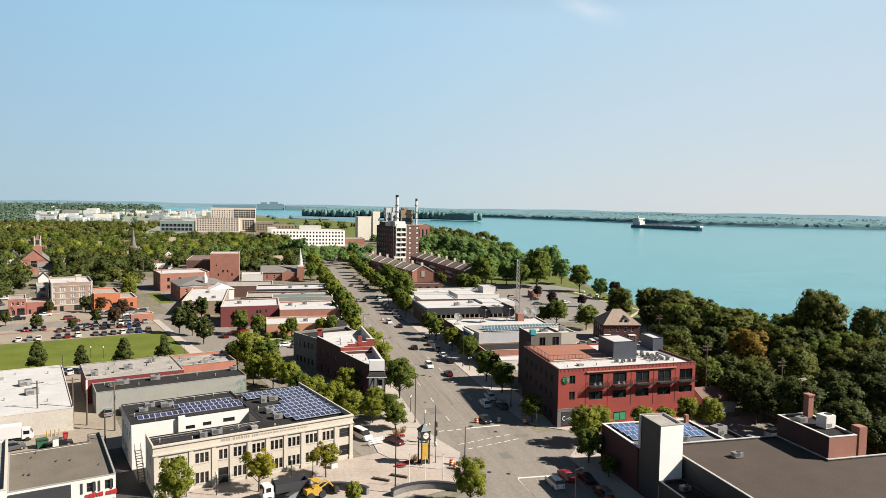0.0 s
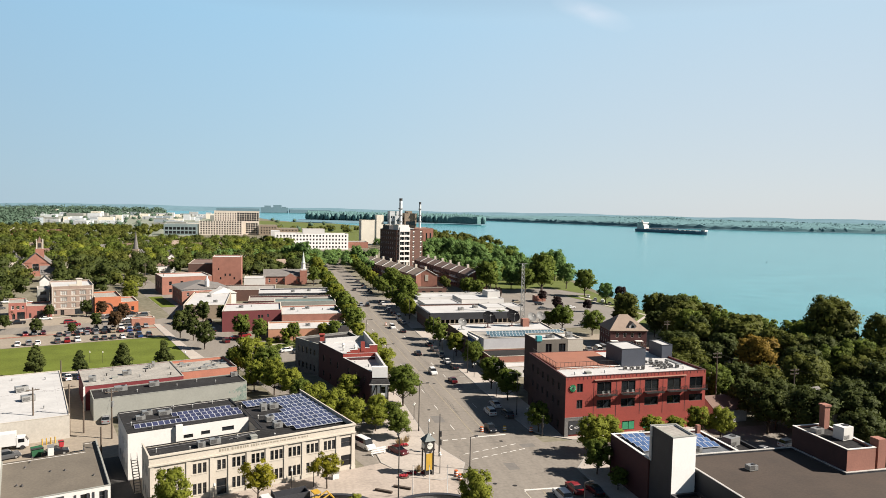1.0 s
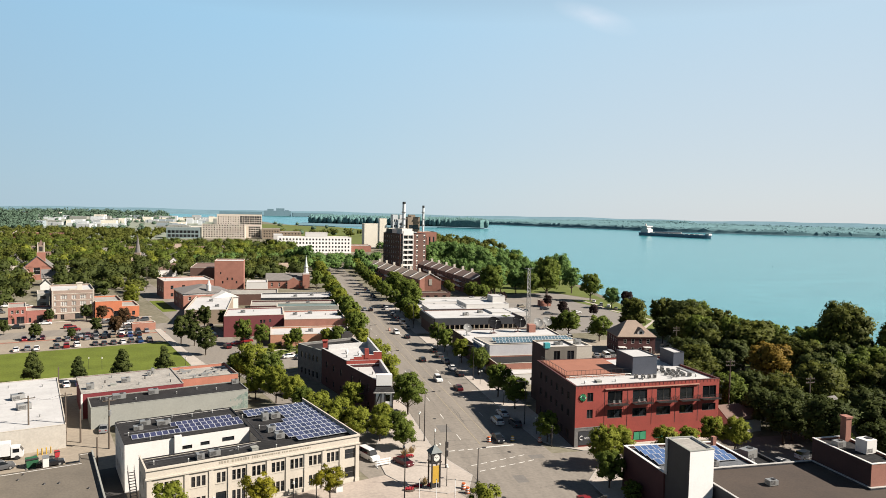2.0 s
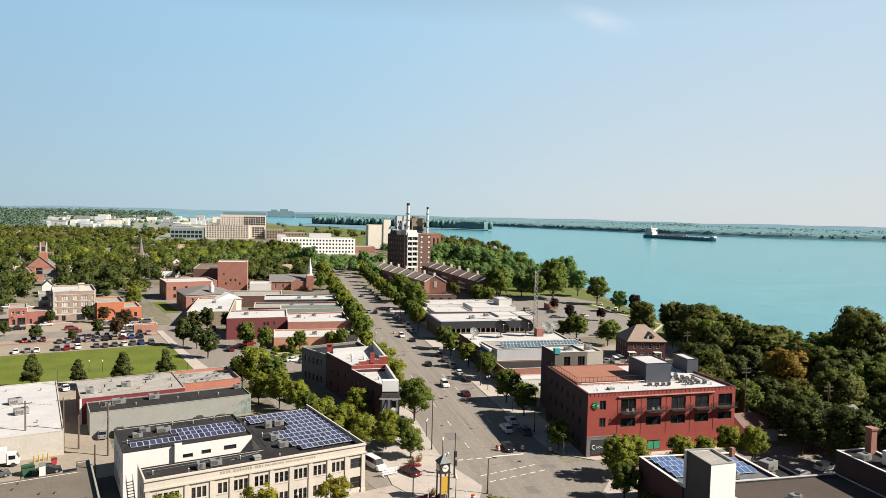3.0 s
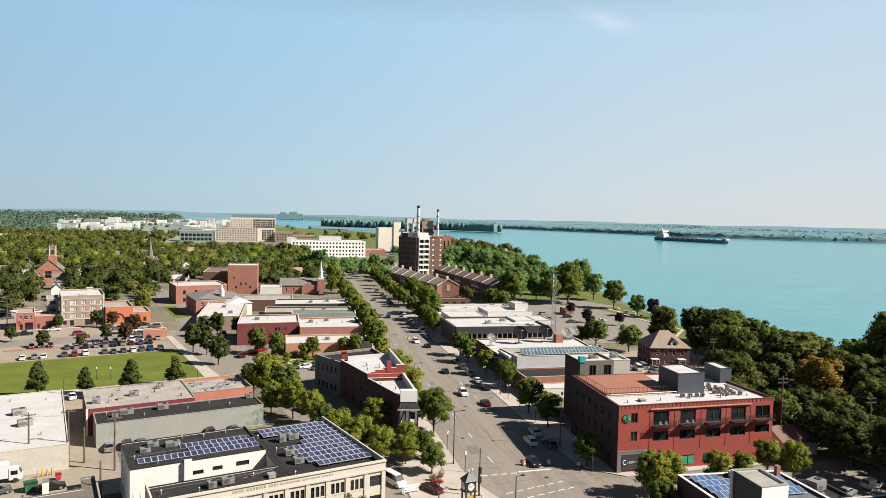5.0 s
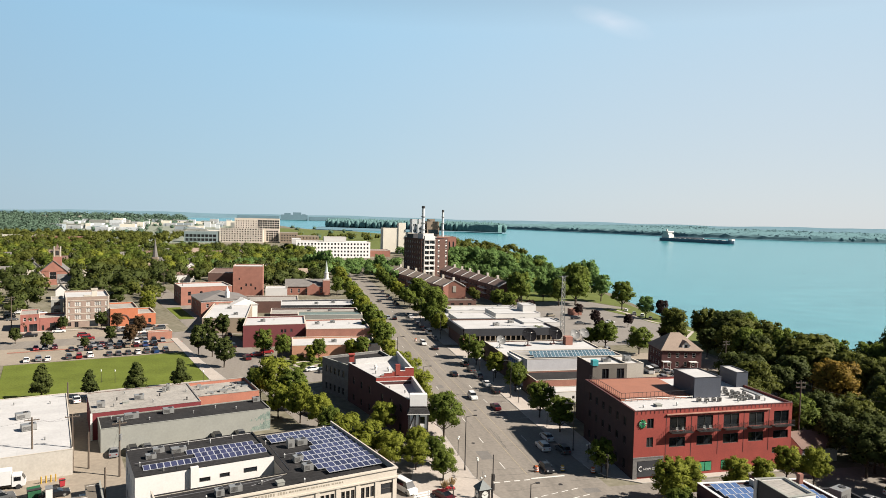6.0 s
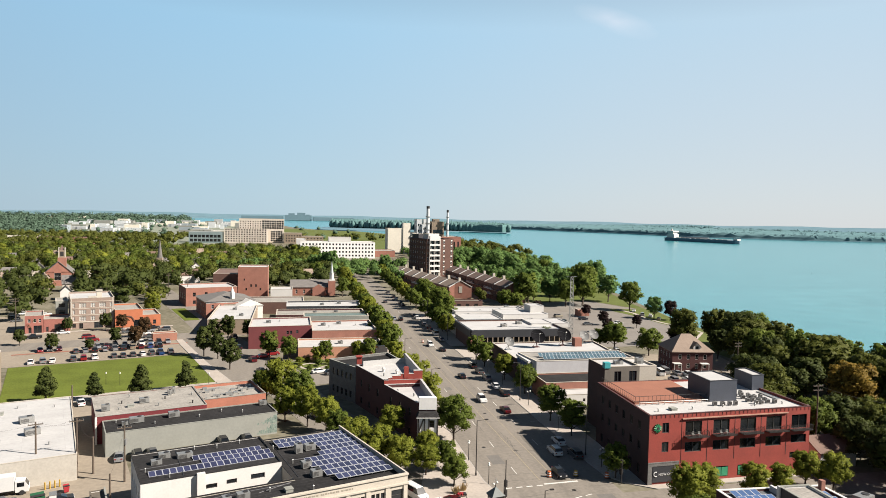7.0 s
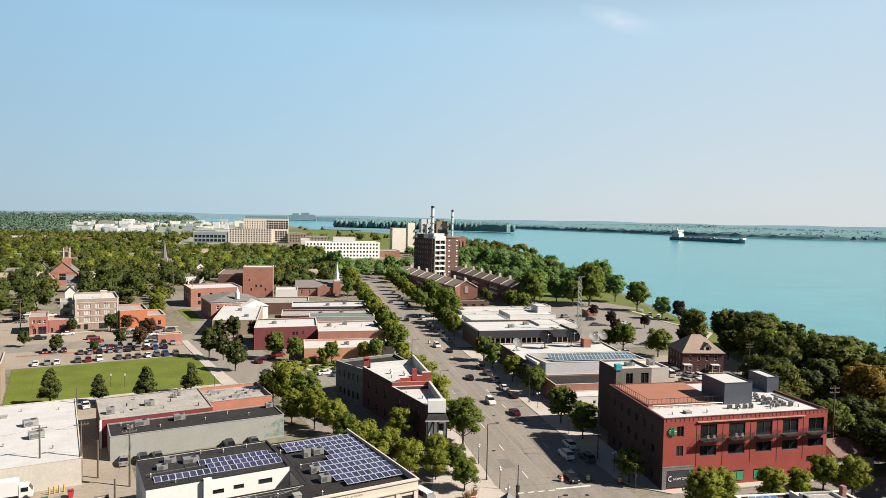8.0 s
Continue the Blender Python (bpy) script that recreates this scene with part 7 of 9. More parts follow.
# the lawn
for x, y, h in ((-61.3, 206.2, 10.4), (-50.4, 207.1, 8.4), (-39.1, 206.7, 10.4), (-29.3, 213.6, 9.4)):
    tree(x, y, h * 0.96, "dark green tree standing on the lawn", "cone", LEAF_DARK, 1.25, "lawn trees")
# both sides of the avenue
for x, y, h in ((33.0, 162.2, 10.0), (31.6, 184.0, 9.4), (31.6, 199.0, 9.8), (31.8, 214.0, 8.6), (31.4, 238.2, 7.6), (31.6, 252.6, 10.0), (31.5, 266, 9.6), (31.8, 279, 10.6), (32.0, 300.6, 10.0), (32.0, 314, 9.6), (32.2, 328.7, 10),
                (32.4, 345, 9.6), (32.5, 362.7, 10), (33, 380, 9.4), (33, 399.3, 9.6), (33.2, 427.8, 9.4), (33.4, 463.4, 9.6), (34, 500, 10), (34, 540, 10)):
    tree(x, y, h * (1.08 if y < 250 else 1.18), "street tree on the avenue's pavement", "round", LEAF_OLIVE if int(y) % 3 else LEAF, 1.12, "avenue trees")
for x, y, h in ((58.6, 137.4, 6.8), (60.2, 162.0, 8.4), (59.6, 173.5, 8.8), (61.6, 198.0, 8.2), (60.8, 214.2, 8.0), (59.6, 231.8, 8.2), (59.8, 243, 8.4), (60.2, 289.0, 11),
                (60.4, 299, 11), (60.4, 308.4, 11.6), (60.8, 324, 11), (60.8, 338.9, 11.4), (61, 366.2, 11.6), (61, 383, 11.6), (61, 400.9, 12), (61, 415, 12), (61, 429.3, 12.6), (61.5, 450, 12), (62, 471, 12.4), (63, 500, 13), (64, 532.9, 13.4)):
    tree(x, y, h * (1.05 if y < 260 else 0.84), "street tree on the avenue's pavement", "round", (LEAF, LEAF_OLIVE, LEAF)[int(y) % 3], 1.12, "avenue trees")
# in front of the brick inn
for x, y, h, w in ((63.4, 121.4, 8.6, 1.05), (67.4, 122.6, 8.2, 1.05), (79.0, 124.6, 6.6, 1.15), (84.4, 125.0, 6.2, 1.1), (92.0, 127.8, 7.0, 1.15), (96.0, 125.4, 7.4, 1.1)):
    tree(x, y, h, "leafy tree between the inn and the low roofs", "round", LEAF_OLIVE, w, "inn trees")
for x, y, h in ((60.2, 112.6, 7.0), (60.6, 105.4, 4.4)):
    tree(x, y, h, "small shady tree beside the dark shops", "round", LEAF, 1.15, "inn trees")
# park and car park by the river
for x, y, h in ((123.7, 376.6, 19), (174.7, 353.5, 16.5), (173.2, 325.7, 11.6), (156.8, 374.7, 18.5), (191.0, 433.4, 22), (179.9, 389.9, 17), (163.4, 412.5, 16), (190.5, 503.6, 15.6), (192.0, 526.6, 16), (178.2, 514.6, 17), (200, 470, 18), (183, 445, 17), (170, 440, 16),
                (158.5, 550.5, 22), (157.5, 591.7, 23), (166.3, 528.4, 21), (145.1, 593.7, 21), (130.1, 561.9, 18), (205, 560, 18), (186, 575, 20), (140, 500, 14)):
    tree(x, y, h, PK, "round", LEAF_RIVER if int(x) % 3 else LEAF, 1.1, "park trees")
for x, y, h in ((178.9, 320.5, 10), (138.2, 309.4, 7.0), (140.8, 334.0, 6.7), (131, 290, 6.6), (118.6, 343.0, 7.4), (150, 300, 6.4), (146, 262, 7.6), (127.5, 222.1, 6.1)):
    tree(x, y, h, PU, "round", LEAF_PURPLE, 1.05, "car park trees")
for x, y, h in ((116.8, 254.9, 10.4), (124.0, 242.5, 10.2), (112.3, 258.5, 7.6), (94.2, 266.0, 7.2), (112.2, 356.7, 9.8), (109.3, 368.2, 10)):
    tree(x, y, h, "green tree beside the car park", "round", LEAF_WOOD if int(y) % 2 else LEAF, 1.35, "car park trees")
for x, y, h, w in ((103.0, 390.0, 7.2, 1.1), (109.5, 372.5, 6.4, 1.1), (104.6, 404.5, 7.6, 1.0), (113.0, 365.8, 5.4, 1.2)):
    tree(x, y, h, "small leafy tree beside the townhouses", "round", LEAF if int(y) % 2 else LEAF_WOOD, w, "car park trees")
# tall trees near the terraces and at the avenue's end
for x, y, h, w in ((129, 386, 21, 1.0), (160, 381, 24, 1.0), (146, 372, 15, 1.05), (22, 566, 19, 0.9), (14, 572, 16, 0.95), (28, 560, 20, 0.85), (70, 560, 17, 1.0), (66, 318, 14, 1.05), (68, 342, 14.5, 1.05), (68, 372, 14, 1.05), (70, 396, 14, 1.0), (72, 405, 11, 1.0), (27, 420, 12, 1.0), (144, 391, 15, 1.1), (161, 415, 17, 1.1), (159, 439, 18, 1.1), (138, 402, 16, 1.1)):
    tree(x, y, h, "tall spreading green tree near the avenue's end", "round", LEAF if int(y) % 3 == 0 else LEAF_RIVER, w, "park trees")
# by the large car park
for x, y, h, k in ((-63.8, 351.6, 11.6, 2), (-74.4, 315.0, 7.4, 0), (-100.2, 312.0, 6.8, 0), (-87.4, 311.4, 6.0, 0), (-80.9, 272.7, 6.6, 0), (-63.3, 282.6, 6.7, 0), (-55.8, 278.9, 7.7, 1), (-56.6, 297.4, 8.0, 1), (-67.8, 312.6, 7.2, 1), (-69.2, 272.6, 4.4, 0), (-95, 285, 6, 0)):
    tree(x, y, h, ("small dark tree among parked cars", "rust-coloured tree among parked cars", "yellow-green tree beside the tavern")[k], "round", (LEAF_DARK, LEAF_RUST, LEAF_OLIVE)[k], 1.0, "car park trees")
# dense trees towards the river behind the inn
rnd = random.Random(7)
for i in range(13):
    for j in range(7):
        y = 128 + i * 11.0 + rnd.uniform(-4, 4)
        x = 108 + j * 9.8 + rnd.uniform(-3.5, 3.5) + max(0, (150 - y)) * 0.15
        if math.dist((x, y), (135, 161)) < 12 or x > 176 or (x < 146 and y > 205) or (x < 124 and y > 160) or y > 262:
            continue
        h = rnd.uniform(10.5, 15.5) + (1.5 if x > 150 else 0) - (2.5 if x < 124 and y < 158 else 0)
        k = rnd.random()
        # nearest trees all take dark leaves: backlit shade put into leaf colour
        mat = LEAF_DARK if k < 0.3 or y < 137 else LEAF_WOOD if k < 0.82 else LEAF
        tree(x, y, h, "tall dark green tree in dense riverside woods", "round", mat, rnd.uniform(1.05, 1.3), "riverside trees")
tree(138.5, 166.5, 14.2, "large tree with golden autumn leaves", "round", LEAF_GOLD, 1.3, "riverside trees")
tree(118, 172, 13.5, "large olive-green tree behind the inn", "round", LEAF_WOOD, 1.3, "riverside trees")
for x, y, h in ((170, 172, 23), (178, 182, 23.5), (176, 160, 21)):
    tree(x, y, h, "very tall riverside tree with browning leaves", "round", LEAF_WOOD, 0.95, "riverside trees")
tree(168, 186, 15.5, "dark blue-green spruce near the river", "cone", LEAF_DARK, 0.9, "riverside trees")
for i in range(9):
    for j in range(5):
        y, x = 40 + i * 11 + rnd.uniform(-3, 3), 112 + j * 11 + rnd.uniform(-3, 3)
        tree(x, y, rnd.uniform(9, 14), "tall dark green tree in dense riverside woods", "round", LEAF_DARK, 1.15, "riverside trees")


# ---- woods and far tree lines ----
def woods(name, spots, material, label, leaf=1.0, per=60, seed=1):
    """spots: (x, y, height, radius). One object of many crowns made of leaf clumps."""
    rng = np.random.default_rng(seed)
    rnd2 = random.Random(seed)
    pieces = []
    for x, y, h, r in spots:
        lumps = [(x + rnd2.uniform(-0.6, 0.6) * r, y + rnd2.uniform(-0.6, 0.6) * r, h * rnd2.uniform(0.4, 0.82), r * rnd2.uniform(0.35, 0.6)) for _ in range(6)] + [(x, y, h - r * 0.5, r * 0.5)]
        heart = (x, y, h * 0.5)
        pieces.append(foliage(rnd2.randrange(10 ** 6), lumps, per, leaf, inner=0.5, heart=heart))
        pieces += [core(lx, ly, lz, lr * 0.6, 0.9, heart, rng) for lx, ly, lz, lr in lumps]
    me = leafy_mesh(name, pieces, material)
    ob = new(name, me)
    return tagged(ob, label, "trees", kind="stuff")


def clear_of(x, y, zones):
    return all(not (a <= x <= b and c <= y <= d) for a, b, c, d in zones)


ZONES = [(-124, -108, 396, 422), (-132, -116, 422, 446), (-142, -124, 446, 470), (-172, -126, 462, 516), (-112, -40, 300, 372), (-60, 32, 330, 400), (-50, 35, 380, 440), (-66, -18, 372, 470), (25, 66, 0, 800), (-152, -130, 470, 510)]
spots = {"a": [], "b": [], "c": [], "d": []}
rnd = random.Random(19)
for i in range(46):
    for j in range(40):
        x, y = -440 + i * 11.5 + rnd.uniform(-5, 5), 345 + j * 12 + rnd.uniform(-5, 5)
        if x > 30 or not clear_of(x, y, ZONES) or x < -0.75 * y - 60 or (x > -60 and y < 440) or rnd.random() < 0.06:
            continue
        h = rnd.uniform(8.5, 15.5)
        spots[rnd.choice("dddda" if y < 520 else "aaabbbbcdd")].append((x, y, h, h * rnd.uniform(0.4, 0.56)))
for k, m, lab in (("a", LEAF_WOOD, "dense green town woods"), ("b", LEAF, "dense deep green town woods"), ("c", LEAF_OLIVE, "dense olive green town woods"), ("d", LEAF_DARK, "dense dark green town woods")):
    woods("town_woods", spots[k], m, lab + " between the houses", 0.55, 270, 31)
spots = []
for i in range(75):
    for j in range(26):
        x, y = -980 + i * 17 + rnd.uniform(-8, 8), 825 + j * 18 + rnd.uniform(-8, 8)
        if (y > 1270 and x < -60) or (-170 < x < -5 and y > 1040) or x < -0.72 * y - 80 or (-160 < x < 215 and y < 1190) or x > 300 or rnd.random() < 0.15 or (x > -60 and y > 1150 and rnd.random() < 0.6):
            continue
        spots.append((x, y, rnd.uniform(8, 14), rnd.uniform(5.5, 9)))
woods("far_town_woods", spots, LEAF_WOOD, "distant green woods beyond the town", 0.85, 80, 32)
spots = []
for i in range(17):
    for j in range(26):
        x, y = -70 + i * 10 + rnd.uniform(-4, 4), 500 + j * 10 + rnd.uniform(-4, 4)
        if (30 < x < 62 and y < 515) or (y < 560 and not 20 < x < 74) or y > 655 or (x > 74 and y < 575) or rnd.random() < 0.15 or (y < 560 and x < 25 and not clear_of(x, y, ZONES)):
            continue
        h = rnd.uniform(8.5, 13) if y < 600 else rnd.uniform(6, 9.5)
        spots.append((x, y, h, h * 0.46))
woods("avenue_end_woods", spots, LEAF_RIVER, "green trees in front of the white hospital", 0.5, 300, 33)
spots = []
for i in range(11):
    for j in range(34):
        x, y = 128 + i * 11 + rnd.uniform(-4, 4), 425 + j * 12 + rnd.uniform(-4, 4)
        if x > 196 + (y - 440) * 0.19 or (x < 136 and y < 520) or (y < 470 and x < 165) or (170 < y - 670 < 230) or rnd.random() < 0.12:
            continue
        h = rnd.uniform(8, 12.5)
        spots.append((x, y, h, h * 0.5))
woods("river_woods", spots, LEAF_RIVER, "dense green trees along the river beyond the terraces", 0.5, 320, 34)

def far_woods(name, spots, material, label, seed, per=24, leaf=0.2, core=0.6):
    rng = np.random.default_rng(seed)
    bv, bf = BALLS[1]
    pieces = []
    for x, y, h, r in spots:
        pieces.append(foliage(int(rng.integers(10 ** 6)), [(x, y, h * 0.5, r), (x + r * 0.6, y, h * 0.72, r * 0.55), (x - r * 0.5, y, h * 0.62, r * 0.6)], per, r * leaf))
        pieces.append((bv * np.array([r * core, r * core, h * 0.6 * core]) * (1 + 0.12 * rng.normal(size=(len(bv), 1))) + np.array([x, y, h * 0.42]), bf, bv))
    return tagged(new(name, leafy_mesh(name, pieces, material)), label, "trees", kind="stuff")


def canopy(name, edge, inland, height, material, label, seed):
    """The closed roof of a far wood: from its edge inland, uneven by a metre or three."""
    rng = np.random.default_rng(seed)
    bm = bmesh.new()
    prev = None
    for (x0, y0), (x1, y1) in zip(edge, edge[1:]):
        n = max(2, int(math.dist((x0, y0), (x1, y1)) / 14))
        for k in range(n):
            x, y = x0 + (x1 - x0) * k / n, y0 + (y1 - y0) * k / n
            cur = []
            for f, z in ((0.0, 0.3), (0.005, 0.55), (0.014, 0.8), (0.04, 0.95), (0.3, 1.0), (1.0, 1.1)):
                cur.append(bm.verts.new((x + inland[0] * f, y + inland[1] * f, height * z + (rng.normal() * 1.6 if z > 0.3 else -height * 0.3))))
            if prev:
                for i in range(5):
                    bm.faces.new((prev[i], cur[i], cur[i + 1], prev[i + 1]))
            prev = cur
    bmesh.ops.recalc_face_normals(bm, faces=bm.faces[:])
    ob = part(name, bm, material)
    return tagged(ob, label, "trees", kind="stuff")


rnd = random.Random(77)
spots = []
for k in range(1100):
    f = rnd.random()
    x = 125 + 510 * f
    y = 2288 - 320 * f + rnd.uniform(0, 150) + 6
    spots.append((x, y, rnd.uniform(25, 32), rnd.uniform(6, 10)))
canopy("island_canopy", [(115, 2300), (250, 2235), (480, 2080), (606, 1965), (634, 1985), (640, 2080)], (30, 150), 24, ISLANDWOOD, "closed tree canopy of the river island, haze-tinted blue-green", 21)
far_woods("hazed_island_woods", spots, ISLANDWOOD, "hazy blue-green woods on the river island", 3, 10, 0.16, 0.85)
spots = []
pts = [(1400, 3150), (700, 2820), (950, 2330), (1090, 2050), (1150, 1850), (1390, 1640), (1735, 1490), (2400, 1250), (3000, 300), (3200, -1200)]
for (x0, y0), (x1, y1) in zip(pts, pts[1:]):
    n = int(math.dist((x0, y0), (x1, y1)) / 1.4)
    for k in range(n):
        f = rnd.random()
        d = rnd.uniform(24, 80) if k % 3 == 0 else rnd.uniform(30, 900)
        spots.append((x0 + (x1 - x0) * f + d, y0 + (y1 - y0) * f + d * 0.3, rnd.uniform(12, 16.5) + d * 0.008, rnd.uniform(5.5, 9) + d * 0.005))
canopy("far_shore_canopy", [(x + 16, y + 5) for x, y in pts], (900, 270), 14, FARWOOD, "closed tree canopy on the far bank, haze-tinted blue-green", 22)
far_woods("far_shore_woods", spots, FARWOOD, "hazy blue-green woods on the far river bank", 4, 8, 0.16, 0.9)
spots = []
for k in range(330):
    x, y = rnd.uniform(-2300, 230), rnd.uniform(1290, 2450) if k % 3 else rnd.uniform(1270, 1400)
    if x < -0.75 * y - 100 or x > 290 - max(0, y - 1500) * 0.36 or (x > -100 and rnd.random() < 0.55):
        continue
    spots.append((x, y, rnd.uniform(7, 11), rnd.uniform(5, 9)))
for k in range(420):
    y = rnd.uniform(1275, 2350)
    spots.append((rnd.uniform(-0.5, -0.3) * y, y, rnd.uniform(8, 12), rnd.uniform(7, 12)))
for k in range(900):
    y = rnd.uniform(2300, 4500)
    x = rnd.uniform(-0.72 * y, -300 - (y - 2300) * 0.16)
    spots.append((x, y, rnd.uniform(9, 16), rnd.uniform(10, 22)))
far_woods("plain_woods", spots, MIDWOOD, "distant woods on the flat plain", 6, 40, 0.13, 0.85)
# the far land that closes the view: haze in its colour, sloped for even light
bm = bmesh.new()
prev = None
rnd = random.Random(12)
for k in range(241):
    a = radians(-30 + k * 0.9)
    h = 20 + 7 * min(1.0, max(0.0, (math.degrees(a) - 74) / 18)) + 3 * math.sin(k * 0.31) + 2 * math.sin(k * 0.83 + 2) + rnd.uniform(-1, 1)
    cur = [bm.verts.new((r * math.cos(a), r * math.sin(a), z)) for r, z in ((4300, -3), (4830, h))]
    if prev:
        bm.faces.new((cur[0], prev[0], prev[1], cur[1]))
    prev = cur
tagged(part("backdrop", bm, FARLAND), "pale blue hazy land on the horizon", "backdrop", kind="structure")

# ---- the clock and street furniture ----
YELLOW = surface("banner_yellow", (0.321, 0.193, 0.0161), 0.7, vary=0.15, size=1)
ORANGE = surface("barrel_orange", (0.321, 0.0696, 0.0107), 0.6, vary=0.1, size=1)
clock = thing("street_clock", "four-legged dark steel street clock with a yellow banner", "clock tower", (29.3, 118.9, 0.05), 12)
for x in (-0.9, 0.9):
    for y in (-0.8, 0.8):
        block("post", x - 0.12, x + 0.12, y - 0.12, y + 0.12, 0, 5.2, DARKMETAL, clock)
block("plinth", -1.25, 1.25, -1.15, 1.15, 0, 0.2, CONCRETE, clock)
bm = bmesh.new()
box(bm, -1.05, 1.05, -0.95, 0.95, 5.2, 6.95)
box(bm, -1.15, 1.15, -1.05, 1.05, 5.1, 5.3)
box(bm, -1.15, 1.15, -1.05, 1.05, 6.85, 7.05)
part("clock_case", bm, DARKMETAL, clock)
bm = bmesh.new()
v = [bm.verts.new(c) for c in ((-1.3, -1.2, 7.05), (1.3, -1.2, 7.05), (1.3, 1.2, 7.05), (-1.3, 1.2, 7.05), (0, 0, 8.4))]
for q in ((0, 1, 4), (1, 2, 4), (2, 3, 4), (3, 0, 4), (3, 2, 1, 0)):
    bm.faces.new([v[i] for i in q])
part("roof", bm, surface("dark_slate_copper", (0.0482, 0.0616, 0.0589), 0.6, vary=0.3, size=0.6), clock, "dark weathered pyramid roof")
bm = bmesh.new()
tube(bm, (0, 0, 8.3), (0, 0, 9.6), 0.05, n=6)
tube(bm, (-0.45, 0, 9.4), (0.45, 0, 9.4), 0.03, n=4)
tube(bm, (0, 0, 9.55), (0, 0, 9.9), 0.1, 0.02, n=6)
part("weather_vane", bm, STEEL, clock)
FACE = surface("clock_face", (0.47, 0.464, 0.421), 0.4, vary=0.05, size=1)
for turn in (0, 90, 180, 270):
    m = Matrix.Rotation(radians(turn), 4, "Z") @ Matrix.Translation((0, -0.96 if turn % 180 == 0 else -1.06, 6.08))
    bm = bmesh.new()
    tube(bm, m @ Vector((0, 0, 0)), m @ Vector((0, -0.06, 0)), 0.66, n=24)
    dial = part("dial", bm, FACE, clock, "round white clock dial")
    bm = bmesh.new()
    for a, l in ((150, 0.48), (30, 0.34)):
        e = Vector((math.cos(radians(a)), 0, math.sin(radians(a)))) * l
        tube(bm, m @ Vector((0, -0.08, 0)), m @ (Vector((0, -0.08, 0)) + e), 0.04, n=4)
    for k in range(12):
        e = Vector((math.cos(math.pi * k / 6), 0, math.sin(math.pi * k / 6)))
        tube(bm, m @ (e * 0.52 + Vector((0, -0.07, 0))), m @ (e * 0.6 + Vector((0, -0.07, 0))), 0.025, n=4)
    part("pointers", bm, DARKMETAL, dial, "black clock pointers and hour marks")
block("banner", -0.72, 0.72, -0.8, -0.72, 1.2, 4.5, YELLOW, clock, "yellow hanging banner")
block("lower_panel", -0.75, 0.75, -0.6, 0.6, 0.2, 0.9, DARKMETAL, clock)
clock.matrix_basis = clock.matrix_basis @ Matrix.Diagonal((0.88, 0.88, 0.93, 1))


def lamp_post(x, y, h, arm=1.4, turn=0.0, label="tall dark street lamp with a single arm"):
    ob = thing("street_lamp", label, "street lamp", (x, y, 0.05), turn, "street lamps")
    bm = bmesh.new()
    tube(bm, (0, 0, 0), (0, 0, h), 0.12, 0.075, 8)
    tube(bm, (0, 0, 0), (0, 0, 0.6), 0.2, 0.16, 8)
    part("pole", bm, DARKMETAL, ob)
    if arm:
        bm = bmesh.new()
        tube(bm, (0, 0, h - 0.05), (arm, 0, h + 0.1), 0.05, n=6)
        part("arm", bm, DARKMETAL, ob)
        block("lamp_head", arm - 0.1, arm + 0.55, -0.16, 0.16, h + 0.02, h + 0.2, DARKMETAL, ob)
    return ob


lamp_post(33.6, 127.3, 8.6, 0)
lamp_post(37.6, 119.6, 6.3, 0.9)
lamp_post(21.7, 107.3, 11.4, 0.9, 90)
for y in (142.9, 186, 228, 270, 312, 354):
    lamp_post(32.8, y, 10.6, 1.6)
for y in (150, 192, 236, 280, 322):
    lamp_post(58.2, y, 10.2, 1.6, 180)
lamp_post(49.2, 95.5, 6.4, 0.9)


def twin_lamp(x, y, h=3.6):
    ob = thing("twin_lamp", "short dark lamp post with two white globes", "street lamp", (x, y, 0.1), random.uniform(0, 90), "twin globe lamps")
    bm = bmesh.new()
    tube(bm, (0, 0, 0), (0, 0, h), 0.08, 0.05, 7)
    tube(bm, (-0.5, 0, h - 0.1), (0.5, 0, h - 0.1), 0.035, n=5)
    part("post", bm, DARKMETAL, ob)
    for s in (-0.5, 0.5):
        bm = bmesh.new()
        bmesh.ops.create_icosphere(bm, subdivisions=2, radius=0.22, matrix=Matrix.Translation((s, 0, h + 0.12)))
        part("globe", bm, FACE, ob, "white glass globe")


for x, y in ((34.0, 138.4), (33.4, 150.8), (32.6, 129.8), (32.4, 172), (32.2, 206), (58.4, 143), (58.6, 166), (58.8, 187), (58.6, 209), (58.8, 225), (31.6, 118.8)):
    twin_lamp(x, y)
for x, y in ((-12.3, 113.0), (-7.5, 112.6), (4.8, 116.4), (8.6, 117.6)):
    ob = thing("pavement_lamp", "slim dark pavement lamp beside the office", "street lamp", (x, y, 0.07), 0, "pavement lamps")
    bm = bmesh.new()
    tube(bm, (0, 0, 0), (0, 0, 3.6), 0.09, 0.06, 7)
    part("post", bm, DARKMETAL, ob)
    bm = bmesh.new()
    tube(bm, (0, 0, 3.6), (0, 0, 4.0), 0.2, 0.14, 8)
    part("lantern", bm, FACE, ob)
for x, y in ((-51.6, 223.1), (-47.9, 222.6), (-31.4, 220.3), (-63, 214), (-24, 219), (-40, 212)):
    ob = thing("lawn_lamp", "slim dark lamp post beside the lawn", "street lamp", (x, y, 0.1), 0, "lawn lamps")
    bm = bmesh.new()
    tube(bm, (0, 0, 0), (0, 0, 3.2), 0.07, 0.05, 6)
    part("post", bm, DARKMETAL, ob)
    bm = bmesh.new()
    tube(bm, (0, 0, 3.2), (0, 0, 3.65), 0.18, 0.14, 8)
    part("lantern", bm, FACE, ob)
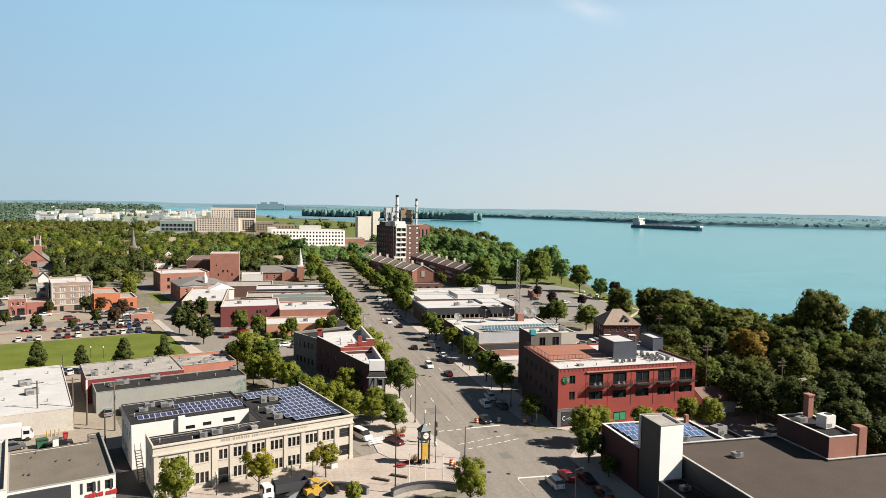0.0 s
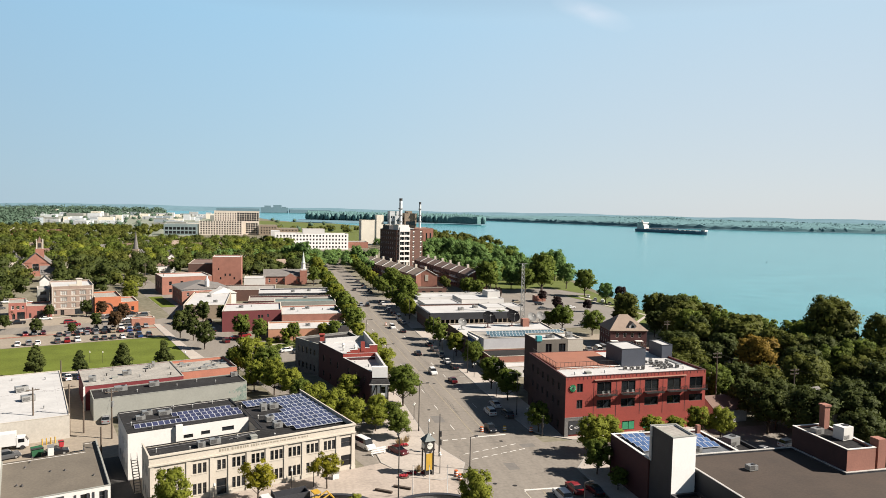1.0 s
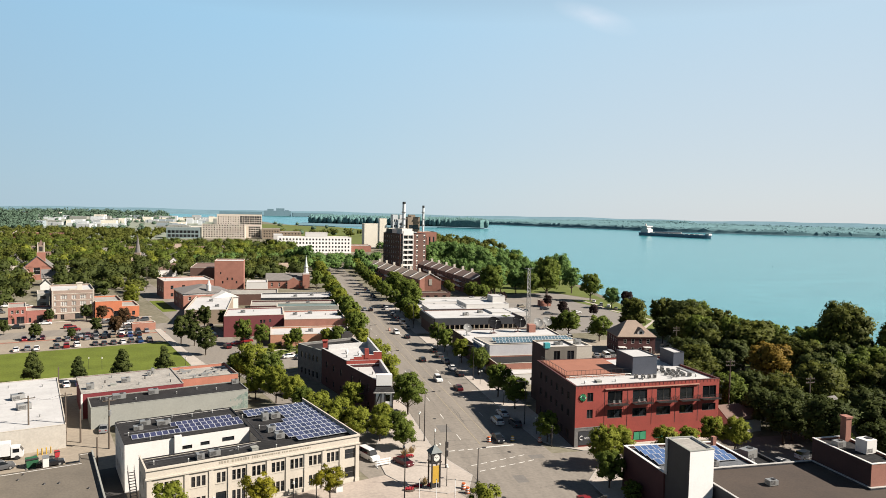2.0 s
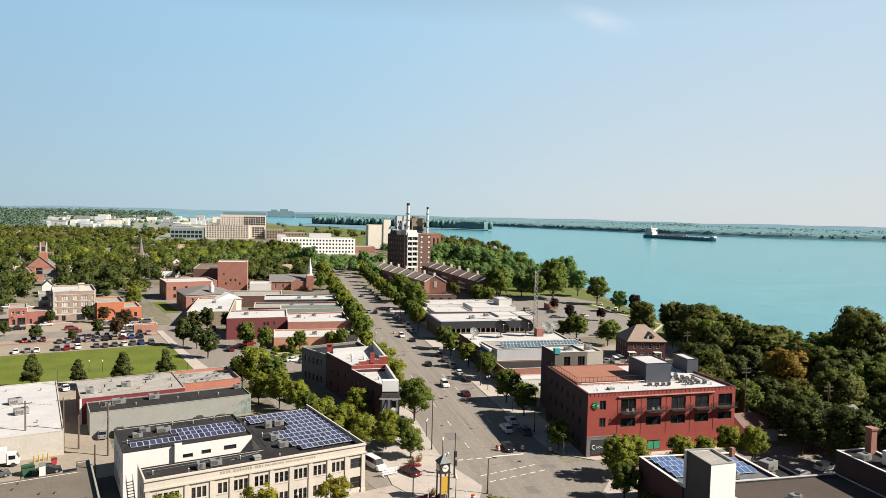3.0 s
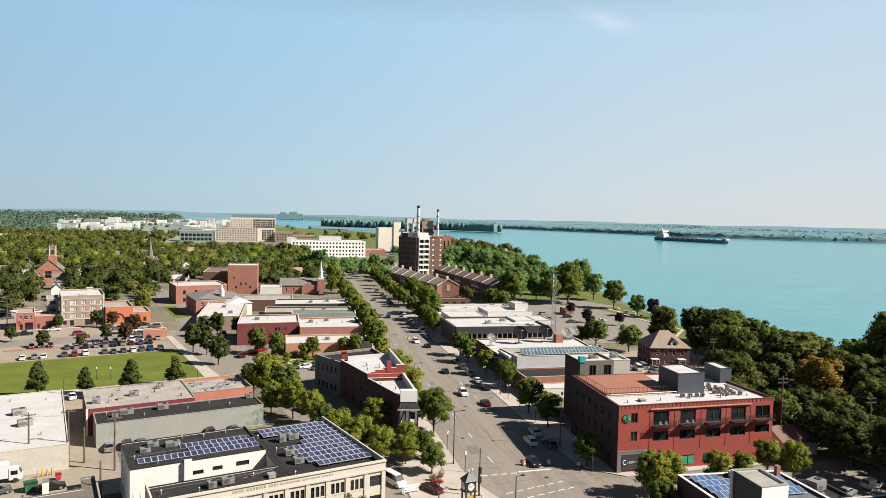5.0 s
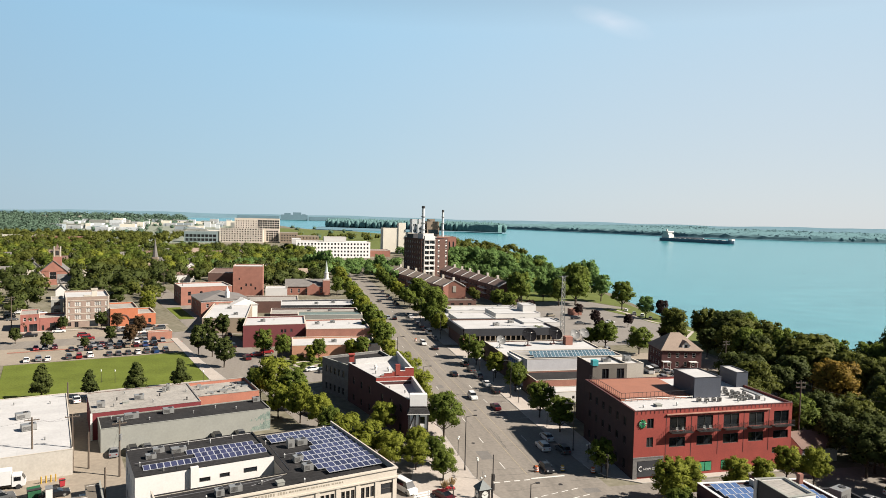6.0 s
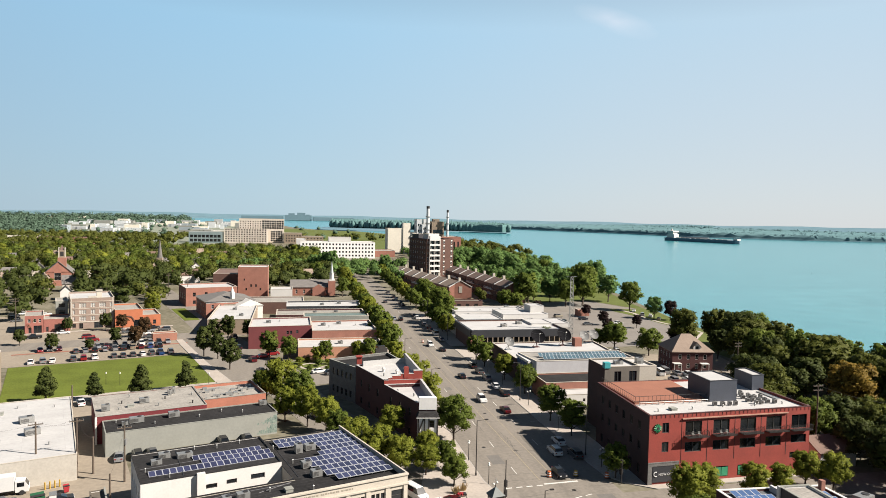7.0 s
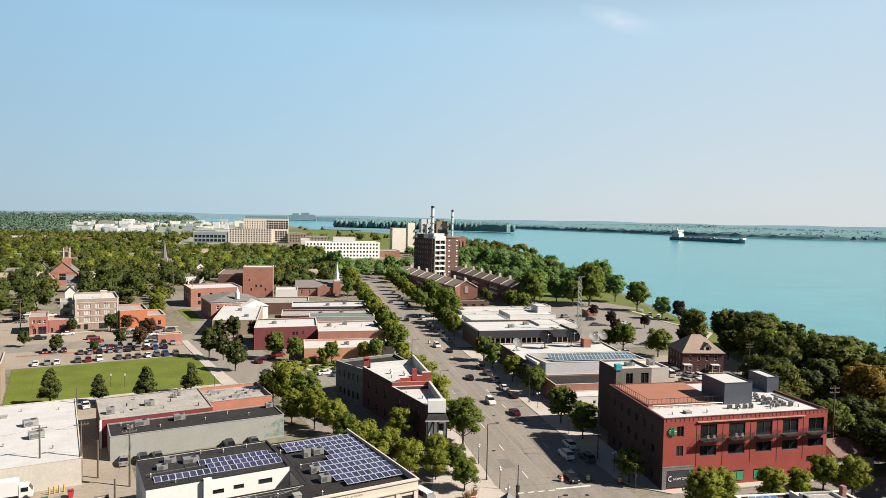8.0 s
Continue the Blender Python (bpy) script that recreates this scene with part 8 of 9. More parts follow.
# traffic signal on its post
for x, y, t in ((33.9, 128.9, 0), (58.4, 134.6, 90)):
    ob = thing("traffic_signal", "dark pole-mounted traffic signal", "traffic light", (x, y, 0.1), t)
    bm = bmesh.new()
    tube(bm, (0, 0, 0), (0, 0, 4.6), 0.1, 0.08, 7)
    part("pole", bm, DARKMETAL, ob)
    for z in (3.4, 1.7):
        bm = bmesh.new()
        box(bm, 0.1, 0.5, -0.2, 0.2, z, z + 1.1)
        for k in range(3):
            tube(bm, (0.3, -0.2, z + 0.2 + 0.35 * k), (0.3, -0.4, z + 0.24 + 0.35 * k), 0.13, n=8)
        part("signal_head", bm, DARKMETAL, ob)


def barrel(x, y, col):
    ob = thing("traffic_barrel", ("orange and white" if col else "white and yellow") + " striped traffic barrel on the road", "barrel", (x, y, 0.06), 0, "traffic barrels")
    for k in range(5):
        bm = bmesh.new()
        r0, r1 = 0.36 - 0.02 * k, 0.345 - 0.02 * k
        tube(bm, (0, 0, 0.08 + 0.2 * k), (0, 0, 0.28 + 0.2 * k), r0 * 1.25, r1 * 1.25, 12)
        part("band", bm, (ORANGE if col else YELLOW) if k % 2 == 0 else SIGNWHITE, ob)
    block("foot", -0.5, 0.5, -0.5, 0.5, 0, 0.08, DARKMETAL, ob)


for x, y, c in ((46.4, 140.2, 1), (51.6, 139.8, 0), (57.1, 137.9, 1), (47.5, 276, 1), (64.2, 263.5, 1), (34.3, 117.3, 1), (34.5, 115.4, 1), (47, 330, 1)):
    barrel(x, y, c)
bar = thing("barricade", "white striped road barricade", "barricade", (22.0, 130.6, 0.07), 17.5)
for k in range(3):
    bm = bmesh.new()
    box(bm, -1.6, 1.6, -0.03, 0.03, 0.35 + 0.45 * k, 0.62 + 0.45 * k)
    part("board", bm, SIGNWHITE, bar)
for x in (-1.3, 1.3):
    bm = bmesh.new()
    box(bm, x - 0.05, x + 0.05, -0.08, -0.03, 0, 1.6)
    box(bm, x - 0.05, x + 0.05, -0.6, 0.6, 0, 0.08)
    part("leg", bm, SIGNWHITE, bar)
for x, y in ((24.5, 109.2), (27.2, 108.6), (30.2, 108.0)):
    ob = thing("flagpole", "bare white flagpole on the plaza", "flagpole", (x, y, 0.07), 0, "flagpoles")
    bm = bmesh.new()
    tube(bm, (0, 0, 0), (0, 0, 5.6), 0.08, 0.05, 7)
    part("pole", bm, SIGNWHITE, ob)
    bm = bmesh.new()
    bmesh.ops.create_icosphere(bm, subdivisions=1, radius=0.12, matrix=Matrix.Translation((0, 0, 5.7)))
    part("finial", bm, STEEL, ob)
# curved plaza walls
for cx, cy, r, a0, a1 in ((10.6, 103.0, 7.6, 35, 150), (26.5, 99.2, 8.4, 48, 130)):
    ob = thing("curved_wall", "dark curved concrete seat wall on the plaza", "wall", (cx, cy, 0.07), 0, "plaza walls")
    bm = bmesh.new()
    for k in range(20):
        t0, t1 = radians(a0 + (a1 - a0) * k / 20), radians(a0 + (a1 - a0) * (k + 1) / 20)
        prism(bm, [(r * math.cos(t0), r * math.sin(t0)), ((r + 0.6) * math.cos(t0), (r + 0.6) * math.sin(t0)), ((r + 0.6) * math.cos(t1), (r + 0.6) * math.sin(t1)), (r * math.cos(t1), r * math.sin(t1))], 0, 1.1)
    part("wall_body", bm, STONE, ob)
    bm = bmesh.new()
    for k in range(20):
        t0, t1 = radians(a0 + (a1 - a0) * k / 20), radians(a0 + (a1 - a0) * (k + 1) / 20)
        prism(bm, [((r - 0.08) * math.cos(t0), (r - 0.08) * math.sin(t0)), ((r + 0.68) * math.cos(t0), (r + 0.68) * math.sin(t0)), ((r + 0.68) * math.cos(t1), (r + 0.68) * math.sin(t1)), ((r - 0.08) * math.cos(t1), (r - 0.08) * math.sin(t1))], 1.1, 1.25)
    part("wall_cap", bm, CHARCOAL, ob)
# flower beds by the clock and the corner
RED = surface("red_flowers", (0.241, 0.0107, 0.0161), 0.8, vary=0.3, size=0.4)
STRAW = surface("dry_ornamental_grass", (0.225, 0.155, 0.0642), 0.9, vary=0.3, size=0.5)
for x, y, kind in ((26.4, 119.6, 1), (27.8, 120.3, 0), (29.0, 119.4, 1), (24.8, 118.6, 1), (27.2, 135.4, 0), (28.6, 136.4, 0), (29.6, 154.5, 1), (33.2, 95.6, 1), (28.0, 134.6, 1)):
    ob = thing("flower_bed" if kind else "grass_clump", "bed of bright red flowers" if kind else "clump of dry ornamental grass", "flowers" if kind else "grass", (x, y, 0.1))
    rng = random.Random(int(x * 10))
    bm = bmesh.new()
    for k in range(60):
        a, r = rng.uniform(0, 6.28), rng.uniform(0, 0.9)
        p = Vector((r * math.cos(a), r * math.sin(a) * 0.6, 0))
        if kind:
            tube(bm, p + Vector((0, 0, 0.15)), p + Vector((0, 0, 0.3 + rng.uniform(0, 0.15))), 0.1, 0.12, 5)
        else:
            tube(bm, p * 0.5, p * 1.2 + Vector((0, 0, rng.uniform(0.8, 1.5))), 0.07, 0.02, 4)
    part("blooms" if kind else "tuft", bm, RED if kind else STRAW, ob, kind="stuff")
    if kind:
        bm = bmesh.new()
        tube(bm, (0, 0, 0), (0, 0, 0.16), 1.0, 0.9, 10)
        part("soil", bm, BARK, ob)
umb = thing("parasol", "red cafe parasol", "parasol", (36.2, 96.0, 0.1))
tagged(umb, "small red open parasol near the kerb")
bm = bmesh.new()
tube(bm, (0, 0, 0), (0, 0, 2.3), 0.03, n=6)
part("pole", bm, DARKMETAL, umb)
bm = bmesh.new()
tube(bm, (0, 0, 1.9), (0, 0, 2.4), 1.2, 0.05, 8)
part("canopy", bm, RED, umb)
for x, y in ((23.6, 113.8), (20.2, 113.0)):
    ob = thing("excavated_beam", "dark timber beam lying on the plaza", "beam", (x, y, 0.07), -35)
    block("beam", -1.6, 1.6, -0.25, 0.25, 0, 0.35, BARK, ob)
bx = thing("utility_box", "small white utility cabinet on the pavement", "cabinet", (12.6, 120.4, 0.1), 17.5)
block("cabinet_body", -0.6, 0.6, -0.4, 0.4, 0, 1.0, WHITEWALL, bx)
block("cabinet_lid", -0.65, 0.65, -0.45, 0.45, 1.0, 1.08, STEEL, bx)


# ---- utility poles and wires ----
def utility_pole(x, y, h, arms=1, group="utility poles", turn=17.5):
    ob = thing("utility_pole", "weathered wooden utility pole with cross-arm", "utility pole", (x, y, 0), turn, group)
    bm = bmesh.new()
    tube(bm, (0, 0, 0), (0, 0, h), 0.19, 0.13, 8)
    part("pole", bm, POLEWOOD, ob)
    for k in range(arms):
        bm = bmesh.new()
        box(bm, -1.2, 1.2, -0.07, 0.07, h - 0.6 - 0.9 * k, h - 0.45 - 0.9 * k)
        part("cross_arm", bm, POLEWOOD, ob)
        for s in (-1.1, -0.5, 0.5, 1.1):
            bm = bmesh.new()
            tube(bm, (s, 0, h - 0.45 - 0.9 * k), (s, 0, h - 0.25 - 0.9 * k), 0.05, n=6)
            part("insulator", bm, STEEL, ob)
    return ob


poles = [(-46.1, 154.0, 10.6), (-39.3, 153.8, 11.0), (-37.0, 155.4, 7.0), (-30.5, 150.4, 10.4), (-50.7, 190.5, 8.2), (-28.6, 132.6, 8.2)]
for k, (x, y, h) in enumerate(poles):
    utility_pole(x, y, h, 1 if k in (0, 1, 3) else 0, "yard poles")
can = thing("transformer", "grey pole transformer can", "transformer", (-30.2, 150.2, 7.0))
bm = bmesh.new()
tube(bm, (0, -0.3, 0), (0, -0.3, 1.0), 0.28, n=10)
part("can_body", bm, STEEL, can)
block("bracket", -0.06, 0.06, -0.3, 0.2, 0.4, 0.6, DARKMETAL, can)


def wire(p, q, sag=0.8, name="overhead_wire"):
    p, q = Vector(p), Vector(q)
    bm = bmesh.new()
    pts = [p.lerp(q, k / 10) - Vector((0, 0, sag * 4 * (k / 10) * (1 - k / 10))) for k in range(11)]
    side = (q - p).cross(Vector((0, 0, 1))).normalized() * 0.012
    rings = [[bm.verts.new(c + d) for d in (side, -side, Vector((0, 0, 0.02)))] for c in pts]
    for a, b in zip(rings, rings[1:]):
        for i in range(3):
            bm.faces.new((a[i], a[(i + 1) % 3], b[(i + 1) % 3], b[i]))
    return part(name, bm, DARKMETAL)


for a, b in ((0, 1), (1, 3), (3, 5), (1, 2)):
    for d in (-0.8, 0.8) if (a, b) in ((0, 1), (1, 3)) else (0.0,):
        pa, pb = poles[a], poles[b]
        tagged(wire((pa[0] + d, pa[1], pa[2] - 0.3), (pb[0] + d, pb[1], pb[2] - 0.3)), "thin dark overhead wire between poles", "cable", "yard wires")
for a in ((-62, 158, 8),):
    tagged(wire((poles[0][0], poles[0][1], 10.2), a), "thin dark overhead wire between poles", "cable", "yard wires")
east_poles = [(107.4, 143.0, 15.2), (122.6, 134.6, 12.5), (103, 170, 12), (138, 120, 12), (133, 205, 12), (150, 136, 12)]
for x, y, h in east_poles:
    utility_pole(x, y, h, 2, "east poles", 0)
for a, b in ((0, 2), (0, 1), (1, 3), (2, 4)):
    pa, pb = east_poles[a], east_poles[b]
    tagged(wire((pa[0], pa[1], pa[2] - 0.4), (pb[0], pb[1], pb[2] - 0.4)), "thin dark overhead wire between poles", "cable", "east wires")
for x, y in ((-108, 318), (-55, 395), (-95, 400), (-130, 420), (-70, 430)):
    utility_pole(x, y, 13, 2, "far poles")

# yard clutter behind the diner
def bin_box(u, v, w, d, h, material, label):
    ob = thing("skip_bin", label, "waste bin", (*town(u, v), 0.04), 17.5 + 8)
    bm = bmesh.new()
    vs = [bm.verts.new(c) for c in ((-w / 2 + 0.1, -d / 2 + 0.1, 0.1), (w / 2 - 0.1, -d / 2 + 0.1, 0.1), (w / 2 - 0.1, d / 2 - 0.1, 0.1), (-w / 2 + 0.1, d / 2 - 0.1, 0.1), (-w / 2, -d / 2, h * 0.8), (w / 2, -d / 2, h * 0.8), (w / 2, d / 2, h), (-w / 2, d / 2, h))]
    for q in ((0, 3, 2, 1), (4, 5, 6, 7), (0, 1, 5, 4), (1, 2, 6, 5), (2, 3, 7, 6), (3, 0, 4, 7)):
        bm.faces.new([vs[i] for i in q])
    part("bin_body", bm, material, ob)
    block("lid", -w / 2 - 0.04, w / 2 + 0.04, -d / 2, 0, h * 0.9, h * 0.94, DARKMETAL, ob)


bin_box(-50.6, 34.5, 2.0, 1.7, 1.7, surface("green_bin_paint", (0.0107, 0.0642, 0.0268), 0.6, vary=0.3, size=1), "dark green steel waste skip")
bin_box(-46.4, 37.8, 0.9, 0.9, 1.3, RED, "small red waste bin")
for k in range(4):
    u = -49.6 + 0.75 * k
    ob = thing("bollard", "yellow steel bollard in the yard", "bollard", (*town(u, 40.6 + 0.1 * k), 0), 0, "yard bollards")
    bm = bmesh.new()
    tube(bm, (0, 0, 0), (0, 0, 1.3), 0.12, n=8)
    tube(bm, (0, 0, 1.3), (0, 0, 1.38), 0.12, 0.05, n=8)
    part("post", bm, YELLOW, ob)
for u, v, w, d, h, m, lab in ((-46.0, 26.8, 3.4, 1.5, 1.5, STEEL, "grey steel yard machinery casing"), (-48.4, 31.6, 1.0, 1.6, 2.4, WHITEWALL, "white steel cupboard in the yard"), (-43.4, 28.6, 1.2, 1.2, 1.2, STEEL, "grey meter housing in the yard")):
    ob = thing("yard_unit", lab, "machinery", (*town(u, v), 0.03), 17.5)
    block("casing", -w / 2, w / 2, -d / 2, d / 2, 0, h, m, ob)
    block("cover", -w / 2 - 0.05, w / 2 + 0.05, -d / 2 - 0.05, d / 2 + 0.05, h, h + 0.1, STEEL, ob)

# ---- vehicles ----
def paint(name, c, metal=0.2):
    return surface(name, c, 0.3, metal=metal, vary=0.06, size=2)


PAINTS = {"white": paint("car_white", (0.452, 0.452, 0.439), 0), "silver": paint("car_silver", (0.244, 0.25, 0.256), 0.5), "grey": paint("car_grey", (0.0696, 0.0723, 0.0749), 0.3), "black": paint("car_black", (0.00964, 0.00964, 0.0107)),
          "red": paint("car_red", (0.171, 0.0107, 0.0134)), "maroon": paint("car_maroon", (0.0589, 0.00642, 0.00857)), "blue": paint("car_blue", (0.0161, 0.0428, 0.128)), "tan": paint("car_tan", (0.187, 0.161, 0.118))}
TYRE = surface("tyre_rubber", (0.0107, 0.0107, 0.0107), 0.9, vary=0.2, size=0.3)
CARGLASS = surface("car_glass", (0.00642, 0.00803, 0.00964), 0.08, vary=0.2, size=2)
HEADLIGHT = surface("headlight_lens", (0.421, 0.421, 0.409), 0.15, vary=0.05, size=1)
TAILLIGHT = surface("tail_light_lens", (0.187, 0.00535, 0.00535), 0.2, vary=0.05, size=1)
SHAPES = {
    "sedan": (4.7, 1.8, ((-2.35, 0.35), (-2.3, 0.85), (-1.55, 0.98), (1.0, 1.0), (2.2, 0.82), (2.35, 0.4)), (-1.75, -0.95, 0.35, 1.25, 1.44)),
    "suv": (4.7, 1.9, ((-2.35, 0.4), (-2.33, 1.0), (-2.2, 1.08), (1.0, 1.08), (2.15, 0.98), (2.35, 0.45)), (-2.2, -1.9, 0.4, 1.2, 1.72)),
    "van": (5.2, 2.0, ((-2.6, 0.4), (-2.6, 1.15), (-2.5, 1.2), (1.4, 1.2), (2.4, 1.0), (2.6, 0.45)), (-2.55, -2.5, 1.1, 1.8, 2.1)),
    "pickup": (5.6, 1.95, ((-2.8, 0.5), (-2.8, 1.05), (-0.9, 1.08), (1.3, 1.08), (2.65, 1.02), (2.8, 0.5)), (-0.95, -0.75, 0.75, 1.45, 1.8)),
}
CAR_MESH = {}


def loft(rows):
    bm = bmesh.new()
    rings = [[bm.verts.new(c) for c in ring] for ring in rows]
    n = len(rings[0])
    for a, b in zip(rings, rings[1:]):
        for i in range(n):
            bm.faces.new((a[i], a[(i + 1) % n], b[(i + 1) % n], b[i]))
    bm.faces.new(rings[0][::-1])
    bm.faces.new(rings[-1])
    bmesh.ops.recalc_face_normals(bm, faces=bm.faces[:])
    return bm


def car_meshes(kind, colour):
    key = (kind, colour)
    if key in CAR_MESH:
        return CAR_MESH[key]
    length, width, outline, (b0, t0, t1, b1, top) = SHAPES[kind]
    h = width / 2
    rows = []
    for x, z in outline:
        k = 0.86 if abs(x) > length / 2 - 0.1 else 1.0
        rows.append([(x, -h * k, 0.28), (x, h * k, 0.28), (x, h * k, z * 0.72), (x, h * k * 0.93, z), (x, -h * k * 0.93, z), (x, -h * k, z * 0.72)])
    out = {}

    def keep(name, bm, mat):
        me = bpy.data.meshes.new(name)
        bm.to_mesh(me)
        bm.free()
        me.materials.append(mat)
        out[name] = me

    keep("body", loft(rows), PAINTS[colour])
    base = outline[2][1] - 0.02
    bm = bmesh.new()
    lo = [(b0, -h * 0.86), (b1, -h * 0.86), (b1, h * 0.86), (b0, h * 0.86)]
    hi = [(t0, -h * 0.7), (t1, -h * 0.7), (t1, h * 0.7), (t0, h * 0.7)]
    a = [bm.verts.new((x, y, base)) for x, y in lo]
    b = [bm.verts.new((x, y, top - 0.06)) for x, y in hi]
    for i in range(4):
        bm.faces.new((a[i], a[(i + 1) % 4], b[(i + 1) % 4], b[i]))
    bm.faces.new(b)
    bm.faces.new(a[::-1])
    keep("glazing", bm, CARGLASS)
    bm = bmesh.new()
    c = [bm.verts.new((x * 1.01, y * 1.03, top - 0.065)) for x, y in hi]
    d = [bm.verts.new((x * 0.95, y * 0.93, top)) for x, y in hi]
    for i in range(4):
        bm.faces.new((c[i], c[(i + 1) % 4], d[(i + 1) % 4], d[i]))
    bm.faces.new(d)
    bm.faces.new(c[::-1])
    keep("roof_panel", bm, PAINTS[colour])
    bm = bmesh.new()
    if kind == "pickup":
        box(bm, -2.7, -1.05, -h * 0.8, h * 0.8, 1.075, 1.09)
        keep("load_bed", bm, CHARCOAL)
        bm = bmesh.new()
    box(bm, length / 2 - 0.09, length / 2 - 0.02, -h * 0.18, h * 0.18, 0.62, 0.78)
    keep("headlight", bm, HEADLIGHT)
    bm = bmesh.new()
    box(bm, -length / 2 + 0.0, -length / 2 + 0.06, -h * 0.16, h * 0.16, 0.68, 0.86)
    keep("tail_light", bm, TAILLIGHT)
    bm = bmesh.new()
    tube(bm, (0, -0.11, 0), (0, 0.11, 0), 0.34, n=14)
    keep("tyre", bm, TYRE)
    bm = bmesh.new()
    tube(bm, (0, -0.125, 0), (0, 0.125, 0), 0.2, n=10)
    keep("rim", bm, STEEL)
    out["spots"] = [(sx * length * 0.31, sy * (h - 0.1)) for sx in (-1, 1) for sy in (-1, 1)]
    CAR_MESH[key] = out
    return out


def car(x, y, turn, kind="sedan", colour="grey", group="cars on the avenue", where="on the avenue"):
    word = {"sedan": "saloon car", "suv": "sport utility car", "van": "delivery van", "pickup": "pickup truck"}[kind]
    ob = thing("car" if kind in ("sedan", "suv") else kind, f"{colour} {word} {where}", "car" if kind in ("sedan", "suv") else kind, (x, y, 0.055), turn, group)
    ms = car_meshes(kind, colour)
    for name in ("body", "glazing", "roof_panel", "load_bed"):
        if name in ms:
            share(name, ms[name], ob, Matrix())
    for s in (-1, 1):
        for name in ("headlight", "tail_light"):
            share(name, ms[name], ob, Matrix.Translation((0, s * SHAPES[kind][1] * 0.31, 0)))
    for sx, sy in ms["spots"]:
        w = share("wheel", ms["tyre"], ob, Matrix.Translation((sx, sy, 0.34)))
        share("rim", ms["rim"], w, Matrix())
    return ob


AV = (("black", 49.0, 219.0, 90), ("white", 47.9, 193.0, -90), ("maroon", 51.2, 182.6, 90), ("white", 52.3, 152.2, 90), ("black", 48.6, 140.6, -90), ("white", 49.1, 268.9, -90), ("black", 51.7, 259.6, 90), ("white", 49.6, 104.4, 90), ("silver", 44.8, 333.0, -90), ("black", 47.5, 331.0, 90), ("grey", 48.7, 394.0, 90))
for k, (c, x, y, a) in enumerate(AV):
    car(x, y, a + random.uniform(-2, 2), "suv" if k % 2 else "sedan", c, where="driving along the wide avenue")
PARK = (("white", 55.5, 158.0, "sedan"), ("grey", 55.8, 149.8, "suv"), ("silver", 55.8, 215.7, "suv"), ("white", 55.6, 206.0, "sedan"), ("black", 55.8, 198.0, "sedan"), ("grey", 55.8, 224.0, "suv"), ("black", 55.7, 232.0, "sedan"), ("silver", 55.6, 279.3, "sedan"), ("white", 55.9, 292, "van"), ("grey", 55.7, 300, "sedan"),
        ("black", 55.8, 307.2, "suv"), ("silver", 55.6, 316, "sedan"), ("white", 55.7, 334.2, "suv"), ("grey", 55.6, 342, "sedan"), ("black", 56.2, 380, "sedan"), ("grey", 56.2, 388, "suv"), ("white", 56.4, 406.7, "sedan"), ("black", 56.4, 415, "suv"), ("grey", 56.5, 440, "sedan"), ("red", 53.0, 106.8, "sedan"), ("black", 56.0, 105.2, "sedan"), ("maroon", 55.9, 98.5, "suv"))
for c, x, y, kind in PARK:
    car(x, y, 90 + random.uniform(-2, 2), kind, c, "parked cars on the avenue", "parked at the kerb")
for c, x, y in (("grey", 35.0, 470), ("black", 35.0, 440), ("silver", 34.8, 412), ("maroon", 34.8, 372), ("grey", 34.7, 290), ("black", 34.7, 300)):
    car(x, y, -90, "sedan", c, "parked cars on the avenue", "parked at the kerb")
car(26.0, 130.9, -60, "sedan", "maroon", "cars by the plaza", "stopped beside the corner plaza")
car(19.9, 135.2, -64, "van", "white", "cars by the plaza", "parked beside the stone office")
car(16.0, 138.4, 107.5, "suv", "red", "cars by the plaza", "parked beside the stone office")
for x, y, c in ((-30.9, 162.9, "black"), (-28.4, 164.0, "grey"), (-15.4, 168.8, "black"), (-10.6, 170.3, "grey")):
    car(x, y, 107.5, "suv" if c == "black" else "sedan", c, "cars behind the office", "parked against the grey warehouse")
car(-34.2, 162.4, 100, "sedan", "silver", "yard cars", "parked against the grey warehouse")
BOXWHITE = surface("white_truck_panels", (0.433, 0.433, 0.421), 0.5, vary=0.06, size=2)
lorry = thing("box_truck", "white box truck parked in the service yard", "truck", (*town(-55.2, 41.0), 0.04), 14)
block("cargo_box", -3.4, 1.2, -1.15, 1.15, 0.95, 3.35, BOXWHITE, lorry, "white cargo box")
bm = bmesh.new()
lo = [bm.verts.new(c) for c in ((1.3, -1.0, 0.5), (3.3, -1.0, 0.5), (3.3, -1.0, 1.35), (2.7, -1.0, 2.35), (1.3, -1.0, 2.45))]
hi = [bm.verts.new((v.co.x, 1.0, v.co.z)) for v in lo]
bm.faces.new(lo)
bm.faces.new(hi[::-1])
for i in range(5):
    bm.faces.new((lo[i], lo[i - 1], hi[i - 1], hi[i]))
part("cab", bm, BOXWHITE, lorry)
bm = bmesh.new()
box(bm, 1.6, 2.65, -1.03, 1.03, 1.45, 2.15)
part("side_window", bm, CARGLASS, lorry)
bm = bmesh.new()
v = [bm.verts.new(c) for c in ((3.27, -0.85, 1.45), (3.27, 0.85, 1.45), (2.78, 0.85, 2.27), (2.78, -0.85, 2.27))]
bm.faces.new(v)
part("windscreen", bm, CARGLASS, lorry)
block("chassis", -3.3, 2.6, -0.5, 0.5, 0.5, 0.9, DARKMETAL, lorry)
for x in (-2.2, 2.3):
    for y in (-0.95, 0.95):
        bm = bmesh.new()
        tube(bm, (x, y - 0.15, 0.42), (x, y + 0.15, 0.42), 0.42, n=14)
        part("wheel", bm, TYRE, lorry)
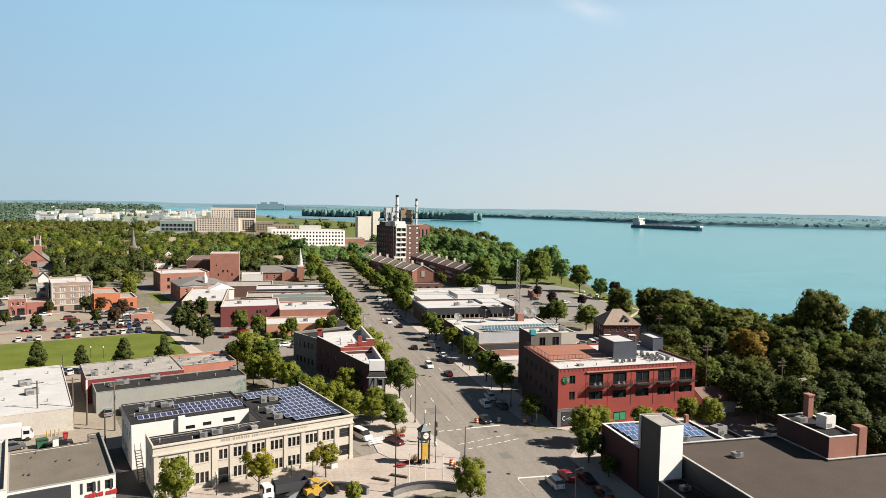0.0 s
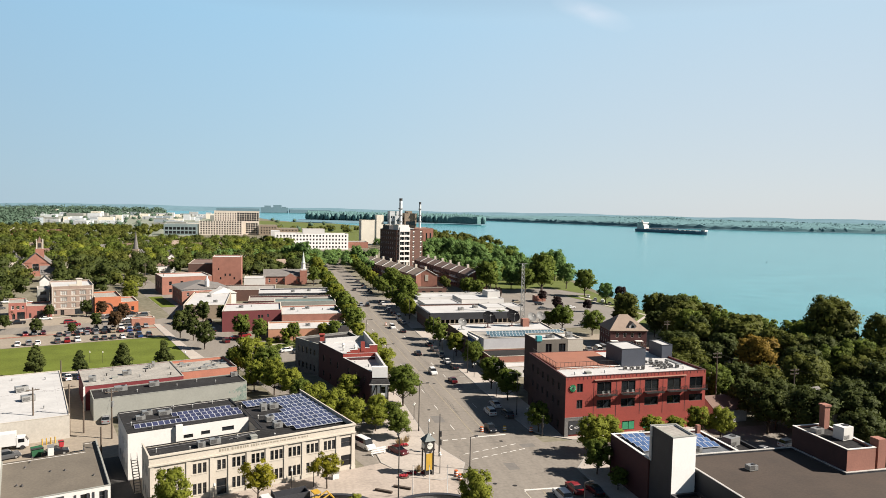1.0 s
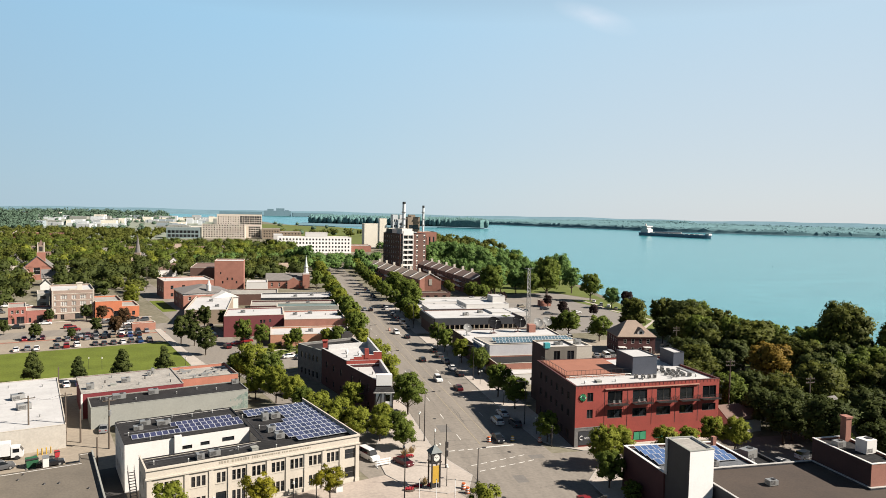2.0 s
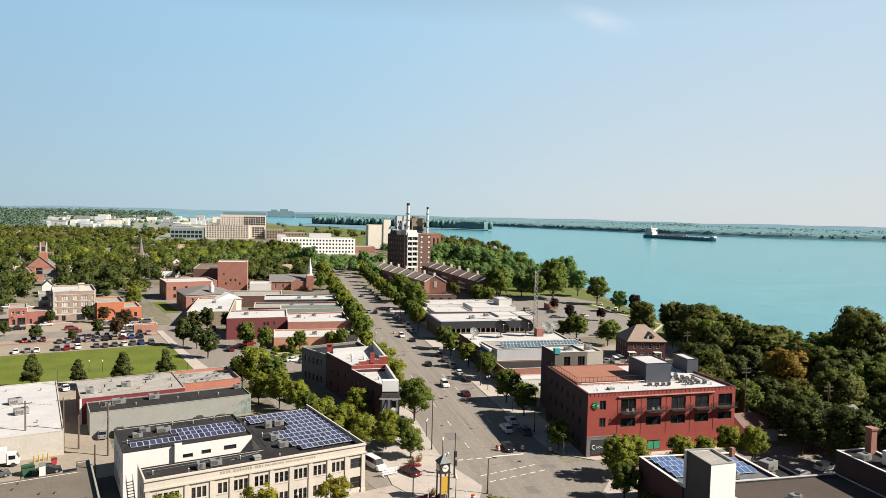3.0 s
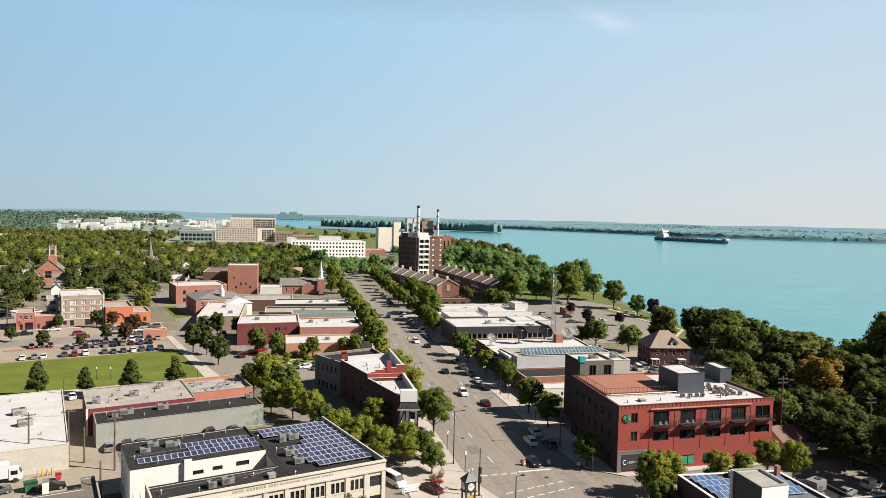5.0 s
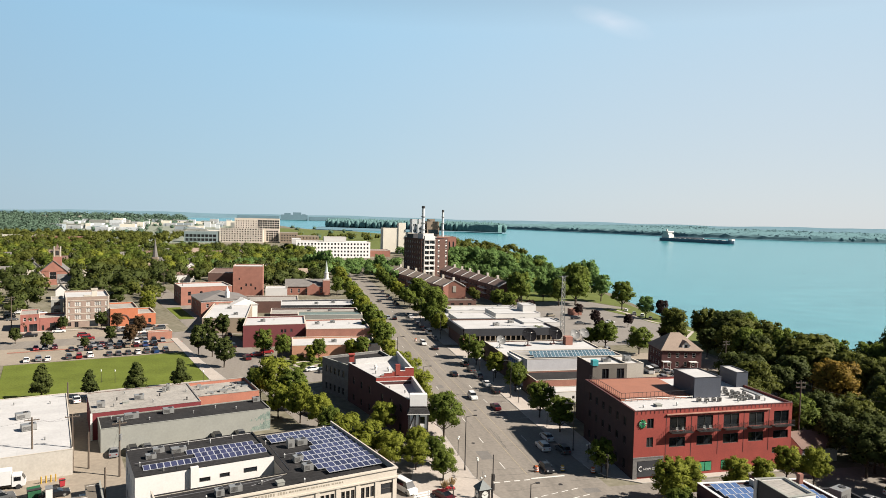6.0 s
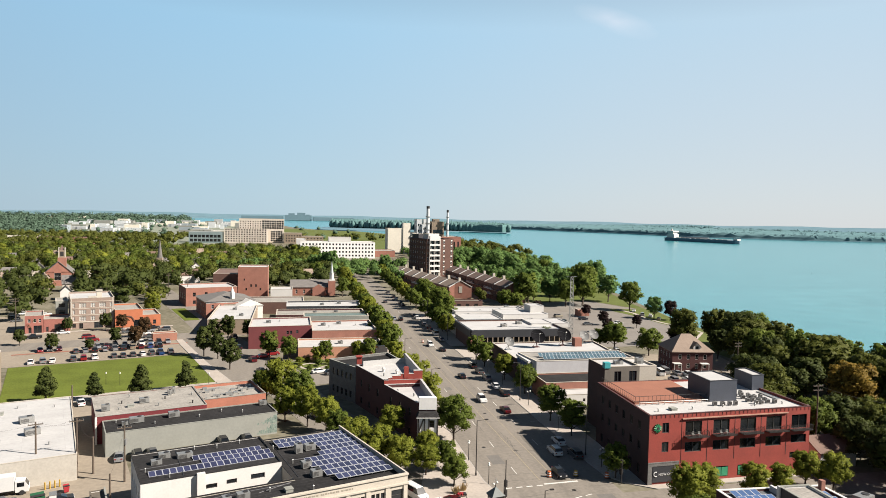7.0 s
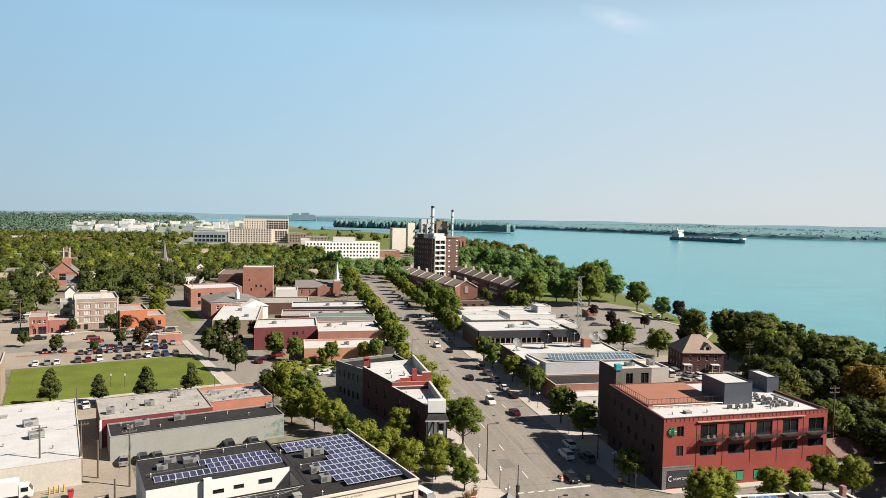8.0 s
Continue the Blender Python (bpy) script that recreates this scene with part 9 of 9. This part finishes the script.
for x, y, c in ((-122, 355, "black"), (-120, 361, "white"), (-116, 366, "silver"), (-115.5, 340, "grey"), (-110, 358, "white"), (-119, 347, "black")):
    car(x, y, 20 + (y % 3) * 4, "suv" if c == "black" else "sedan", c, "cars beside the old hotel", "parked beside the old hotel")
car(*town(-47.6, 33.6), 20, "sedan", "black", "yard cars", "parked in the service yard")
car(*town(-55.6, 35.4), 30, "suv", "grey", "yard cars", "parked in the service yard")
for k, c in enumerate(("silver", "white", "blue", "black", "grey", "black", "silver", "white", "black")):
    car(*town(-45.3 + 3.1 * k, 95.8), 107.5 + random.uniform(-3, 3), "suv" if k % 2 == 0 else "sedan", c, "cars beside the lawn", "parked between lawn and warehouse")
rnd = random.Random(4)
COLS = ("white", "silver", "grey", "black", "white", "silver", "maroon", "blue", "white", "black", "grey", "silver", "black", "grey", "tan", "red")
for v, u0, u1, gap, a in ((152.4, -54, -8.5, 2.9, 107.5), (165.2, -50, -9.5, 2.9, 107.5), (171.6, -52, -9.5, 2.9, -72.5)):
    u = u0
    while u < u1:
        if rnd.random() < (0.88 if u > -40 else 0.55):
            car(*town(u + rnd.uniform(-0.2, 0.2), v + rnd.uniform(-0.4, 0.4)), a + rnd.uniform(-3, 3), rnd.choice(("sedan", "suv", "suv", "sedan", "pickup")), rnd.choice(COLS), "cars in the large car park", "parked in the large car park")
        u += gap
for v, a in ((185.0, 17.5), (192.5, 17.5), (199.0, 197.5), (206, 17.5)):
    u = -58 + rnd.uniform(0, 6)
    while u < -4:
        if rnd.random() < 0.42:
            car(*town(u, v + rnd.uniform(-0.4, 0.4)), a + rnd.uniform(-3, 3), rnd.choice(("sedan", "suv", "pickup")), rnd.choice(COLS), "cars along the cross street", "on the street beside the car park")
        u += 6.5
for x, y, a in ((92.5, 346.2, 0), (103.7, 349.1, 0), (126.3, 334.3, 20), (122.3, 317.6, 80), (135.3, 324.8, 0), (175.0, 349.5, 60), (172.5, 336.0, 70), (173.9, 330.3, 60), (173.4, 321.5, 60), (169.3, 297.7, 60), (169.0, 290.4, 60), (107, 312.2, 80), (116.9, 318.1, 80), (119.5, 322, 80), (111, 330, 80), (114, 333, 80), (117, 336, 80), (120, 340, 80), (147, 312, 0), (131, 310, 0)):
    car(x, y, a + rnd.uniform(-6, 6), rnd.choice(("sedan", "suv")), rnd.choice(COLS), "cars in the river car park", "parked in the river car park")
for x, y in ((112.5, 215), (115.3, 217), (118.1, 214), (120.4, 212), (109.6, 216), (106.4, 218), (103.4, 219), (112, 206), (116, 205), (98, 240), (104, 243), (110, 245), (114, 248)):
    car(x, y, 80 + rnd.uniform(-5, 5), rnd.choice(("sedan", "suv", "van")), rnd.choice(COLS[:6]), "cars behind the inn", "parked behind the inn")
for x, y in ((92.2, 113.2), (96.0, 114.6), (99.6, 116.4), (107.6, 118.6), (111.8, 118), (115.4, 119), (119, 120)):
    car(x, y, 10 + rnd.uniform(-15, 15), rnd.choice(("sedan", "suv")), rnd.choice(("silver", "white", "grey")), "cars by the side street", "parked beside the low roofs")
for u, v, a, c in ((8.5, 128, 107.5, "maroon"), (13, 132, 17, "red"), (7.0, 112, 107.5, "grey"), (9, 150, 107.5, "black"), (11, 165, 107.5, "grey"), (22.5, 103.5, 20, "white"), (25.5, 100, 20, "grey"), (17, 135, 17, "red"), (12.5, 172, 107.5, "black"), (6.5, 60, 107.5, "grey"), (6.2, 70, 107.5, "silver")):
    car(*town(u, v), a, rnd.choice(("sedan", "suv")), c, "cars on the side street", "on the tree-lined side street")

# dump truck and loader on the plaza
truck = thing("dump_truck", "white-cabbed dump truck with a dark tipping body", "truck", (3.0, 109.4, 0.07), 16)
bm = bmesh.new()
box(bm, -3.4, -1.6, -1.15, 1.15, 0.8, 1.7)
box(bm, -3.2, -1.7, -1.1, 1.1, 1.7, 2.7)
part("cab", bm, PAINTS["white"], truck, "white truck cab")
bm = bmesh.new()
box(bm, -3.42, -3.2, -0.95, 0.95, 1.75, 2.5)
part("windscreen", bm, CARGLASS, truck)
bm = bmesh.new()
box(bm, -2.9, -2.1, -1.12, 1.12, 1.8, 2.5)
part("side_window", bm, CARGLASS, truck)
bm = bmesh.new()
for y0, y1 in ((-1.25, -1.1), (1.1, 1.25)):
    box(bm, -1.4, 4.4, y0, y1, 1.3, 2.7)
box(bm, -1.4, -1.25, -1.1, 1.1, 1.3, 3.1)
box(bm, 4.25, 4.4, -1.1, 1.1, 1.3, 2.5)
box(bm, -1.3, 4.3, -1.1, 1.1, 1.2, 1.35)
part("tipping_body", bm, CHARCOAL, truck, "dark steel tipping body")
block("chassis", -3.2, 4.2, -0.5, 0.5, 0.7, 1.2, DARKMETAL, truck)
for x in (-2.4, 1.8, 3.2):
    for y in (-1.05, 1.05):
        bm = bmesh.new()
        tube(bm, (x, y - 0.18, 0.52), (x, y + 0.18, 0.52), 0.52, n=14)
        wh = part("wheel", bm, TYRE, truck)
        bm = bmesh.new()
        tube(bm, (x, y - 0.2, 0.52), (x, y + 0.2, 0.52), 0.26, n=10)
        part("rim", bm, STEEL, wh)
dig = thing("loader", "yellow wheel loader beside the truck", "construction vehicle", (8.4, 108.6, 0.07), 20)
bm = bmesh.new()
box(bm, -1.8, 0.8, -0.9, 0.9, 0.7, 1.6)
box(bm, -0.6, 0.6, -0.75, 0.75, 1.6, 1.75)
part("loader_body", bm, YELLOW, dig)
block("cab_roof", -0.6, 0.6, -0.8, 0.8, 2.8, 2.95, YELLOW, dig)
for x in (-0.55, 0.5):
    for y in (-0.72, 0.68):
        block("cab_post", x, x + 0.07, y, y + 0.07, 1.7, 2.8, DARKMETAL, dig)
bm = bmesh.new()
for y in (-0.6, 0.6):
    tube(bm, (0.4, y, 1.4), (2.2, y, 2.3), 0.13, n=5)
    tube(bm, (2.2, y, 2.3), (3.2, y, 1.0), 0.12, n=5)
part("lift_arm", bm, YELLOW, dig)
bm = bmesh.new()
vs = [bm.verts.new((x, y, z)) for y in (-1.2, 1.2) for x, z in ((3.0, 0.4), (3.0, 1.4), (3.2, 1.5), (4.0, 0.3))]
for q in ((0, 1, 2, 3), (7, 6, 5, 4), (0, 4, 5, 1), (1, 5, 6, 2), (3, 7, 4, 0)):
    bm.faces.new([vs[i] for i in q])
part("bucket", bm, DARKMETAL, dig)
for x in (-1.2, 0.9):
    for y in (-0.95, 0.95):
        bm = bmesh.new()
        tube(bm, (x, y - 0.2, 0.6), (x, y + 0.2, 0.6), 0.6, n=14)
        part("wheel", bm, TYRE, dig)

# ---- the ship and the buoy ----
HULL = surface("ship_hull", (0.075, 0.125, 0.17), 0.6, vary=0.2, size=20)
a, b = Vector((890, 1530)), Vector((958, 1346))
e = b - a
ship = thing("cargo_ship", "long dark blue lake freighter with white superstructure", "ship", ((a.x + b.x) / 2, (a.y + b.y) / 2, -1.6), math.degrees(math.atan2(e.y, e.x)))
ln = e.length
prof = ((-0.5, 0.8), (-0.47, 1.0), (0.4, 1.0), (0.47, 0.7), (0.5, 0.1))
part("hull", loft([[(f * ln, -11 * w, 0), (f * ln, 11 * w, 0), (f * ln, 12 * w, 7.5), (f * ln, -12 * w, 7.5)] for f, w in prof]), HULL, ship)
block("bow_deck", ln * 0.44, ln * 0.49, -6, 6, 7.5, 11, WHITEWALL, ship, "white bow deck house")
bm = bmesh.new()
box(bm, -ln * 0.47, -ln * 0.36, -9, 9, 7.5, 16)
box(bm, -ln * 0.45, -ln * 0.38, -8, 8, 16, 21)
box(bm, -ln * 0.46, -ln * 0.37, -11, 11, 21, 24)
part("superstructure", bm, WHITEWALL, ship, "white stern superstructure")
bm = bmesh.new()
tube(bm, (-ln * 0.43, 0, 23), (-ln * 0.43, 0, 29), 2.2, 1.8, 10)
part("funnel", bm, WHITEWALL, ship)
for k in range(10):
    block("hatch", -ln * 0.33 + k * ln * 0.072, -ln * 0.33 + k * ln * 0.072 + 10, -8, 8, 7.5, 8.7, STEEL, ship)
bm = bmesh.new()
tube(bm, (-ln * 0.3, 0, 9.2), (ln * 0.1, 0, 10.2), 1.2, n=6)
part("boom", bm, WHITEWALL, ship)
buoy = thing("buoy", "small dark channel buoy on the water", "buoy", (500, 600, -1.6))
buoy.matrix_basis = buoy.matrix_basis @ Matrix.Diagonal((0.6, 0.6, 0.6, 1))
bm = bmesh.new()
tube(bm, (0, 0, 0), (0, 0, 0.5), 0.9, 0.8, 10)
part("float", bm, DARKMETAL, buoy)
bm = bmesh.new()
tube(bm, (0, 0, 0.5), (0, 0, 2.6), 0.4, 0.12, 8)
part("cage", bm, DARKMETAL, buoy)
